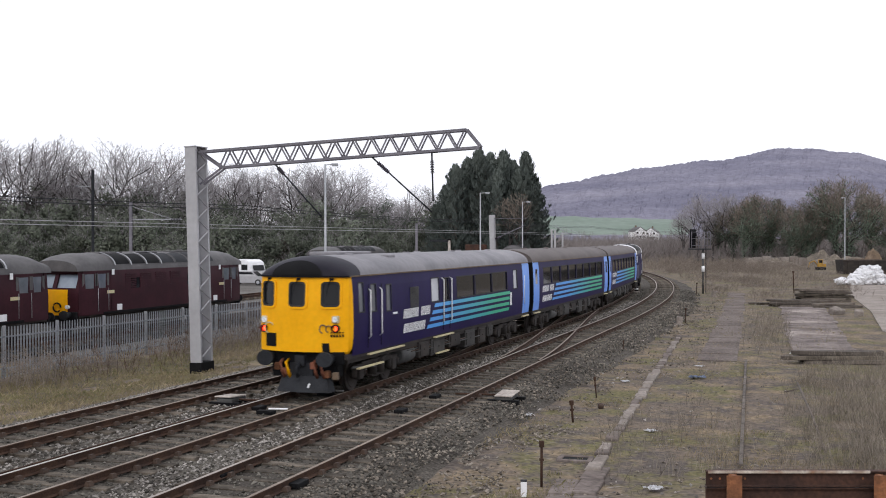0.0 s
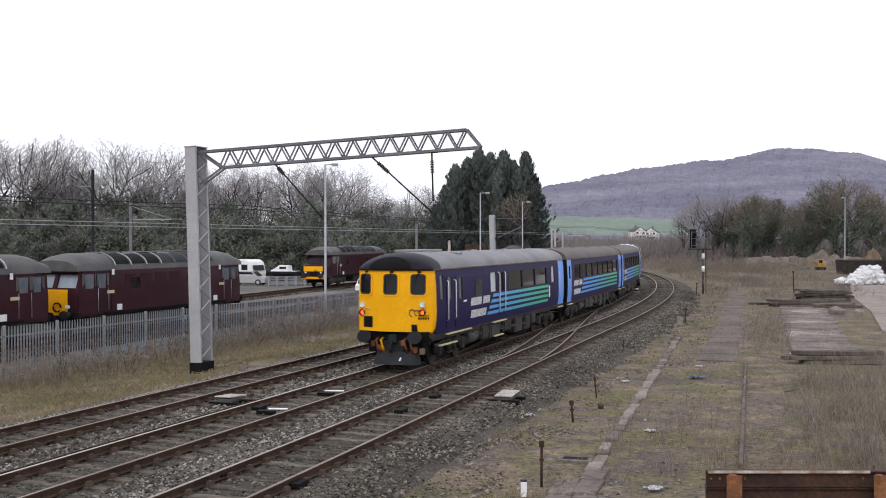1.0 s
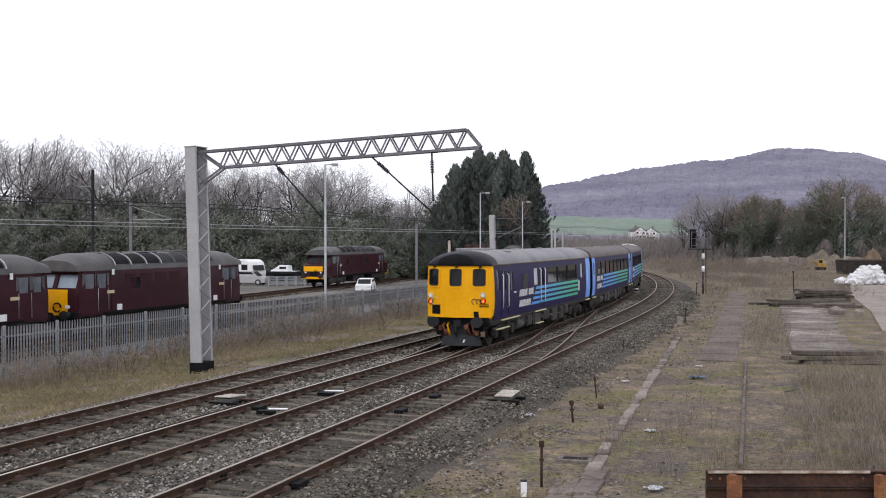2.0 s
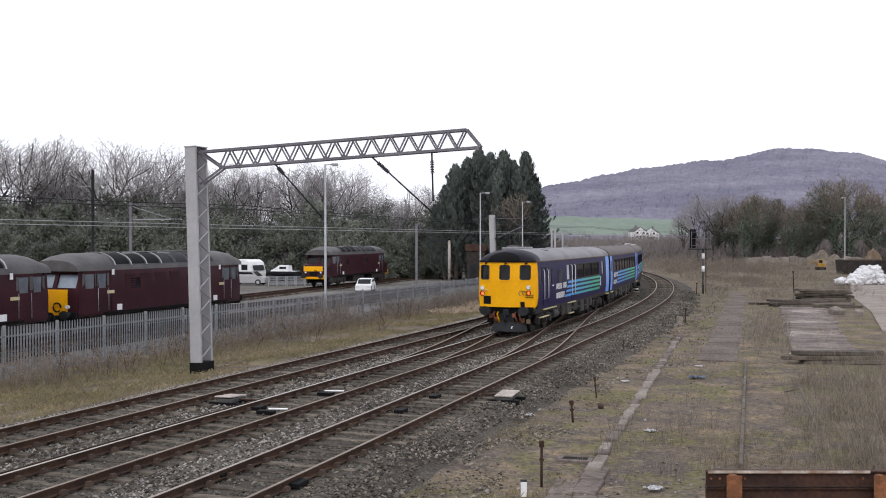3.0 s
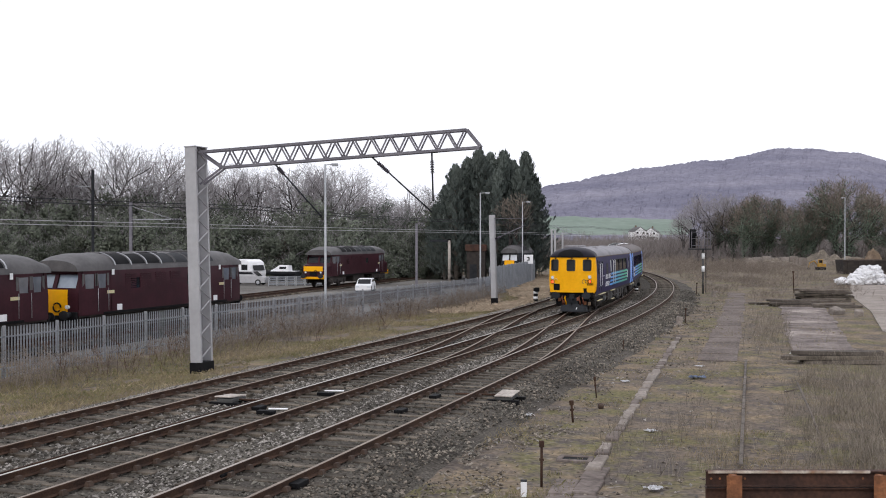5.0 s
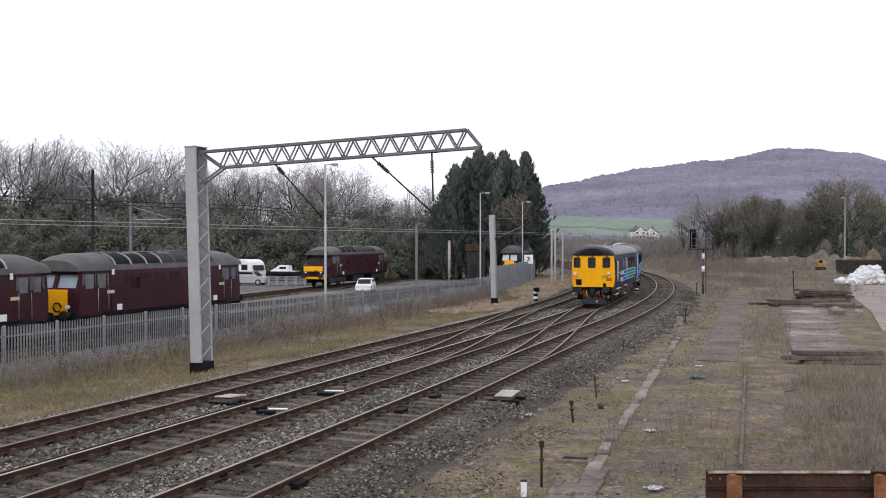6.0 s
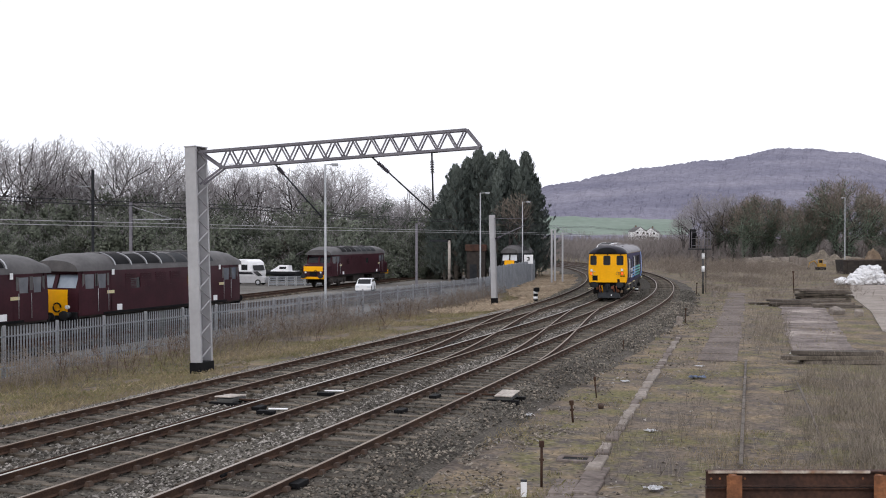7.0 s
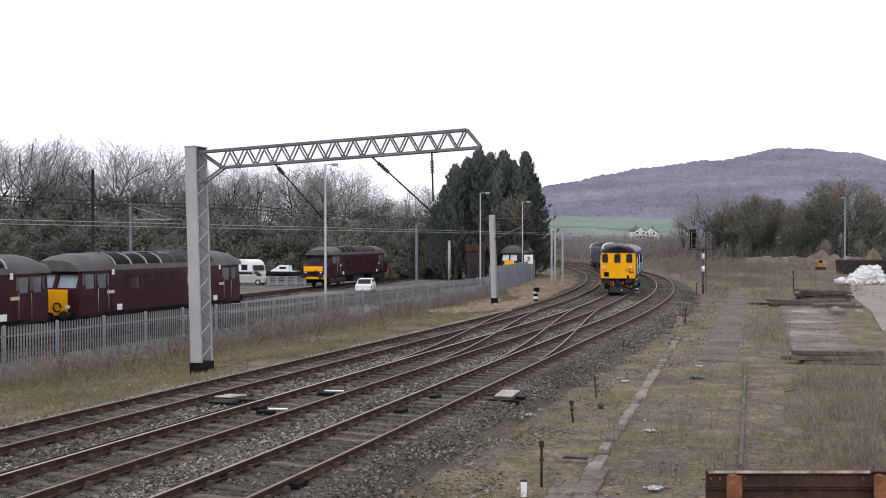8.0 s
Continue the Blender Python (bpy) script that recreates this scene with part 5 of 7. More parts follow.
def spread_trees():
    rnd = random.Random(11)

    def spot(u, top, dist):
        return (u - 784) / 1982 * dist, dist, 4.65 + (424.4 - top) / 1982 * dist
    kinds = [bare_tree(s, 12.0, wide=w, lean=ln) for s, w, ln in ((1, 1.05, 0.0), (2, 0.8, 0.05), (3, 1.2, -0.03), (4, 0.72, 0.22))]
    domed = ((205, 241, 146, 0), (262, 252, 149, 2), (312, 262, 152, 0), (388, 288, 150, 2), (425, 282, 147, 0), (468, 296, 151, 1), (522, 284, 147, 2), (560, 279, 150, 0), (602, 287, 146, 2), (636, 312, 152, 0), (702, 348, 150, 2), (750, 322, 158, 1))
    young = ((-32, 240, 150, 3), (14, 240, 145, 3), (60, 234, 148, 3), (112, 275, 150, 1), (132, 292, 148, 1), (158, 300, 151, 1), (345, 290, 156, 1))
    behind = ((120, 318, 166, 2), (350, 310, 165, 2), (410, 308, 168, 1), (480, 310, 166, 0), (545, 305, 165, 1), (620, 330, 166, 2), (670, 352, 165, 0), (728, 345, 168, 2))
    beyond = ((1212, 372, 232, 1), (1236, 350, 226, 0), (1262, 334, 224, 2), (1288, 344, 230, 1), (1350, 345, 232, 0), (1586, 340, 226, 2), (1385, 372, 236, 2), (1440, 350, 238, 0))
    used = set()
    for u, top, dist, k in domed + young + behind + beyond:
        x, y, h = spot(u, top, dist)
        t = copy_thing(kinds[k], pose(0, 0, 0)) if k in used else kinds[k]
        used.add(k)
        put(t, x, y, -0.6, rnd.uniform(-25, 25) if k == 3 else rnd.uniform(0, 360), h / 12.0)
    hedge = [leafy("evergreen_bush", "dull olive evergreen thicket with bare twigs", s, 7.0, 8.0, 8500, 0.16, M_LEAF, twiggy=260, group="evergreen thicket") for s in (21, 22, 23)]
    k = 0
    for row, (d0, t0) in enumerate(((134, 404), (141, 380), (149, 356))):
        for u in range(-60, 790 if row < 2 else 330, 46 if row < 2 else 62):
            x, y, h = spot(u + rnd.uniform(-14, 14), (t0 if u < 640 else t0 + 12) + rnd.uniform(-24, 24), d0 + rnd.uniform(-3, 3))
            t = hedge[k] if k < 3 else copy_thing(hedge[k % 3], pose(0, 0, 0))
            put(t, x, y, -0.6, rnd.uniform(0, 360), h / 7.0)
            k += 1
    cy = [cypress(s, 12.0, w) for s, w in ((31, 6.2), (32, 5.0))]
    for i, q in enumerate(((806, 292, 132), (930, 270, 132), (788, 328, 134), (828, 280, 135), (848, 266, 133), (868, 272, 137), (891, 268, 134), (908, 285, 138), (945, 312, 134), (815, 300, 140), (880, 300, 130), (772, 362, 137), (918, 300, 129))):
        x, y, h = spot(*q)
        t = cy[i] if i < 2 else copy_thing(cy[i % 2], pose(0, 0, 0))
        put(t, x, y, -0.6, rnd.uniform(0, 360), h / 12.15)
    brown = bare_tree(51, 9.0, "brown_tree", "low brown twiggy tree before the cypresses", wide=0.62, twig_r=0.013, group="", twigs=M_BUSH)
    x, y, h = spot(906, 338, 127)
    put(brown, x, y, -0.6, 40, h / 9.0)
    tuft = bare_tree(43, 8.0, "ivy_clad_tree", "small tree with dense ivy tufts at its limbs", 60, wide=0.95, group="ivy-clad trees beyond the yard")
    x, y, h = spot(682, 338, 143)
    put(tuft, x, y, -0.6, 10, h / 8.0)
    ivy = [bare_tree(41, 10.0, "ivy_clad_tree", "spreading bare tree clad in dull green ivy", 56, wide=1.3, twigs=M_BUSH, low=0, group="ivy-clad trees beyond the yard"), bare_tree(42, 10.0, "ivy_clad_tree", "upright tree thickly clad in dull green ivy", 52, wide=0.8, twigs=M_BUSH, low=1, group="ivy-clad trees beyond the yard")]
    for i, q in enumerate(((1500, 306, 214, 0), (1334, 340, 220, 1), (1318, 352, 217, 1), (1362, 346, 221, 1), (1298, 362, 222, 1), (1418, 350, 219, 0), (1400, 366, 216, 1), (1440, 362, 218, 1), (1478, 340, 222, 1), (1540, 336, 220, 1), (1585, 344, 218, 0), (1272, 372, 228, 1))):
        x, y, h = spot(*q[:3])
        t = ivy[i] if i < 2 else copy_thing(ivy[q[3]], pose(0, 0, 0))
        put(t, x, y, -0.5, rnd.uniform(0, 360), h / 10.0)
    for q in ((1352, 416, 230), (1412, 404, 232), (1590, 390, 232)):
        x, y, h = spot(*q)
        put(copy_thing(hedge[int(x) % 3], pose(0, 0, 0)), x, y, -0.5, rnd.uniform(0, 360), h / 7.0)


spread_trees()


# ---- far woods and houses under the hill ----
def far_woods():
    rn = random.Random(3)
    tw = Twigs()
    for _ in range(4200):
        dist = rn.uniform(215, 520)
        u = rn.uniform(930, 1640)
        x = (u - 784) / 1982 * dist
        if x < way(min(225.0, (dist - 30) / 0.95))[0].x + 9 and dist < 240:
            continue
        n = noise.noise((x * 0.045, dist * 0.03, 0.0))
        h = max(1.2, rn.uniform(1.5, 4.2) + 0.008 * dist * (0.7 + 1.3 * n) + rn.gauss(0, 0.7))
        p = Vector((x, dist, -0.5))
        q = p + Vector((rn.gauss(0, 0.7), rn.gauss(0, 0.7), h * rn.uniform(0.35, 0.6)))
        tw.stick(p, q, 0.07, 0.05)
        for _ in range(9):
            e = q + Vector((rn.gauss(0, 1.2), rn.gauss(0, 1.2), rn.uniform(0.0, 0.5) * h))
            tw.stick(p.lerp(q, rn.uniform(0.2, 1)), e, 0.045, 0.022)
    many("far_woods", tw.v, tw.f, M_FARTWIG, None, "brown leafless woods far beyond the tracks", "woods")


far_woods()


def house(x, y, z, rz, label):
    t = empty("house", pose(x, y, z, 0, 0, rz), label, "house", "white houses under the hill")
    part("wall", loft(bmesh.new(), [[(-4, s, -5.5), (4, s, -5.5), (4, s, 4.6), (0, s, 7.4), (-4, s, 4.6)] for s in (-4.5, 4.5)]), M_WHITE, t)
    for sx in (-1, 1):
        part("roof", nbox((sx * 2.15, 0, 6.1), (5.3, 9.6, 0.2), Matrix.Rotation(sx * 0.61, 3, "Y")), M_LOCOROOF, t)
    for x in (-2, 2):
        for zz in (1.5, 4.0):
            w = part("window", nbox((x, -4.53, zz), (1.2, 0.08, 1.2)), M_GLASS, t)
            part("sill", nbox((x, -4.6, zz - 0.65), (1.4, 0.15, 0.08)), M_CONCRETE, w)
    part("door", nbox((0, -4.53, 1.05), (1.0, 0.08, 2.1)), M_PLOUGH, t)
    part("chimney", nbox((0, 2.5, 7.8), (0.8, 0.8, 1.6)), M_EARTH, t)


house(121.5, 700, 4.5, 15, "distant white gabled house under the hill")
house(131.5, 705, 4.0, -20, "distant white house with grey roof")
# ---- yard behind the fence ----
def slab(name, pts, z, thick, material, label, category, kind="structure", bevel=0.0):
    bm = bmesh.new()
    top = [bm.verts.new((x, y, z)) for x, y in pts]
    bot = [bm.verts.new((x, y, z - thick)) for x, y in pts]
    bm.faces.new(top)
    bm.faces.new(bot[::-1])
    for i in range(len(pts)):
        j = (i + 1) % len(pts)
        bm.faces.new((top[i], bot[i], bot[j], top[j]))
    bmesh.ops.recalc_face_normals(bm, faces=bm.faces)
    return tagged(part(name, bm, material), label, category, kind=kind)


slab("yard_surface", [(-26, 46), (-15.5, 44), (-4.9, 70.0), (6.0, 104.0), (10.0, 140.0), (-2, 150), (-40, 112), (-48, 70)], -0.575, 0.1, M_TARMAC, "pale worn yard surface behind the fence", "yard")


def siding(p0, heading, length, z, label):
    t = empty("siding_track", pose(p0[0], p0[1], z, 0, 0, -heading), label, "railway track", "yard sidings", "structure")
    for x in (-0.7525, 0.7525):
        bm = loft(bmesh.new(), [[(x + a, y, b) for a, b in RAIL] for y in (0.0, length)])
        part("rail", bm, M_RUST, t)
    for i in range(int(length / 0.75)):
        ob = new("sleeper", sleeper_mesh(i % 6))
        ob.parent = t
        ob.matrix_basis = pose(0, i * 0.75, -0.165)


LD = Vector((math.sin(HEAD), math.cos(HEAD)))
LN = Vector((math.cos(HEAD), -math.sin(HEAD)))
q = Vector((-16.3, 50.0)) - LN * 1.35 - LD * 22
siding((q.x, q.y), 18.42, 75, -0.22, "rusty siding track beneath the maroon locomotives")
# Dark sheet laid along the siding to paint the locomotives' shade.
b0, b1, b2, b3 = (Vector((-16.3, 50.0)) + LN * o + LD * d for o, d in ((-13.0, -24), (1.1, -24), (1.1, 14.5), (-13.0, 14.5)))
slab("loco_shade_bed", [(p.x, p.y) for p in (b0, b1, b2, b3)], -0.405, 0.3, M_LOCOSHADE, "dark bed painting the shade under the parked locomotives", "ash bed")
h15 = radians(15.5)
q = Vector((-10.8, 104.0)) - Vector((math.cos(h15), -math.sin(h15))) * 1.35 - Vector((math.sin(h15), math.cos(h15))) * 24
siding((q.x, q.y), 15.5, 60, -0.25, "rusty siding track in the yard")
q = Vector((-17.5, 72.0))
siding((q.x, q.y), 24, 60, -0.38, "disused rusty siding across the yard")


def car(name, label, x, y, z, rz, L, W, H, paint, category):
    c = empty(name, pose(x, y, z, 0, 0, rz), label, category)
    bm = bmesh.new()
    side = [(-0.5, 0.18), (-0.5, 0.55), (-0.30, 0.62), (-0.16, 0.97), (0.30, 1.0), (0.46, 0.62), (0.5, 0.55), (0.5, 0.18)]
    loft(bm, [[(sx * W / 2 * (0.86 if zz > 0.7 else 1), yy * L, zz * H) for yy, zz in side] for sx in (-1, 1)])
    body = part("body", bm, paint, c)
    for sx in (-1, 1):
        bm = bmesh.new()
        bm.faces.new([bm.verts.new((sx * (W / 2 * 0.93 + 0.012), yy * L, zz * H)) for yy, zz in ((-0.26, 0.66), (-0.14, 0.92), (0.28, 0.94), (0.40, 0.66))])
        part("side_window", bm, M_GLASS, body)
        for yy in (-0.32, 0.32):
            w = part("wheel", tube(bmesh.new(), [(sx * (W / 2 - 0.2), yy * L, 0.32), (sx * (W / 2 + 0.01), yy * L, 0.32)], 0.32, 16), M_RUBBER, c)
            part("hub", tube(bmesh.new(), [(sx * (W / 2 + 0.012), yy * L, 0.32), (sx * (W / 2 + 0.02), yy * L, 0.32)], 0.18, 12), M_POLE, w)
    for yy0, yy1 in ((-0.305, -0.17), (0.31, 0.45)):
        bm = bmesh.new()
        bm.faces.new([bm.verts.new((sx * W / 2 * k, yy * L + (-0.015 if yy < 0 else 0.015), zz * H + 0.01)) for sx, yy, zz, k in ((-1, yy0, 0.64 if yy0 < 0 else 0.95, 0.84), (1, yy0, 0.64 if yy0 < 0 else 0.95, 0.84), (1, yy1, 0.95 if yy0 < 0 else 0.64, 0.8), (-1, yy1, 0.95 if yy0 < 0 else 0.64, 0.8))])
        part("screen", bm, M_GLASS, body)
    for sx in (-0.7, 0.7):
        part("lamp", nbox((sx * W / 2, -0.5 * L - 0.01, 0.45 * H), (0.3, 0.05, 0.14), bevel=0.02), M_LENS, body)
    return c


car("parked_car", "white hatchback parked behind the fence", -7.05, 102.0, -0.57, -4, 3.4, 1.4, 1.25, M_WHITE, "car")
car("parked_car", "silver estate car parked beside the caravan", -20.5, 118.0, -0.57, 80, 4.2, 1.75, 1.5, M_GALV, "car")


def caravan(x, y, rz):
    c = empty("caravan", pose(x, y, -0.57, 0, 0, rz), "white touring caravan parked in the yard", "caravan")
    bm = bmesh.new()
    prof = [(-2.3, 0.5), (-2.45, 1.2), (-2.0, 2.35), (-1.4, 2.6), (1.6, 2.6), (2.2, 2.3), (2.4, 1.3), (2.3, 0.5)]
    loft(bm, [[(sx, yy, zz) for yy, zz in prof] for sx in (-1.08, 1.08)])
    bmesh.ops.bevel(bm, geom=bm.edges[:], offset=0.06, segments=2, affect="EDGES")
    body = part("body", bm, M_WHITE, c)
    for sx in (-1, 1):
        for yy, w in ((-1.3, 1.0), (0.9, 1.3)):
            part("window", nbox((sx * 1.085, yy, 1.75), (0.03, w, 0.6), bevel=0.012), M_GLASS, body)
        part("stripe", nbox((sx * 1.085, 0, 1.15), (0.02, 4.4, 0.08)), M_LTBLUE, body)
        w = part("wheel", tube(bmesh.new(), [(sx * 0.85, 0.1, 0.33), (sx * 1.06, 0.1, 0.33)], 0.33, 16), M_RUBBER, c)
        part("hub", tube(bmesh.new(), [(sx * 1.062, 0.1, 0.33), (sx * 1.075, 0.1, 0.33)], 0.18, 12), M_POLE, w)
    for yy in (-2.43, 2.36):
        part("window", nbox((0, yy * 0.99, 1.7), (1.5, 0.10, 0.6), Matrix.Rotation(-0.35 if yy < 0 else 0.2, 3, "X"), 0.012), M_GLASS, body)
    part("drawbar", nbox((0, -2.9, 0.45), (0.08, 1.2, 0.08)), M_BLACK, c)
    part("jockey_wheel", tube(bmesh.new(), [(-0.04, -3.3, 0.1), (0.04, -3.3, 0.1)], 0.1, 10), M_RUBBER, c)
    part("chassis", nbox((0, 0, 0.45), (1.9, 4.3, 0.12)), M_BLACK, c)


caravan(-22.0, 124.0, 50)


def boat(x, y, rz):
    c = empty("motor_boat", pose(x, y, -0.57, 0, 0, rz) @ Matrix.Diagonal((0.8, 0.8, 0.8, 1)), "small white cabin boat on a trailer", "boat")
    bm = bmesh.new()
    st = [(-2.4, 0.95, 0.75), (-1.0, 1.0, 0.7), (0.8, 0.85, 0.75), (2.0, 0.4, 0.95), (2.6, 0.03, 1.15)]
    loft(bm, [[(-w, yy, 1.45 + 0.03 * i), (-w * 0.85, yy, 1.0), (0, yy, k), (w * 0.85, yy, 1.0), (w, yy, 1.45 + 0.03 * i)] for i, (yy, w, k) in enumerate(st)], smooth=True)
    hull = part("hull", bm, M_PLOUGH, c)
    bm = bmesh.new()
    loft(bm, [[(-0.75, yy, 1.5), (-0.6, yy + dy, zz), (0.6, yy + dy, zz), (0.75, yy, 1.5)] for yy, dy, zz in ((-1.3, 0.05, 2.3), (0.3, -0.2, 2.35), (1.5, -0.4, 1.75))])
    cab = part("cabin", bm, M_WHITE, c)
    for sx in (-1, 1):
        part("window", nbox((sx * 0.70, -0.4, 1.95), (0.05, 1.0, 0.35), Matrix.Rotation(-sx * 0.2, 3, "Y"), 0.01), M_GLASS, cab)
        part("wheel", tube(bmesh.new(), [(sx * 0.9, -0.5, 0.3), (sx * 1.1, -0.5, 0.3)], 0.3, 14), M_RUBBER, c)
    part("gunwale", nbox((0, -0.5, 1.48), (2.0, 3.6, 0.05), bevel=0.01), M_WHITE, hull)
    part("trailer", nbox((0, 0.3, 0.5), (0.9, 5.0, 0.1)), M_BLACK, c)


boat(-18.4, 128.0, 75)
for i in range(6):
    t = empty("stillage", pose(-17.6 + i * 0.92, 115.5 + i * 0.25, -0.57, 0, 0, 12), "grey steel mesh stillage standing in the yard", "crate", "row of stillages")
    for sx in (-0.4, 0.4):
        for sy in (-0.4, 0.4):
            part("post", nbox((sx, sy, 0.5), (0.06, 0.06, 1.0)), M_POLE, t)
    for j in range(4):
        for sy in (-0.4, 0.4):
            part("slat", nbox((0, sy, 0.2 + j * 0.24), (0.8, 0.03, 0.13)), M_PALISADE, t)
    part("floor", nbox((0, 0, 0.12), (0.82, 0.82, 0.06)), M_PLOUGH, t)
t = empty("lineside_hut", pose(3.85, 127.5, -0.57, 0, 0, -8), "dark weathered hut with a flat brown roof", "hut")
part("wall", nbox((0, 0, 1.75), (2.1, 2.0, 3.5), bevel=0.03), M_UNDER, t)
part("roof", nbox((0, 0, 3.85), (2.4, 2.3, 0.75), bevel=0.05), M_RUSTBEAM, t, "brown rusty tank-like roof")
part("door", nbox((-0.3, -1.02, 1.0), (0.8, 0.05, 2.0), bevel=0.01), M_PLOUGH, t)


# ---- poles, masts and wires ----
def lamp_post(x, y, top, base, arm, label):
    t = empty("lamp_post", pose(x, y, base), label, "lamp post", "yard lamp posts")
    h = top - base
    part("column", tube(bmesh.new(), [(0, 0, 0), (0, 0, 1.2), (0, 0, 1.3), (0, 0, h)], [0.11, 0.11, 0.075, 0.055], 10), M_POLE, t)
    part("arm", tube(bmesh.new(), [(0, 0, h - 0.05), (arm, 0, h)], 0.03, 6), M_POLE, t)
    head = part("lantern", nbox((arm * 1.3, 0, h - 0.02), (abs(arm) * 0.9, 0.28, 0.14), bevel=0.04), M_POLE, t)
    part("lens", nbox((arm * 1.3, 0, h - 0.10), (abs(arm) * 0.7, 0.22, 0.05), bevel=0.02), M_LENS, head)


lamp_post(-6.72, 64.0, 8.52, -0.6, 0.42, "tall slim grey lamp post by the fence")
lamp_post(3.5, 105.0, 8.6, -0.6, 0.5, "tall grey lamp post behind the fence")
lamp_post(8.8, 124.0, 8.4, -0.6, 0.5, "distant grey lamp post beside the cypress trees")
lamp_post(61.0, 170.0, 10.6, -0.6, -0.3, "distant grey lamp post among ivy trees")


def ole_mast(x, y, base, top, w, arm=0.0, arm_z=0.0, lean=0.0, rz=0.0, foot=True, metal=None, label="grey steel overhead line mast"):
    t = empty("overhead_line_mast", pose(x, y, base, 0, lean, rz), label, "mast", "overhead line masts")
    h = top - base
    bm = bmesh.new()
    for yy in (-w / 2, w / 2):
        box(bm, (0, yy, h / 2), (w, 0.02, h))
    box(bm, (0, 0, h / 2), (0.02, w, h))
    part("post", bm, metal or M_GALV, t)
    if foot:
        part("foot", nbox((0, 0, 0.3), (w * 1.15, w * 1.25, 0.6), bevel=0.02), M_BLACK, t, "black painted foot")
    if arm:
        a = part("arm", tube(bmesh.new(), [(0, 0, arm_z), (arm, 0, arm_z + 0.02)], 0.045, 6), M_POLE, t)
        part("stay", tube(bmesh.new(), [(0, 0, arm_z + 0.9), (arm * 0.8, 0, arm_z + 0.06)], 0.02, 6), M_POLE, a)
        bm = bmesh.new()
        for k in range(6):
            tube(bm, [(arm * (0.80 + 0.03 * k), 0, arm_z), (arm * (0.815 + 0.03 * k), 0, arm_z)], [0.08, 0.05], 8)
        part("insulator", bm, M_INSUL, a)
    return t


near_mast = ole_mast(3.65, 79.0, -0.5, 5.95, 0.36, lean=-1.8, rz=-18)
bracket = part("cantilever", tube(bmesh.new(), [(0.18, 0, 4.75), (2.3, 0, 5.62)], 0.035, 6), M_BOOM, near_mast, "thin grey cantilever tube")
part("tie", tube(bmesh.new(), [(0.1, 0, 6.2), (2.5, 0, 6.12)], 0.022, 6), M_BOOM, bracket)
part("insulator", tube(bmesh.new(), [(0.2, 0, 4.76), (0.55, 0, 4.90)], 0.07, 8), M_INSUL, bracket)
ole_mast(-20.9, 75.0, -0.6, 6.75, 0.18, 3.4, 6.15, foot=False, metal=M_BOOM)
ole_mast(-25.0, 80.0, -0.6, 9.2, 0.16, -1.3, 8.6, foot=False, metal=M_PLOUGH, label="dark weathered overhead line mast")
ole_mast(-2.6, 110.0, -0.6, 5.8, 0.24, foot=False, metal=M_BOOM)
ole_mast(11.35, 117.0, -0.6, 5.3, 0.18, 2.2, 5.4, foot=False)
ole_mast(12.7, 119.0, -0.6, 5.0, 0.17, 3.0, 5.2, foot=False)
ole_mast(12.1, 121.0, -0.6, 5.3, 0.20, 1.6, 5.5, foot=False)


def wires():
    a0 = Vector((-17.4, 44.0))
    for dl, z, sag in ((0.0, 4.90, 0.0), (0.35, 4.72, 0.0), (0.05, 6.02, 0.22), (0.4, 5.80, 0.18)):
        for k in range(5):
            s0, s1 = -30 + k * 50, 20 + k * 50
            pts = []
            for i in range(11):
                u = i / 10
                p = a0 + LD * (s0 + (s1 - s0) * u) + LN * dl
                pts.append((p.x, p.y, z + 0.1 - sag * 4 * u * (1 - u)))
            tagged(part("overhead_wire", tube(bmesh.new(), pts, 0.02 if sag else 0.014, 5), M_PLOUGH if sag else M_GALV), "thin grey overhead line wire above the siding", "wire", "overhead wires")


wires()


def loading_post(x, y):
    t = empty("signal_post", pose(x, y, -0.57), "pale post with a dark horizontal arm in the yard", "post")
    part("post", tube(bmesh.new(), [(0, 0, 0), (0, 0, 4.7)], 0.16, 10), M_LID, t)
    part("arm", nbox((-1.0, 0, 4.65), (2.4, 0.2, 0.22), bevel=0.03), M_PLOUGH, t)
    part("cap", nbox((0, 0, 4.78), (0.4, 0.4, 0.15), bevel=0.03), M_BLACK, t)


loading_post(0.7, 125.0)


def dwarf_signal(x, y, z, h, label):
    t = empty("ground_signal", pose(x, y, z, 0, 0, -8), label, "railway signal", "ground signals")
    n = 5
    for i in range(n):
        part("band", tube(bmesh.new(), [(0, 0, 0.15 + i * (h - 0.15) / n), (0, 0, 0.15 + (i + 1) * (h - 0.15) / n)], 0.16, 12), M_BLACK if i % 2 == 0 else M_WHITE, t)
    part("base", nbox((0, 0, 0.08), (0.55, 0.5, 0.18), bevel=0.03), M_CONCRETE, t)
    part("hood", nbox((0.1, -0.05, h - 0.1), (0.36, 0.4, 0.3), bevel=0.04), M_BLACK, t)


dwarf_signal(6.7, 81.0, -0.45, 1.15, "black and white banded ground signal beside the far track")
dwarf_signal(16.15, 93.5, -0.25, 0.85, "black and white banded ground signal between the tracks")


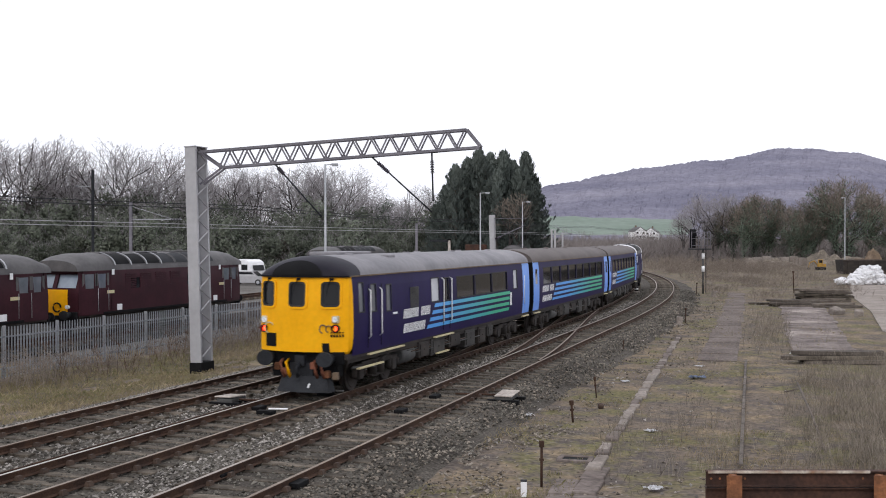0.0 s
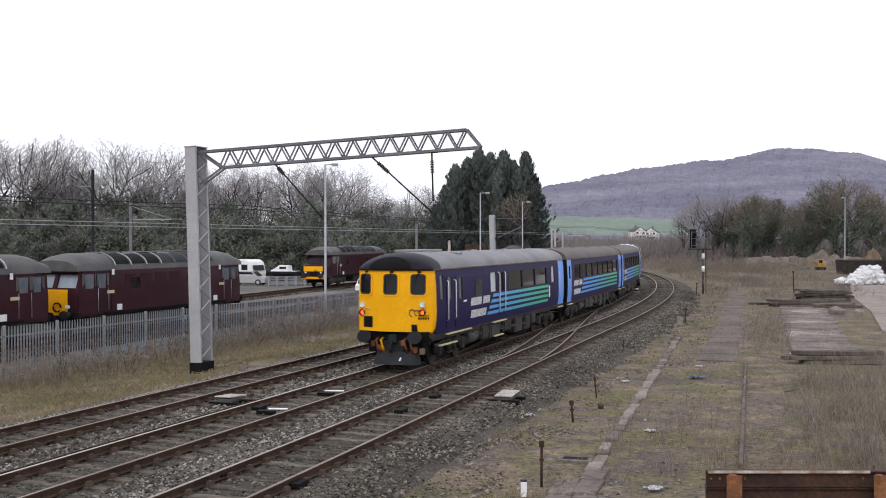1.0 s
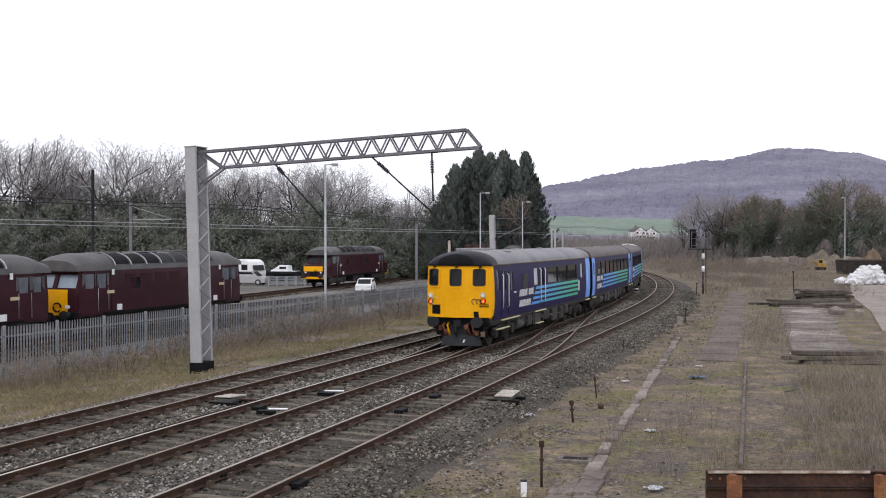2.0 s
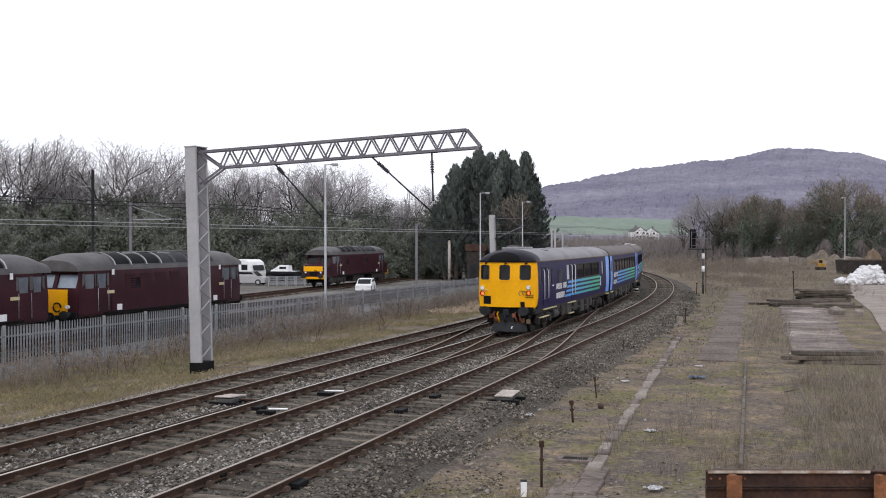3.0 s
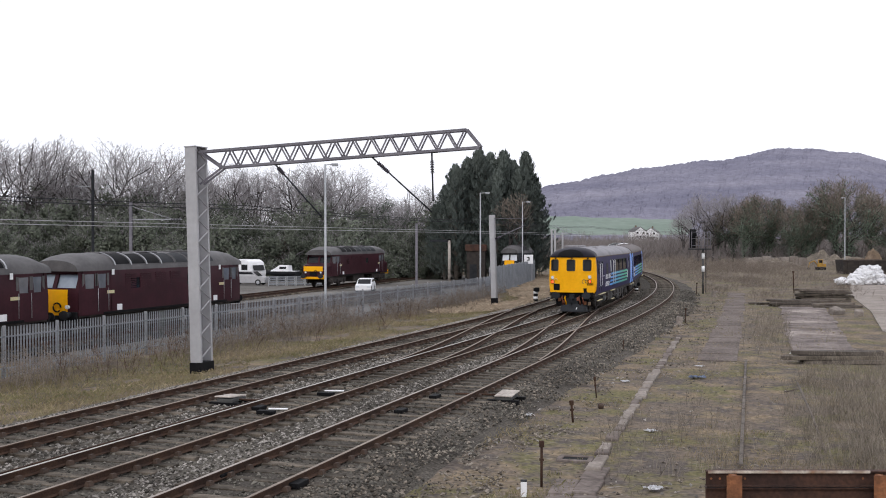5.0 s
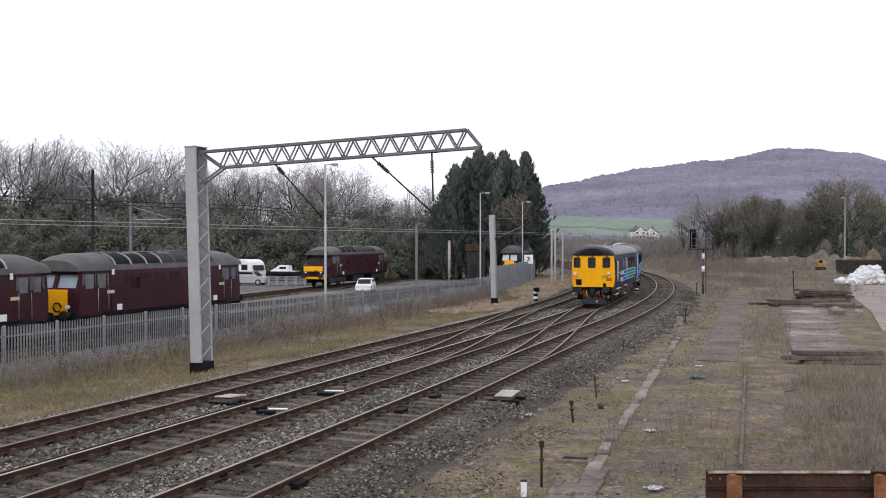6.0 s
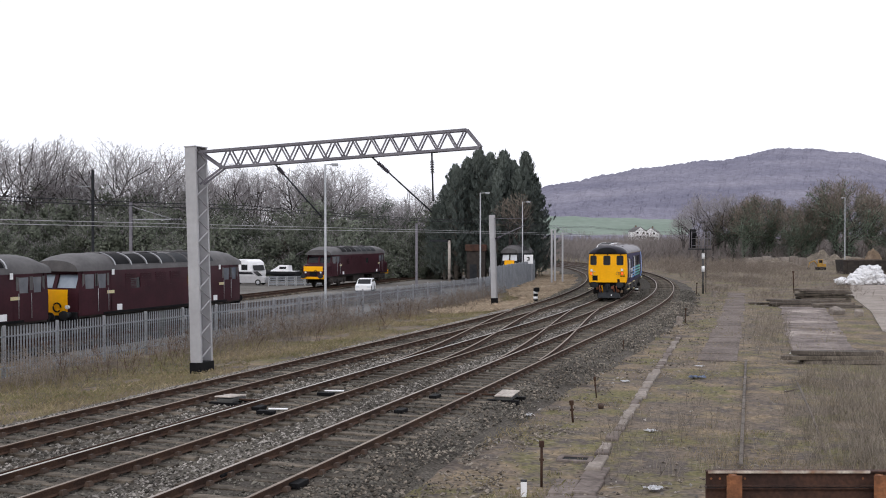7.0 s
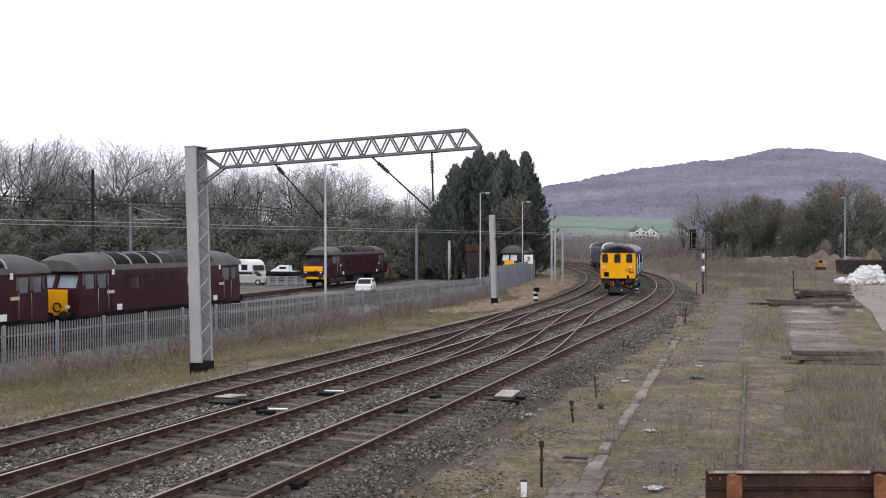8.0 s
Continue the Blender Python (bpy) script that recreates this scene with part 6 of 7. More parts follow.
def colour_signal(x, y):
    t = empty("railway_signal", pose(x, y, -0.45), "tall railway signal with dark caged head on a white post", "railway signal")
    part("post", tube(bmesh.new(), [(0, 0, 0), (0, 0, 3.9)], 0.085, 10), M_GREYBOX, t)
    for z in (1.9, 3.0):
        part("sleeve", tube(bmesh.new(), [(0, 0, z), (0, 0, z + 0.5)], 0.13, 10), M_WHITE, t, "white painted sleeve")
    head = part("signal_head", nbox((-0.85, 0, 4.7), (0.36, 0.4, 1.5), bevel=0.05), M_BLACK, t)
    part("hood", nbox((-0.85, -0.4, 5.1), (0.34, 0.4, 0.3), bevel=0.06), M_BLACK, head)
    part("backboard", nbox((-0.85, 0.2, 4.75), (0.5, 0.05, 1.6), bevel=0.02), M_BLACK, head)
    for yy in (-0.45, 0.45):
        for z in (4.15, 4.75, 5.3):
            part("cage_rail", tube(bmesh.new(), [(-1.1, yy, z), (0.5, yy, z)], 0.02, 6), M_BOOM, t)
        for xx in (-1.1, -0.3, 0.0, 0.5):
            part("cage_post", tube(bmesh.new(), [(xx, yy, 3.85), (xx, yy, 5.35)], 0.03, 6), M_BOOM, t)
    part("platform", nbox((-0.3, 0, 3.85), (1.8, 1.0, 0.09)), M_PLOUGH, t)
    for yy in (0.18, 0.48):
        part("ladder_rail", tube(bmesh.new(), [(0.3, yy, 0.0), (0.3, yy, 4.9)], 0.018, 6), M_PLOUGH, t)
    for k in range(12):
        part("rung", tube(bmesh.new(), [(0.3, 0.18, 0.3 + k * 0.3), (0.3, 0.48, 0.3 + k * 0.3)], 0.012, 5), M_PLOUGH, t)


colour_signal(22.3, 96.0)

# signs on the fence and a far engine
t = empty("fence_sign", pose(9.1, 119.0, 1.12, 0, 0, -15), "white square notice with dark marks above the fence", "sign")
part("board", nbox((0, 0, 1.0), (0.95, 0.04, 0.95), bevel=0.01), M_WHITE, t)
for mx, mz, mw, mh in ((-0.05, 1.2, 0.3, 0.10), (0.05, 1.02, 0.12, 0.30), (-0.1, 0.9, 0.2, 0.09)):
    part("mark", nbox((mx, -0.024, mz), (mw, 0.012, mh), rotz(0)), M_PLOUGH, t)
for x in (-0.35, 0.35):
    part("post", nbox((x, 0.04, -0.15), (0.06, 0.06, 3.2)), M_POLE, t)
far_engine, _ = diesel_loco("shunting_engine", "distant grey and yellow engine standing behind the fence", 9.0, M_PLOUGH, M_LOCOROOF, M_YELLOW, (1.0, 2.30), screens=M_PALEGLASS)
far_engine.matrix_world = pose(8.4, 126.0, -0.57, 0, 0, -24) @ Matrix.Diagonal((0.78, 0.6, 1.09, 1))


# ---- lineside things ----
def point_motor(x, y, rz, label):
    t = empty("point_motor", pose(x, y, -0.22, 0, 0, rz), label, "point motor", "point motors beside the tracks")
    part("case", nbox((0, 0, 0.10), (0.46, 0.80, 0.13), bevel=0.03), M_GREYBOX, t)
    part("lid", nbox((0.02, 0, 0.185), (0.50, 0.88, 0.035), Matrix.Rotation(0.06, 3, "X"), 0.012), M_LID, t, "pale flat lid")
    for yy in (-0.35, 0.35):
        part("foot", nbox((0, yy, -0.01), (0.9, 0.16, 0.14), bevel=0.01), M_BLACK, t)
    part("drive_rod", tube(bmesh.new(), [(-0.3, 0.1, 0.12), (-1.5, 0.1, 0.10)], 0.03, 6), M_RUST, t)


point_motor(1.75, 30.9, -72 + 54, "grey point motor with pale lid beside the near track")
point_motor(-5.75, 30.4, -18 + 180, "grey point motor with pale lid between the tracks")
for x, y, l in ((-4.2, 28.5, 0.50), (-3.1, 31.9, 0.55)):
    tagged(part("stretcher_plate", nbox((x, y, -0.10), (l, 0.10, 0.03), rotz(-4), 0.008), M_WHITE), "white painted plate between the rails", "plate", "white plates in the track")
for x, y, rz in ((-4.07, 20.65, -18), (-2.58, 19.9, -18), (-1.07, 28.4, -18), (-0.22, 31.0, -18), (-4.45, 28.15, 72), (-3.3, 31.5, 72), (-4.75, 28.9, -18)):
    t = tagged(part("clamp_block", nbox((x, y, -0.13), (0.22, 0.46, 0.09), rotz(rz), 0.012), M_BLACK), "black greasy clamp block beside the rail", "clamp", "black clamps along the rails")


# ---- right: the old platform, kerbs and slabs ----
rnd = random.Random(5)
kerb = empty("old_platform_kerb", Matrix.Identity(4), "broken line of pale concrete kerb stones", "kerb", "", "structure")
a, b = Vector((2.95, 22.2)), Vector((11.3, 53.5))
pos, total = 0.0, (b - a).length
while pos < total:
    ln = rnd.uniform(0.45, 0.95)
    if rnd.random() < 0.95:
        c = a.lerp(b, (pos + ln / 2) / total)
        part("kerb_stone", nbox((c.x + rnd.uniform(-0.025, 0.025), c.y, -0.44 + rnd.uniform(-0.03, 0.02)), (rnd.uniform(0.20, 0.34), ln - 0.05, 0.2), rotz(-14.9 + rnd.uniform(-2.5, 2.5)) @ Matrix.Rotation(rnd.uniform(-0.05, 0.05), 3, "X"), 0.035), M_OLDPATH if rnd.random() < 0.45 else M_CONCRETE, kerb)
    pos += ln
pav = empty("flagstone_paving", Matrix.Identity(4), "sunken worn flagstones by the kerb", "paving", "", "structure")
for i in range(3):
    for j in range(2):
        if (i, j) != (2, 0):
            part("flagstone", nbox((1.95 + j * 0.46 + i * 0.30, 19.6 + i * 1.25, -0.43 + rnd.uniform(-0.015, 0.015)), (0.45, 1.22, 0.10), rotz(-15 + rnd.uniform(-2, 2)), 0.03), M_OLDPATH, pav)
walkp = empty("concrete_path", Matrix.Identity(4), "old grey concrete path of cracked slabs", "path", "", "structure")
for i in range(22):
    y = 42.6 + i * 2.5
    x = 10.75 + (y - 42.6) * 0.285 - 0.00018 * (y - 42.6) ** 2
    part("path_slab", nbox((x, y + 1.2, -0.455 + rnd.uniform(-0.012, 0.012) - (rnd.uniform(0.0, 0.02) if i > 5 else 0)), (1.5 - (0.03 if i < 6 else 0.07) * (i % 4), 2.44, 0.14), rotz(-15.5 + rnd.uniform(-1.2, 1.2)), 0.02), M_OLDPATH, walkp)
edge = empty("edging_board", Matrix.Identity(4), "thin weathered edging strip sunk in the ground", "edging", "", "structure")
for i in range(8):
    c = Vector((6.02, 22.6)).lerp(Vector((11.5, 42.5)), (i + 0.5) / 8)
    part("board", nbox((c.x, c.y, -0.40), (0.085, 2.5, 0.14), rotz(-15.4 + rnd.uniform(-0.6, 0.6)), 0.01), M_TIMBER, edge)
sl = empty("old_concrete_road", Matrix.Identity(4), "strip of worn pinkish-grey concrete slabs", "paving", "", "structure")
def worn_slab(xm, y, wide, deep, base, top, rag):
    """A slab skewed along the old road, with crumbled sides."""
    corners = ((-wide / 2, 0.01), (wide / 2, 0.01), (wide / 2, deep - 0.01), (-wide / 2, deep - 0.01))
    rim = []
    for (xa, ya), (xb, yb) in zip(corners, corners[1:] + corners[:1]):
        for k in range(7):
            u = k / 7
            rim.append((xa + (xb - xa) * u + rnd.uniform(-rag, rag), ya + (yb - ya) * u + rnd.uniform(-rag, rag) * (1 if rag > 0.2 else 0.15)))
    return loft(bmesh.new(), [[(xm + ex + ey * 0.292, y + ey, z) for ex, ey in rim] for z in (base, top)])


for i in range(5):
    y = 46.3 + i * 7.6
    part("slab", worn_slab(15.75 + (y - 46.3) * 0.292, y, 2.75 + 0.1 * i, 7.6, -0.56, -0.388 + 0.004 * (i % 2), 0.13), M_PAD, sl)
for y, wide, deep in ((53.6, 2.3, 2.6), (61.3, 2.5, 2.2), (70.5, 2.0, 2.6)):
    part("repair_patch", worn_slab(15.7 + (y - 46.3) * 0.292, y, wide, deep, -0.45, -0.376, 0.34), M_PALEPAD, sl, "paler crumbling patch of concrete")
for bx, by, bw, bd, bz in ((24.4, 69.4, 0.9, 0.55, 25), (25.2, 67.8, 0.5, 0.4, -10), (24.9, 71.0, 0.45, 0.35, 40)):
    tagged(part("concrete_lump", nbox((bx, by, -0.25), (bw, bd, 0.42), rotz(bz) @ Matrix.Rotation(0.3, 3, "X"), 0.08), M_CONCRETE), "pale lump of broken concrete in dead grass", "rubble", "lumps of broken concrete")
slab("concrete_yard", [(22.0, 56.0), (40, 52), (75, 80), (75, 130), (44.0, 121.0), (33.5, 92.0), (27.5, 72.0)], -0.36, 0.2, M_CONCRETE, "pale concrete hardstanding", "yard")


def timber_stack(x, y, rows, length, rz, label, zg=-0.42):
    t = empty("timber_stack", pose(x, y, zg, 0, 0, rz), label, "timber stack", "stacks of old sleepers")
    for r, n in enumerate(rows):
        for i in range(n):
            z = 0.075 + r * 0.16
            part("timber", nbox((rnd.uniform(-0.45, 0.45), (i - (n - 1) / 2) * 0.30 + rnd.uniform(-0.04, 0.04), z), (length * rnd.uniform(0.85, 1.05), 0.25, 0.145), rotz(rnd.uniform(-5, 5)) @ Matrix.Rotation(rnd.uniform(-0.022, 0.022), 3, "Y"), 0.018), M_TIMBER if rnd.random() < 0.6 else M_SLEEPER, t)


timber_stack(14.95, 41.9, (3, 3, 2), 3.7, -4, "long grey timbers lying in dead grass")
timber_stack(24.6, 77.5, (5, 4, 3), 3.4, -5, "stack of weathered grey sleepers")
timber_stack(26.6, 76.0, (4, 2), 3.0, 4, "low stack of weathered timber")
timber_stack(28.3, 83.5, (6, 5, 5, 5, 4, 4), 3.6, -6, "layered stack of old sleepers")
timber_stack(23.6, 80.0, (3,), 2.6, 10, "loose old sleepers on the ground")


def sack_heap(x, y):
    n = 0
    for r, (w, cnt) in enumerate(((4.8, 15), (3.6, 11), (2.2, 8), (1.0, 4))):
        for i in range(cnt):
            bm = bmesh.new()
            bmesh.ops.create_icosphere(bm, subdivisions=2, radius=rnd.uniform(0.34, 0.5))
            sd = rnd.random() * 50
            for v in bm.verts:
                k = 1 + 0.55 * noise.noise(v.co * 2.6 + Vector((sd, 0, 0))) + 0.25 * noise.noise(v.co * 6 + Vector((sd, 5, 0)))
                v.co = Vector((v.co.x * 1.15 * k, v.co.y * k, max(-0.4, v.co.z * 0.85 * k)))
            ob = part("filled_sack", bm, M_BAG)
            xx = x + (1.0 if r else 0) + (i / max(1, cnt - 1) - 0.5) * w + rnd.uniform(-0.15, 0.15)
            ob.matrix_world = pose(xx, y + rnd.uniform(-0.5, 0.5), -0.05 + r * 0.46, rnd.uniform(-12, 12), rnd.uniform(-12, 12), rnd.uniform(0, 360))
            tagged(ob, "crumpled white bulk sack in a heap", "sack", "heap of white sacks")


sack_heap(42.6, 114.0)


def excavator(x, y, rz, k=1.0):
    t = empty("excavator", pose(x, y, -0.42, 0, 0, rz) @ Matrix.Diagonal((k, k, k, 1)), "small yellow tracked excavator in the far yard", "excavator", "excavators in the yard")
    for sx in (-0.75, 0.75):
        part("track", nbox((sx, 0, 0.32), (0.45, 2.4, 0.62), bevel=0.15), M_BLACK, t)
    part("body", nbox((0, -0.2, 1.1), (1.7, 2.0, 0.75), bevel=0.1), M_DARKYELLOW, t)
    cab = part("cab", nbox((-0.4, 0.1, 1.95), (0.85, 1.1, 1.2), bevel=0.08), M_DARKYELLOW, t)
    part("cab_window", nbox((-0.4, 0.1, 2.05), (0.87, 0.8, 0.7)), M_GLASS, cab)
    arm = part("boom", tube(bmesh.new(), [(0.3, 0.7, 1.2), (0.3, 1.5, 2.2), (0.3, 2.6, 1.7)], [0.16, 0.16, 0.12], 8), M_DARKYELLOW, t)
    part("stick", tube(bmesh.new(), [(0.3, 2.6, 1.7), (0.3, 2.9, 0.5)], 0.10, 8), M_DARKYELLOW, arm)
    part("bucket", nbox((0.3, 2.8, 0.30), (0.7, 0.5, 0.5), bevel=0.08), M_BLACK, arm)


excavator(58.0, 172.0, 80, 0.62)


M_SPOIL = mat("grey_brown_spoil", (0.12, 0.10, 0.08), (0.22, 0.185, 0.15), 0.95, scale=0.5, fine=4, bump=0.8, grit=0.4)


def heap(x, y, w, d, h, seed, material, label):
    bm = bmesh.new()
    n = 24
    grid = []
    for j in range(n + 1):
        row = []
        for i in range(n + 1):
            u, v = i / n * 2 - 1, j / n * 2 - 1
            r = max(0, 1 - math.sqrt(u * u + v * v))
            z = h * (r ** 0.6) * (0.55 + 1.1 * noise.noise((u * 2.6 + seed, v * 2.6, 0)) + 0.35 * noise.noise((u * 6 + seed, v * 6, 2))) + 0.25 * r * noise.noise((u * 9, v * 9, seed))
            row.append(bm.verts.new((x + u * w / 2, y + v * d / 2, -0.47 + max(0, z))))
        grid.append(row)
    for a, b in zip(grid, grid[1:]):
        for i in range(n):
            bm.faces.new((a[i], a[i + 1], b[i + 1], b[i])).smooth = True
    tagged(part("earth_mound", bm, material), label, "mound", "spoil heaps")


heap(71.5, 207, 15, 9, 2.8, 1, M_SPOIL, "grey-brown heap of earth and rubble")
heap(57, 196, 12, 7, 1.3, 5, M_SPOIL, "low grey-brown heap of earth")
heap(77.5, 203, 7, 6, 2.6, 9, M_EARTH, "brown heap of spoil beside the trees")
t = empty("rubbish_skip", pose(59.6, 150.0, -0.42, 0, 0, 3) @ Matrix.Diagonal((1, 1, 0.78, 1)), "long dark rusty open skip", "skip")
bm = loft(bmesh.new(), [[(-6.5, -1.2, 0.1), (6.5, -1.2, 0.1), (6.5, 1.2, 0.1), (-6.5, 1.2, 0.1)], [(-6.7, -1.3, 2.5), (6.7, -1.3, 2.5), (6.7, 1.3, 2.5), (-6.7, 1.3, 2.5)], [(-6.6, -1.2, 2.5), (6.6, -1.2, 2.5), (6.6, 1.2, 2.5), (-6.6, 1.2, 2.5)], [(-6.4, -1.1, 1.7), (6.4, -1.1, 1.7), (6.4, 1.1, 1.7), (-6.4, 1.1, 1.7)]])
part("tub", bm, M_UNDER, t)
part("rim", nbox((0, -1.34, 2.46), (13.4, 0.08, 0.12), bevel=0.02), M_OLDPATH, t, "pale worn rim")
for i in range(9):
    part("rib", nbox((-6 + i * 1.5, -1.29, 1.3), (0.12, 0.10, 2.3), bevel=0.01), M_UNDER, t)
for i in range(7):
    x = 54 + i * 1.65
    tagged(part("concrete_block", nbox((x, 198 + 0.2 * i, 0.25), (1.55, 0.6, 1.5 + 0.25 * (i % 3)), rotz(2), 0.05), M_CONCRETE), "pale concrete block in a low wall", "block", "row of concrete blocks")

# ---- right foreground: rusty buffer stop ----
M_PALEEDGE = mat("flaking_pale_paint", (0.50, 0.44, 0.38), (0.24, 0.14, 0.09), 0.8, scale=5.0, fine=20, bump=0.2, grit=0.3)
t = empty("buffer_stop", pose(4.25, 18.0, -0.42), "rusty steel buffer stop beam with a pale worn top edge", "buffer stop")
def ibeam(x0, x1, y, z, h, w):
    bm = bmesh.new()
    box(bm, ((x0 + x1) / 2, y, z), (x1 - x0, 0.015, h))
    for zz in (z - h / 2, z + h / 2):
        box(bm, ((x0 + x1) / 2, y, zz), (x1 - x0, w, 0.022), bevel=0.006)
    return bm
part("upper_beam", ibeam(-0.02, 3.4, 0.0, 0.79, 0.23, 0.15), M_RUSTBEAM, t)
part("lower_beam", ibeam(-0.02, 3.4, 0.02, 0.52, 0.22, 0.15), M_RUSTBEAM, t)
part("worn_edge", nbox((1.30, -0.079, 0.905), (2.60, 0.012, 0.045), None, 0.004), M_PALEEDGE, t, "pale flaking top edge")
for x in (0.38, 2.72):
    part("rail_post", loft(bmesh.new(), [[(x + a * 1.75, -0.10 + b * 0.9, z) for a, b in RAIL] for z in (-0.1, 0.88)]), M_RUSTPOST, t, "orange rusted rail post")
for x in (0.06, 0.2, 0.6, 2.5, 2.9):
    part("bolt", tube(bmesh.new(), [(x, -0.03, 0.79), (x, -0.012 - 0.02, 0.79)], 0.02, 6), M_RUSTPOST, t)

# ---- little things on the waste ground ----
for x, y, h, r in ((1.85, 21.0, 0.85, 0.025), (3.3, 28.4, 0.55, 0.03), (4.5, 32.8, 0.62, 0.02), (13.2, 61.0, 0.9, 0.03), (20.8, 92.0, 1.1, 0.04), (30.4, 97.0, 1.9, 0.05), (7.4, 46.0, 0.5, 0.02)):
    t = empty("marker_stake", pose(x, y, -0.45, rnd.uniform(-4, 4), rnd.uniform(-5, 5), rnd.uniform(0, 90)), "thin rusty iron stake", "stake", "iron stakes")
    part("shaft", tube(bmesh.new(), [(0, 0, 0), (0, 0, h)], r, 6), M_RUST, t)
    part("head", nbox((0, 0, h - 0.03), (r * 3.4, r * 2.4, 0.12), bevel=0.008), M_RUST, t)
    part("collar", nbox((0, 0, h * 0.62), (r * 2.8, r * 2.6, 0.05), bevel=0.006), M_RUST, t)
t = empty("marker_post", pose(1.46, 20.2, -0.44), "short white marker post", "marker post")
part("post", nbox((0, 0, 0.14), (0.11, 0.09, 0.30), bevel=0.015), M_WHITE, t)
part("cap", nbox((0, 0, 0.295), (0.12, 0.10, 0.03), bevel=0.01), M_PLOUGH, t)
M_BLUETARP = mat("faded_blue_plastic", (0.13, 0.17, 0.28), (0.2, 0.25, 0.36), 0.4, scale=3, fine=12, bump=0.4)


def crumple(name, x, y, w, d, h, material, label, category, seed):
    bm = bmesh.new()
    grid = []
    n = 9
    for j in range(n + 1):
        row = []
        for i in range(n + 1):
            u, v = i / n - 0.5, j / n - 0.5
            e = 1 + 0.5 * noise.noise((u * 3 + seed, v * 3, 1))
            row.append(bm.verts.new((u * w * e, v * d * e, 0.03 + h * abs(noise.noise((u * 5, v * 5 + seed, 2))))))
        grid.append(row)
    for a, b in zip(grid, grid[1:]):
        for i in range(n):
            bm.faces.new((a[i], a[i + 1], b[i + 1], b[i]))
    bmesh.ops.solidify(bm, geom=bm.faces[:], thickness=0.01)
    ob = tagged(part(name, bm, material), label, category)
    ob.matrix_world = pose(x, y, -0.40, 0, 0, seed * 31)
    return ob


for x, y, ln, a in ((8.55, 50.4, 1.1, 12), (8.95, 51.2, 0.8, -20), (8.2, 49.6, 0.5, 40)):
    tagged(part("broken_plank", nbox((x, y, -0.37), (ln, 0.2, 0.07), rotz(a) @ Matrix.Rotation(0.08, 3, "X"), 0.012), M_LID), "pale broken plank lying on the waste ground", "plank", "broken planks")
crumple("plastic_sheet", 8.45, 37.2, 0.38, 0.5, 0.14, M_BLUETARP, "crumpled scrap of blue plastic sheet", "litter", 3)
for i, (x, y) in enumerate(((3.9, 20.6), (2.55, 31.5), (5.9, 36.2), (9.3, 40.5), (14.1, 45.0), (13.0, 62.0), (24.2, 99.0), (12.1, 64.5), (5.0, 26.8), (1.9, 30.0), (2.85, 33.9), (2.2, 29.2))):
    tagged(crumple("litter_scrap", x, y, 0.32, 0.26, 0.06, M_BAG, "small scrap of white litter on the ground", "litter", i + 7), group="scattered litter")
t = empty("leaning_pole", pose(8.3, 24.2, -0.45), "thin pale stick leaning in dead weeds", "stick")
part("stick", tube(bmesh.new(), [(0, 0, 0.02), (0.30, 1.9, 0.58), (0.57, 3.8, 1.08)], 0.028, 6), M_TIMBER, t)
part("fork", tube(bmesh.new(), [(0.5, 3.4, 0.98), (0.2, 3.7, 0.86)], 0.016, 5), M_TIMBER, t)
for i, (x, y) in enumerate(((12.75, 60.5), (22.0, 91.0))):
    t = empty("concrete_stump", pose(x, y, -0.44, 0, 4, 12 * i), "weathered concrete stump in dead grass", "stump", "concrete stumps")
    part("block", nbox((0, 0, 0.24), (0.32, 0.3, 0.5), bevel=0.05), M_CONCRETE, t)
    part("base", nbox((0, 0, 0.04), (0.5, 0.45, 0.1), bevel=0.03), M_CONCRETE, t)

t = empty("drain_pit", pose(2.78, 23.5, -0.42, 0, 0, -15), "drain pit with concrete rim, its dark depth painted black", "drain")
for x, y, w, dd in ((0, -0.24, 0.72, 0.12), (0, 0.24, 0.72, 0.12), (-0.32, 0, 0.12, 0.40), (0.32, 0, 0.12, 0.40)):
    part("rim", nbox((x, y, 0.0), (w, dd, 0.10), bevel=0.02), M_OLDPATH, t)
# Flat black plate at ground level paints the darkness of the hole.
part("pit_shade", nbox((0, 0, -0.0), (0.52, 0.36, 0.05)), M_BLACK, t)
t = empty("rusty_pot", pose(4.3, 30.6, -0.42, 20, 0, 30) @ Matrix.Diagonal((0.6, 0.6, 0.6, 1)), "small rusty round iron pot lying in grass", "pot")
part("bowl", tube(bmesh.new(), [(0, 0, 0), (0, 0, 0.08), (0, 0, 0.2), (0, 0, 0.24)], [0.08, 0.14, 0.15, 0.11], 12), M_CHAIR, t)
part("handle", tube(bmesh.new(), [(0.14, 0, 0.16), (0.2, 0, 0.22), (0.14, 0, 0.24)], 0.012, 5), M_CHAIR, t)


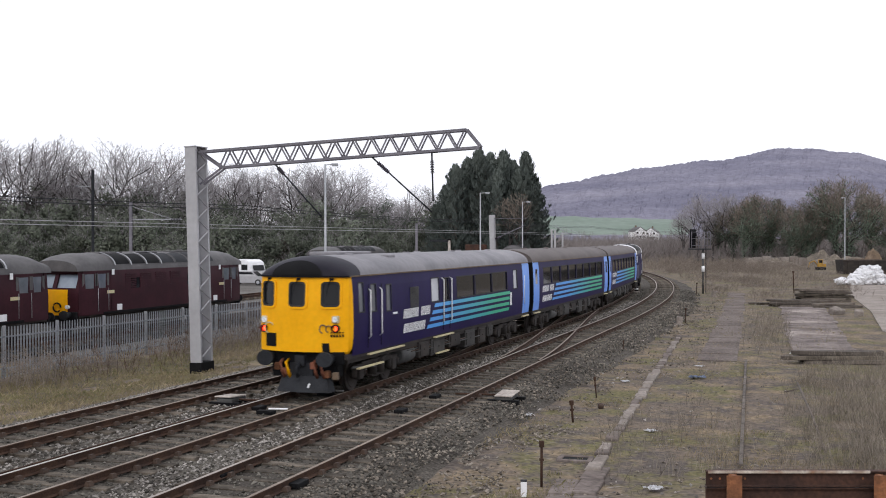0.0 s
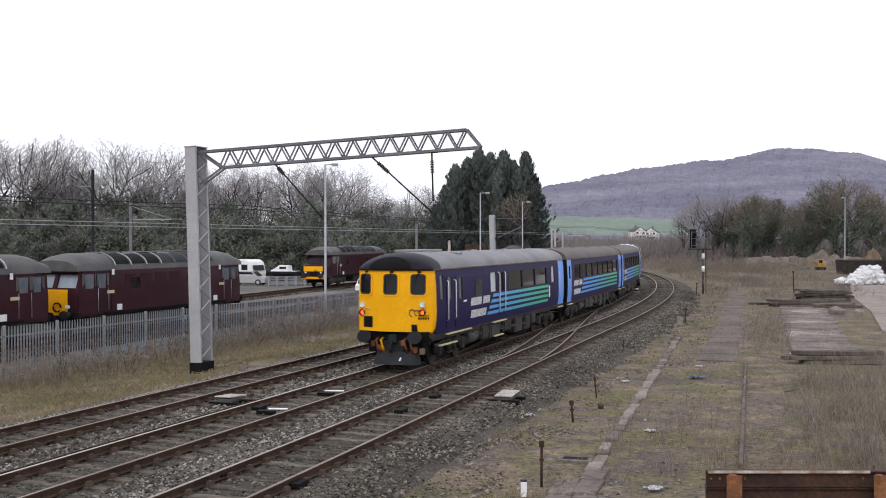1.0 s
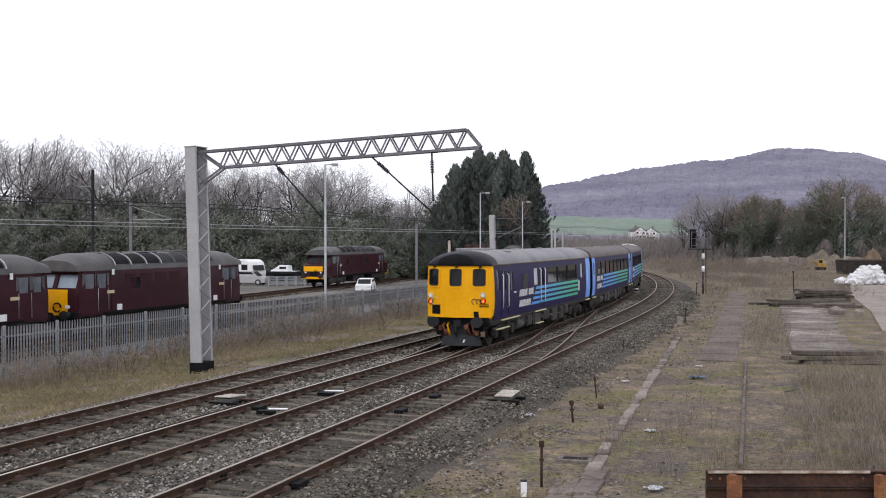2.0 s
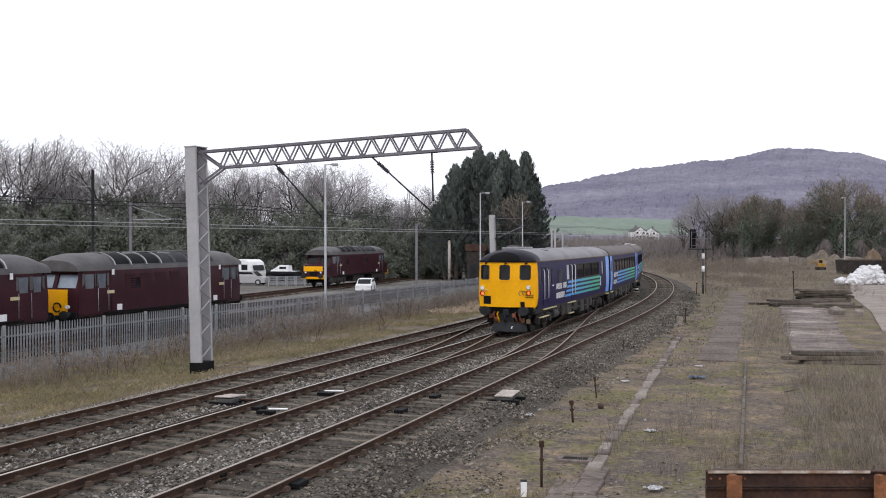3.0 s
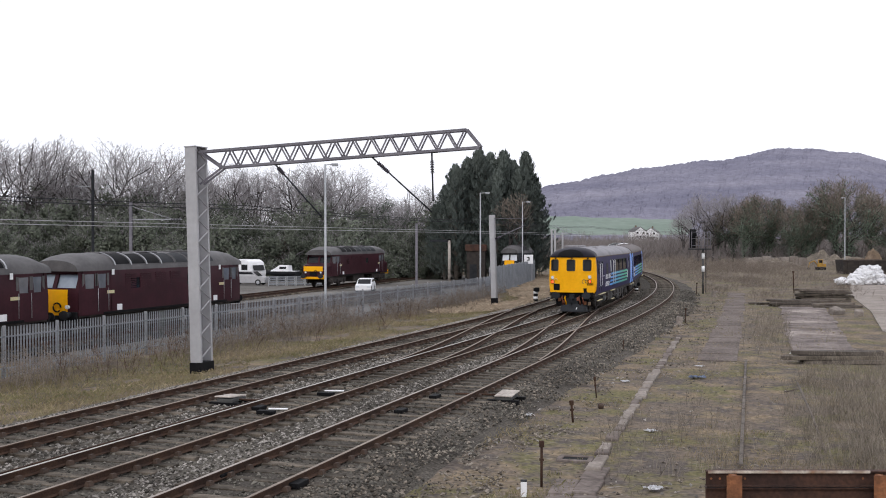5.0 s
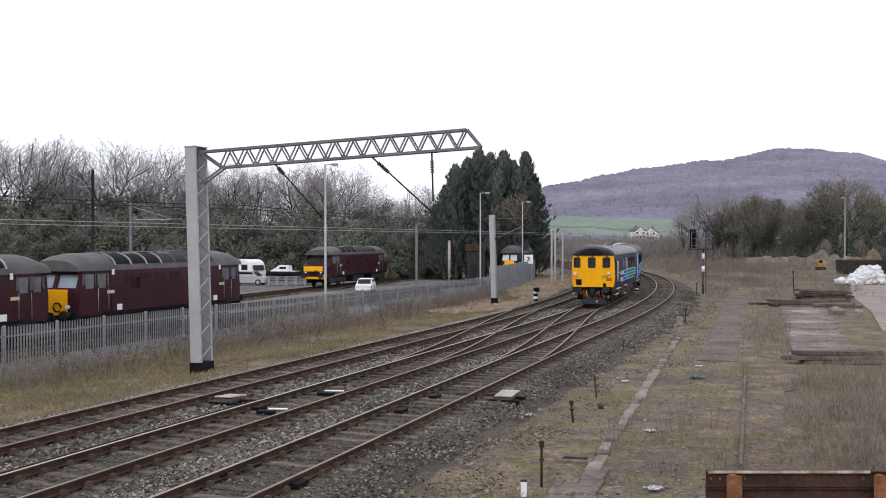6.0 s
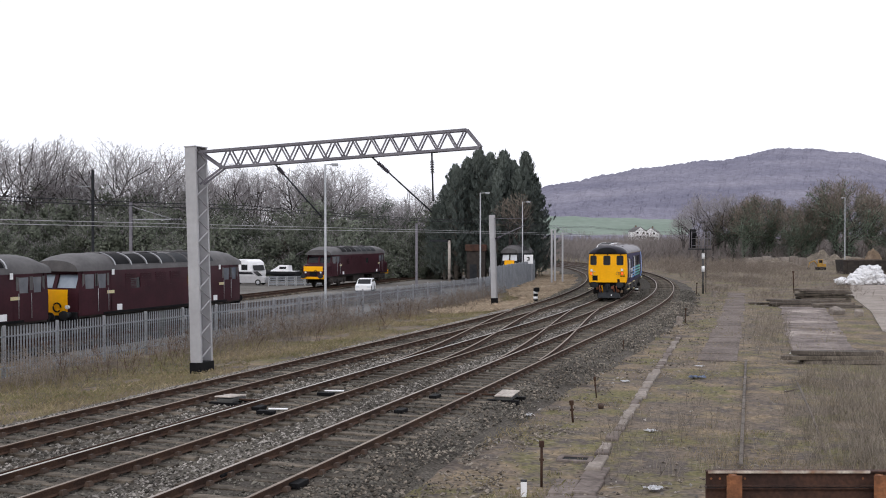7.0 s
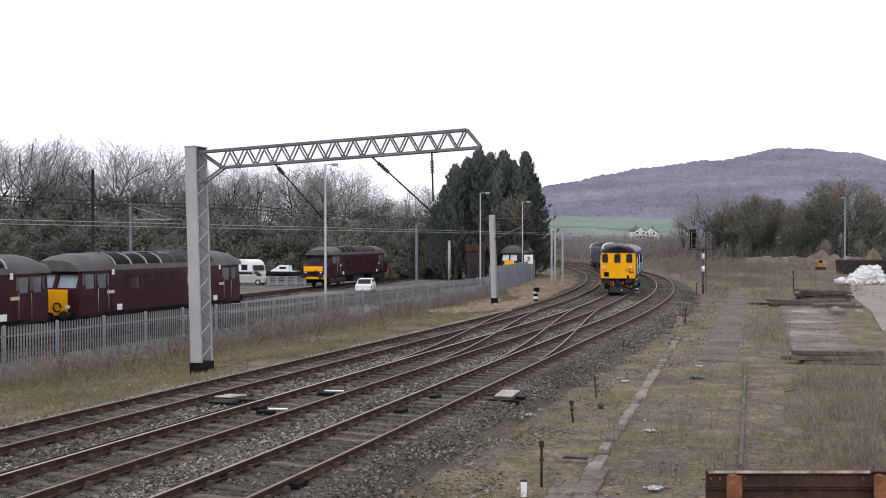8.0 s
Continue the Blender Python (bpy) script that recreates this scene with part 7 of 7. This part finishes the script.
# ---- loose stones and dead grass ----
def scatter_stones(n, seed, lo=-6.0, hi=8.4, s_end=90.0, material=None, label="loose grey ballast stones between and beside the rails", edge=6.0):
    r = np.random.RandomState(seed)
    s = -17 + s_end * r.rand(n) ** 1.9
    lat = r.uniform(lo, hi, n)
    prof_o = np.array([-6.1, -5.2, -4.8, -3.4, -1.7, 0, 1.7, 3.4, 4.9, 6.3, 7.6, 9.0])
    prof_z = np.array([-0.43, -0.27, -0.20, -0.19, -0.25, -0.19, -0.23, -0.19, -0.20, -0.36, -0.43, -0.43])
    z = np.interp(lat, prof_o, prof_z)
    base = np.array([(1, 0, 0), (-1, 0, 0), (0, 1, 0), (0, -1, 0), (0, 0, 1), (0, 0, -1)], float)
    tri = np.array([(0, 2, 4), (2, 1, 4), (1, 3, 4), (3, 0, 4), (2, 0, 5), (1, 2, 5), (3, 1, 5), (0, 3, 5)])
    verts, faces = [], []
    for i in range(n):
        if s[i] < 14 and abs(abs(lat[i]) - 0.75) < 0.1:
            continue
        p, h = way(s[i], lat[i])
        if lat[i] > edge - 0.3 and noise.noise((p.x * 0.7, p.y * 0.5, 3.0)) + 0.8 * noise.noise((p.x * 2.1, p.y * 1.6, 8.0)) < (lat[i] - edge) * 0.24:
            continue
        size = 0.022 + 0.03 * r.rand() ** 2 + 0.00035 * max(0, s[i])
        q = base * (0.6 + 0.7 * r.rand(6, 1)) * size * np.array([1.2, 0.9, 0.75])
        a = r.rand() * 6.28
        c, sn = math.cos(a), math.sin(a)
        x, y = q[:, 0] * c - q[:, 1] * sn, q[:, 0] * sn + q[:, 1] * c
        k = len(verts)
        verts.extend(zip(p.x + x, p.y + y, z[i] + size * 0.3 + q[:, 2] + 0.35 * q[:, 0]))
        faces.extend(map(tuple, tri + k))
    many("loose_ballast", verts, faces, material or M_STONE, None, label, "ballast")


scatter_stones(50000, 3, hi=6.3)
M_PALESTONE = island(mat("pale_ballast_stone", (0.20, 0.183, 0.168), (0.29, 0.268, 0.248), 0.95, scale=0.4, fine=20, bump=0.2, spec=0.2), 0.5)
scatter_stones(7000, 4, -2.9, -0.95, 60.0, M_PALESTONE, "pale fresh ballast between the far and middle tracks")
scatter_stones(7000, 5, -6.0, -4.9, 60.0, M_PALESTONE, "pale ballast along the edge of the verge")
M_BROWNSTONE = island(mat("dirty_ballast_stone", (0.142, 0.121, 0.100), (0.215, 0.188, 0.158), 0.95, scale=0.4, fine=20, bump=0.2, spec=0.2), 0.55)
scatter_stones(16000, 7, 4.5, 9.0, 70.0, M_BROWNSTONE, "dirty brown-grey ballast spilling onto the waste ground")
scatter_stones(5000, 6, 1.2, 2.4, 70.0, M_PALESTONE, "pale ballast between the middle and near tracks")

scatter_stones(3600, 9, 6.6, 15.0, 75.0, M_BROWNSTONE, "scattered stones and clods on the waste ground", 11.0)
scatter_stones(900, 10, 6.0, 14.0, 75.0, M_PALESTONE, "scattered pale chips on the waste ground", 11.0)

M_STRAW = island(mat("dead_straw", (0.225, 0.182, 0.112), (0.315, 0.262, 0.170), 0.9, scale=0.25, fine=2, bump=0.0, spec=0.05), 0.28)
M_PALESTRAW = island(mat("bleached_straw", (0.34, 0.27, 0.20), (0.45, 0.37, 0.285), 0.9, scale=0.25, fine=2, bump=0.0, spec=0.05), 0.25)
M_GREENGRASS = island(mat("winter_grass", (0.140, 0.134, 0.062), (0.205, 0.188, 0.095), 0.9, scale=0.3, fine=2, bump=0.0, spec=0.05), 0.28)
M_DOCK = island(mat("dead_dock_stems", (0.070, 0.042, 0.030), (0.125, 0.080, 0.058), 0.9, scale=0.5, fine=3, bump=0.0, spec=0.1), 0.35)
M_STEM = island(mat("dead_stems", (0.168, 0.142, 0.116), (0.252, 0.220, 0.184), 0.9, scale=0.5, fine=3, bump=0.0, spec=0.1), 0.5)


def blades(name, label, pts, hmin, hmax, width, material, seed, lean=0.5):
    r = np.random.RandomState(seed)
    verts, faces = [], []
    for x, y, z, k in pts:
        h = (hmin + (hmax - hmin) * r.rand() ** 1.6) * k
        a = r.rand() * 6.28
        dx, dy = math.cos(a) * width, math.sin(a) * width
        lx, ly = r.normal(0, lean, 2) * h
        i = len(verts)
        verts += [(x - dx, y - dy, z), (x + dx, y + dy, z), (x + lx * 0.4 + dx * 0.6, y + ly * 0.4 + dy * 0.6, z + h * 0.7), (x + lx, y + ly, z + h)]
        faces += [(i, i + 1, i + 2), (i, i + 2, i + 3)]
    many(name, verts, faces, material, None, label, "grass")


def grass():
    r = np.random.RandomState(8)
    straw, green = [], []
    for _ in range(140000):
        s = -12 + 85 * r.rand() ** 1.4
        lat = -6.0 - 7.0 * r.rand()
        p, h = way(s, lat)
        m = noise.noise((p.x * 0.25, p.y * 0.25, 0.0)) + 0.6 * noise.noise((p.x * 1.1, p.y * 1.1, 3.0))
        if m < -0.25:
            continue
        (green if noise.noise((p.x * 0.2, p.y * 0.15, 9.0)) + 0.3 * r.randn() > -0.08 else straw).append((p.x, p.y, low_ground(p.x, p.y), 1.0))
    for _ in range(150000):
        y = 18 + 75 * r.rand() ** 1.7
        e = 2.95 + (y - 22.2) * 0.267
        x = e - 2.9 + (9.4 + y * 0.28) * r.rand()
        m = noise.noise((x * 0.4, y * 0.3, 5.0)) + 0.7 * noise.noise((x * 1.6, y * 1.3, 7.0))
        if m < 0.16:
            continue
        k = 0.55 + 0.9 * max(0, noise.noise((x * 0.5, y * 0.4, 12.0)))
        (green if noise.noise((x * 0.3, y * 0.2, 14.0)) + 0.3 * r.randn() > 0.28 else straw).append((x, y, -0.42, k))
    far = []
    for _ in range(60000):
        s = 42 + 75 * r.rand()
        p, h = way(s, -5.4 - 5.0 * r.rand() ** 1.2)
        if noise.noise((p.x * 0.3, p.y * 0.2, 6.0)) > -0.3:
            far.append((p.x, p.y, low_ground(p.x, p.y) if s < 60 else -0.5, 2.3))
    blades("verge_straw", "pale straw grass on the verge by the fence", far, 0.03, 0.14, 0.006, M_PALESTRAW, 21, 1.0)
    verge = [q for i, q in enumerate(straw) if q[2] < -0.43 and i % 3 == 0]
    blades("tall_straw", "tall bleached straw grass on the near verge", verge, 0.05, 0.15, 0.0025, M_STRAW, 22, 0.45)
    blades("dead_grass", "dead straw-coloured winter grass", straw, 0.03, 0.14, 0.004, M_STRAW, 1)
    blades("green_grass", "short dull green winter grass", green, 0.03, 0.12, 0.005, M_GREENGRASS, 2)


grass()


def weeds(name, label, spots, seed, material, bushy=0.0):
    """Tall dead stems with side twigs, in loose stands."""
    rn = random.Random(seed)
    tw = Twigs()
    for x, y, z, h, r in spots:
        d = Vector((rn.gauss(0, 0.27), rn.gauss(0, 0.27), 1)).normalized()
        p = Vector((x, y, z))
        for i in range(3):
            q = p + d * h / 3
            tw.stick(p, q, r * (1 - i * 0.25), r * (0.75 - i * 0.2))
            if i:
                for _ in range(2 if not bushy else 4):
                    e = (d + Vector((rn.gauss(0, 0.45 + bushy), rn.gauss(0, 0.45 + bushy), 0.1))).normalized()
                    tw.stick(q, q + e * h * rn.uniform(0.12, 0.3), r * 0.5, r * 0.25)
            p = q
            d = (d + Vector((rn.gauss(0, 0.14 + 0.4 * bushy), rn.gauss(0, 0.14 + 0.4 * bushy), -0.2 * bushy))).normalized()
    many(name, tw.v, tw.f, material, None, label, "weeds")


def weed_stands():
    rn = random.Random(77)
    sp = []
    tufts = []
    for _ in range(210):
        y = 19.6 + 17 * rn.random() ** 0.9
        u = 1385 + 250 * rn.random() ** 0.8
        tufts.append(((u - 784) / 1982 * y, y, rn.uniform(0.45, 1.15) * (0.55 + 0.55 * smoothstep((u - 1390) / 120)), rn.randrange(8, 17)))
    for _ in range(46):
        y = rn.uniform(19.3, 29)
        tufts.append((rn.uniform((1070 - 784) / 1982 * y, (1380 - 784) / 1982 * y), y, rn.uniform(0.25, 0.7), rn.randrange(5, 10)))
    for _ in range(60):
        y = rn.uniform(26, 70)
        tufts.append((rn.uniform((1180 - 784) / 1982 * y, (1500 - 784) / 1982 * y), y, rn.uniform(0.2, 0.6), rn.randrange(4, 9)))
    for x, y, tall, n in tufts:
        for _ in range(n):
            sp.append((x + rn.gauss(0, 0.13), y + rn.gauss(0, 0.13), -0.42, tall * rn.uniform(0.45, 1.15), rn.uniform(0.004, 0.0075)))
    for _ in range(220):
        y = rn.gauss(54, 5)
        sp.append((10.75 + (y - 42.6) * 0.285 + 1.75 + rn.gauss(0, 0.5), y, -0.42, rn.uniform(0.4, 1.15), 0.009))
    weeds("dead_weeds", "tall thin dead weed stems on the waste ground", sp, 5, M_STEM)
    sp = []
    for _ in range(2600):
        s = rn.uniform(2, 62)
        lat = -12.6 + abs(rn.gauss(0, 1.3))
        p, h = way(s, lat - (0.0 if s < 40 else -0.06 * (s - 40)))
        k = 0.35 + 1.1 * max(0, 0.35 + noise.noise((s * 0.16, 3.0, 0.0)))
        sp.append((p.x, p.y, -0.62, rn.uniform(0.5, 1.6) * k, 0.009))
    for _ in range(420):
        s = rn.uniform(-16, 2)
        p, h = way(s, -12.9 + abs(rn.gauss(0, 1.4)))
        sp.append((p.x, p.y, -0.62, rn.uniform(0.2, 0.8), 0.008))
    docks = []
    for _ in range(190):
        s = rn.uniform(4, 40)
        p, h = way(s, -12.2 + abs(rn.gauss(0, 1.6)) + (0.06 * (s - 28) if s > 28 else 0))
        if noise.noise((s * 0.22, 7.0, 0.0)) > -0.15:
            docks.append((p.x, p.y, -0.62, rn.uniform(0.7, 1.45), 0.011))
    weeds("dead_docks", "tall red-brown dead dock stems before the fence", docks, 12, M_DOCK, 0.15)
    weeds("fence_scrub", "brown leafless scrub along the foot of the fence", sp, 6, M_BUSH, 0.9)
    sp = []
    for _ in range(7000):
        y = 75 + 135 * rn.random() ** 0.6
        x = (rn.gauss(1290, 100) - 784) / 1982 * y
        if x < way((y - 30) / 0.93)[0].x + 6.5:
            continue
        if y < 125 and abs(x - (10.75 + (y - 42.6) * 0.285 - 0.00018 * (y - 42.6) ** 2)) < 0.9:
            continue
        k = -0.12 + noise.noise((x * 0.12, y * 0.06, 4.0)) + 0.5 * noise.noise((x * 0.5, y * 0.3, 8.0))
        if k > -0.2:
            sp.append((x, y, -0.45, rn.uniform(0.35, 1.1) * (0.7 + 1.8 * max(k, 0)), 0.016))
    for _ in range(1200):
        y = rn.uniform(150, 190)
        x = rn.uniform((990 - 784) / 1982 * y, (1230 - 784) / 1982 * y)
        if x > way((y - 30) / 0.95)[0].x + 8.5:
            sp.append((x, y, -0.45, rn.uniform(0.8, 2.6), 0.018))
    for _ in range(1500):
        y = rn.uniform(160, 196)
        u = rn.gauss(1320, 75)
        x = (u - 784) / 1982 * y
        if x > way((y - 30) / 0.95)[0].x + 9 and u < 1450:
            sp.append((x, y, -0.45, rn.uniform(0.7, 1.5) + 1.3 * max(0.0, noise.noise((x * 0.25, y * 0.1, 1.0))), 0.012))
    clumps = [(rn.uniform(90, 190), rn.gauss(1290, 110), rn.uniform(0.5, 1.3)) for _ in range(70)]
    for y0, u0, hh in clumps:
        x0 = (u0 - 784) / 1982 * y0
        if x0 < way((y0 - 30) / 0.93)[0].x + 8:
            continue
        for _ in range(70):
            sp.append((x0 + rn.gauss(0, 0.9), y0 + rn.gauss(0, 0.9), -0.45, rn.uniform(0.4, 1.0) * hh, 0.013))
    weeds("distant_scrub", "brown leafless scrub beyond the tracks", sp, 9, M_BUSH, 0.7)


weed_stands()


# ---- point rodding beside the middle track ----
rod = empty("point_rodding", Matrix.Identity(4), "dark steel point rodding on low stools", "rodding", "", "structure")
for o in (-1.28, -1.40):
    part("rod", tube(bmesh.new(), [along(s, o, -0.17) for s in np.linspace(-22, 0.5, 12)], 0.018, 6), M_RUST, rod)
for i in range(9):
    p, h = way(-21 + i * 2.6, -1.34)
    part("stool", nbox((p.x, p.y, -0.22), (0.34, 0.14, 0.10), rotz(-18.4), 0.015), M_CHAIR, rod)


# ---- locomotives ----
D0 = Vector((math.sin(HEAD), math.cos(HEAD), 0))
N0 = Vector((math.cos(HEAD), -math.sin(HEAD), 0))
corner = Vector((-16.3, 50.0, -0.22))
loco_a, _ = diesel_loco("diesel_locomotive", "maroon diesel locomotive with yellow panel parked behind the fence", 15.2, M_MAROON, M_LOCOROOF, M_YELLOW, ribs=True)
p = corner + D0 * 7.6 - N0 * 1.35
loco_a.matrix_world = pose(p.x, p.y, p.z, 0, 0, -18.42)
p = corner - D0 * (1.7 + 7.6) - N0 * 1.35
copy_thing(loco_a, pose(p.x, p.y, p.z, 0, 0, 161.58))
loco_c, _ = diesel_loco("diesel_locomotive", "maroon diesel locomotive with yellow nose parked in the yard", 18.7, M_MAROON, M_LOCOROOF, M_YELLOW, (1.50, 1.96), screens=M_GLASS, beam=M_YELLOW, nose=1.25)
h3 = radians(15.5)
p = Vector((-10.8, 104.0, -0.25)) + Vector((math.sin(h3), math.cos(h3), 0)) * 9.35 - Vector((math.cos(h3), -math.sin(h3), 0)) * 1.35
loco_c.matrix_world = pose(p.x, p.y, p.z, 0, 0, -15.5)

driving, driving_sets = driving_trailer()
coach_b, sets_b = passenger_coach()
coach_c, sets_c = passenger_coach()
hauler, sets_h = diesel_loco("train_locomotive", "dark blue diesel locomotive with pale cab roof leading the train", 18.7, M_NAVY, M_LOCOROOF, M_YELLOW, cab_trim=M_WHITE, group="coaches of the train")

for sgn in (-1, 1):
    rings = []
    for y in (sgn * (9.35 - 2.3), sgn * (9.35 - 1.2), sgn * (9.35 - 0.6), sgn * (9.35 - 0.25), sgn * 9.33):
        top = 0.82 * (0.62 + 0.38 * smoothstep((9.35 - abs(y)) / 1.0))
        rings.append([(1.30 * math.sin(a), y, 3.0 + top * math.cos(a) ** 0.75) for a in np.linspace(-math.pi / 2, math.pi / 2, 13)])
    part("cab_roof", loft(bmesh.new(), rings, closed=False, smooth=True), M_WHITE, hauler, "white painted cab roof")


# ---- what moves: the train draws away along the middle track ----
def run(t):
    """Distance of the cab end past the track's zero at t seconds."""
    return float(np.interp(t, RUN_T, RUN_S))


RUN_T = np.linspace(0, 8, 161)
RUN_S = 0.07 + 6.918 * RUN_T - 0.021 * RUN_T ** 2 + 0.0101 * RUN_T ** 3


def vehicle_pose(s, length, base):
    a, _ = way(s + (length - base) / 2)
    b, _ = way(s + (length + base) / 2)
    d = (b - a).normalized()
    c = (a + b) / 2
    return pose(c.x, c.y, 0, 0, 0, -math.degrees(math.atan2(d.x, d.y)))


def motions():
    times = [i * 0.25 for i in range(33)]
    turns = [i / 15 for i in range(121)]
    for ob, sets, lag, length, base in ((driving, driving_sets, 0.0, COACH_L, BOGIE), (coach_b, sets_b, 20.25, COACH_L, BOGIE), (coach_c, sets_c, 40.5, COACH_L, BOGIE), (hauler, sets_h, 60.8, 18.7, 12.1)):
        walk(ob, [(t, vehicle_pose(run(t) + lag, length, base)) for t in times])
        for ws, y in sets:
            walk(ws, [(t, pose(0, y, 0.457, -math.degrees(run(t) / 0.457) % 360.0)) for t in turns])


motions()
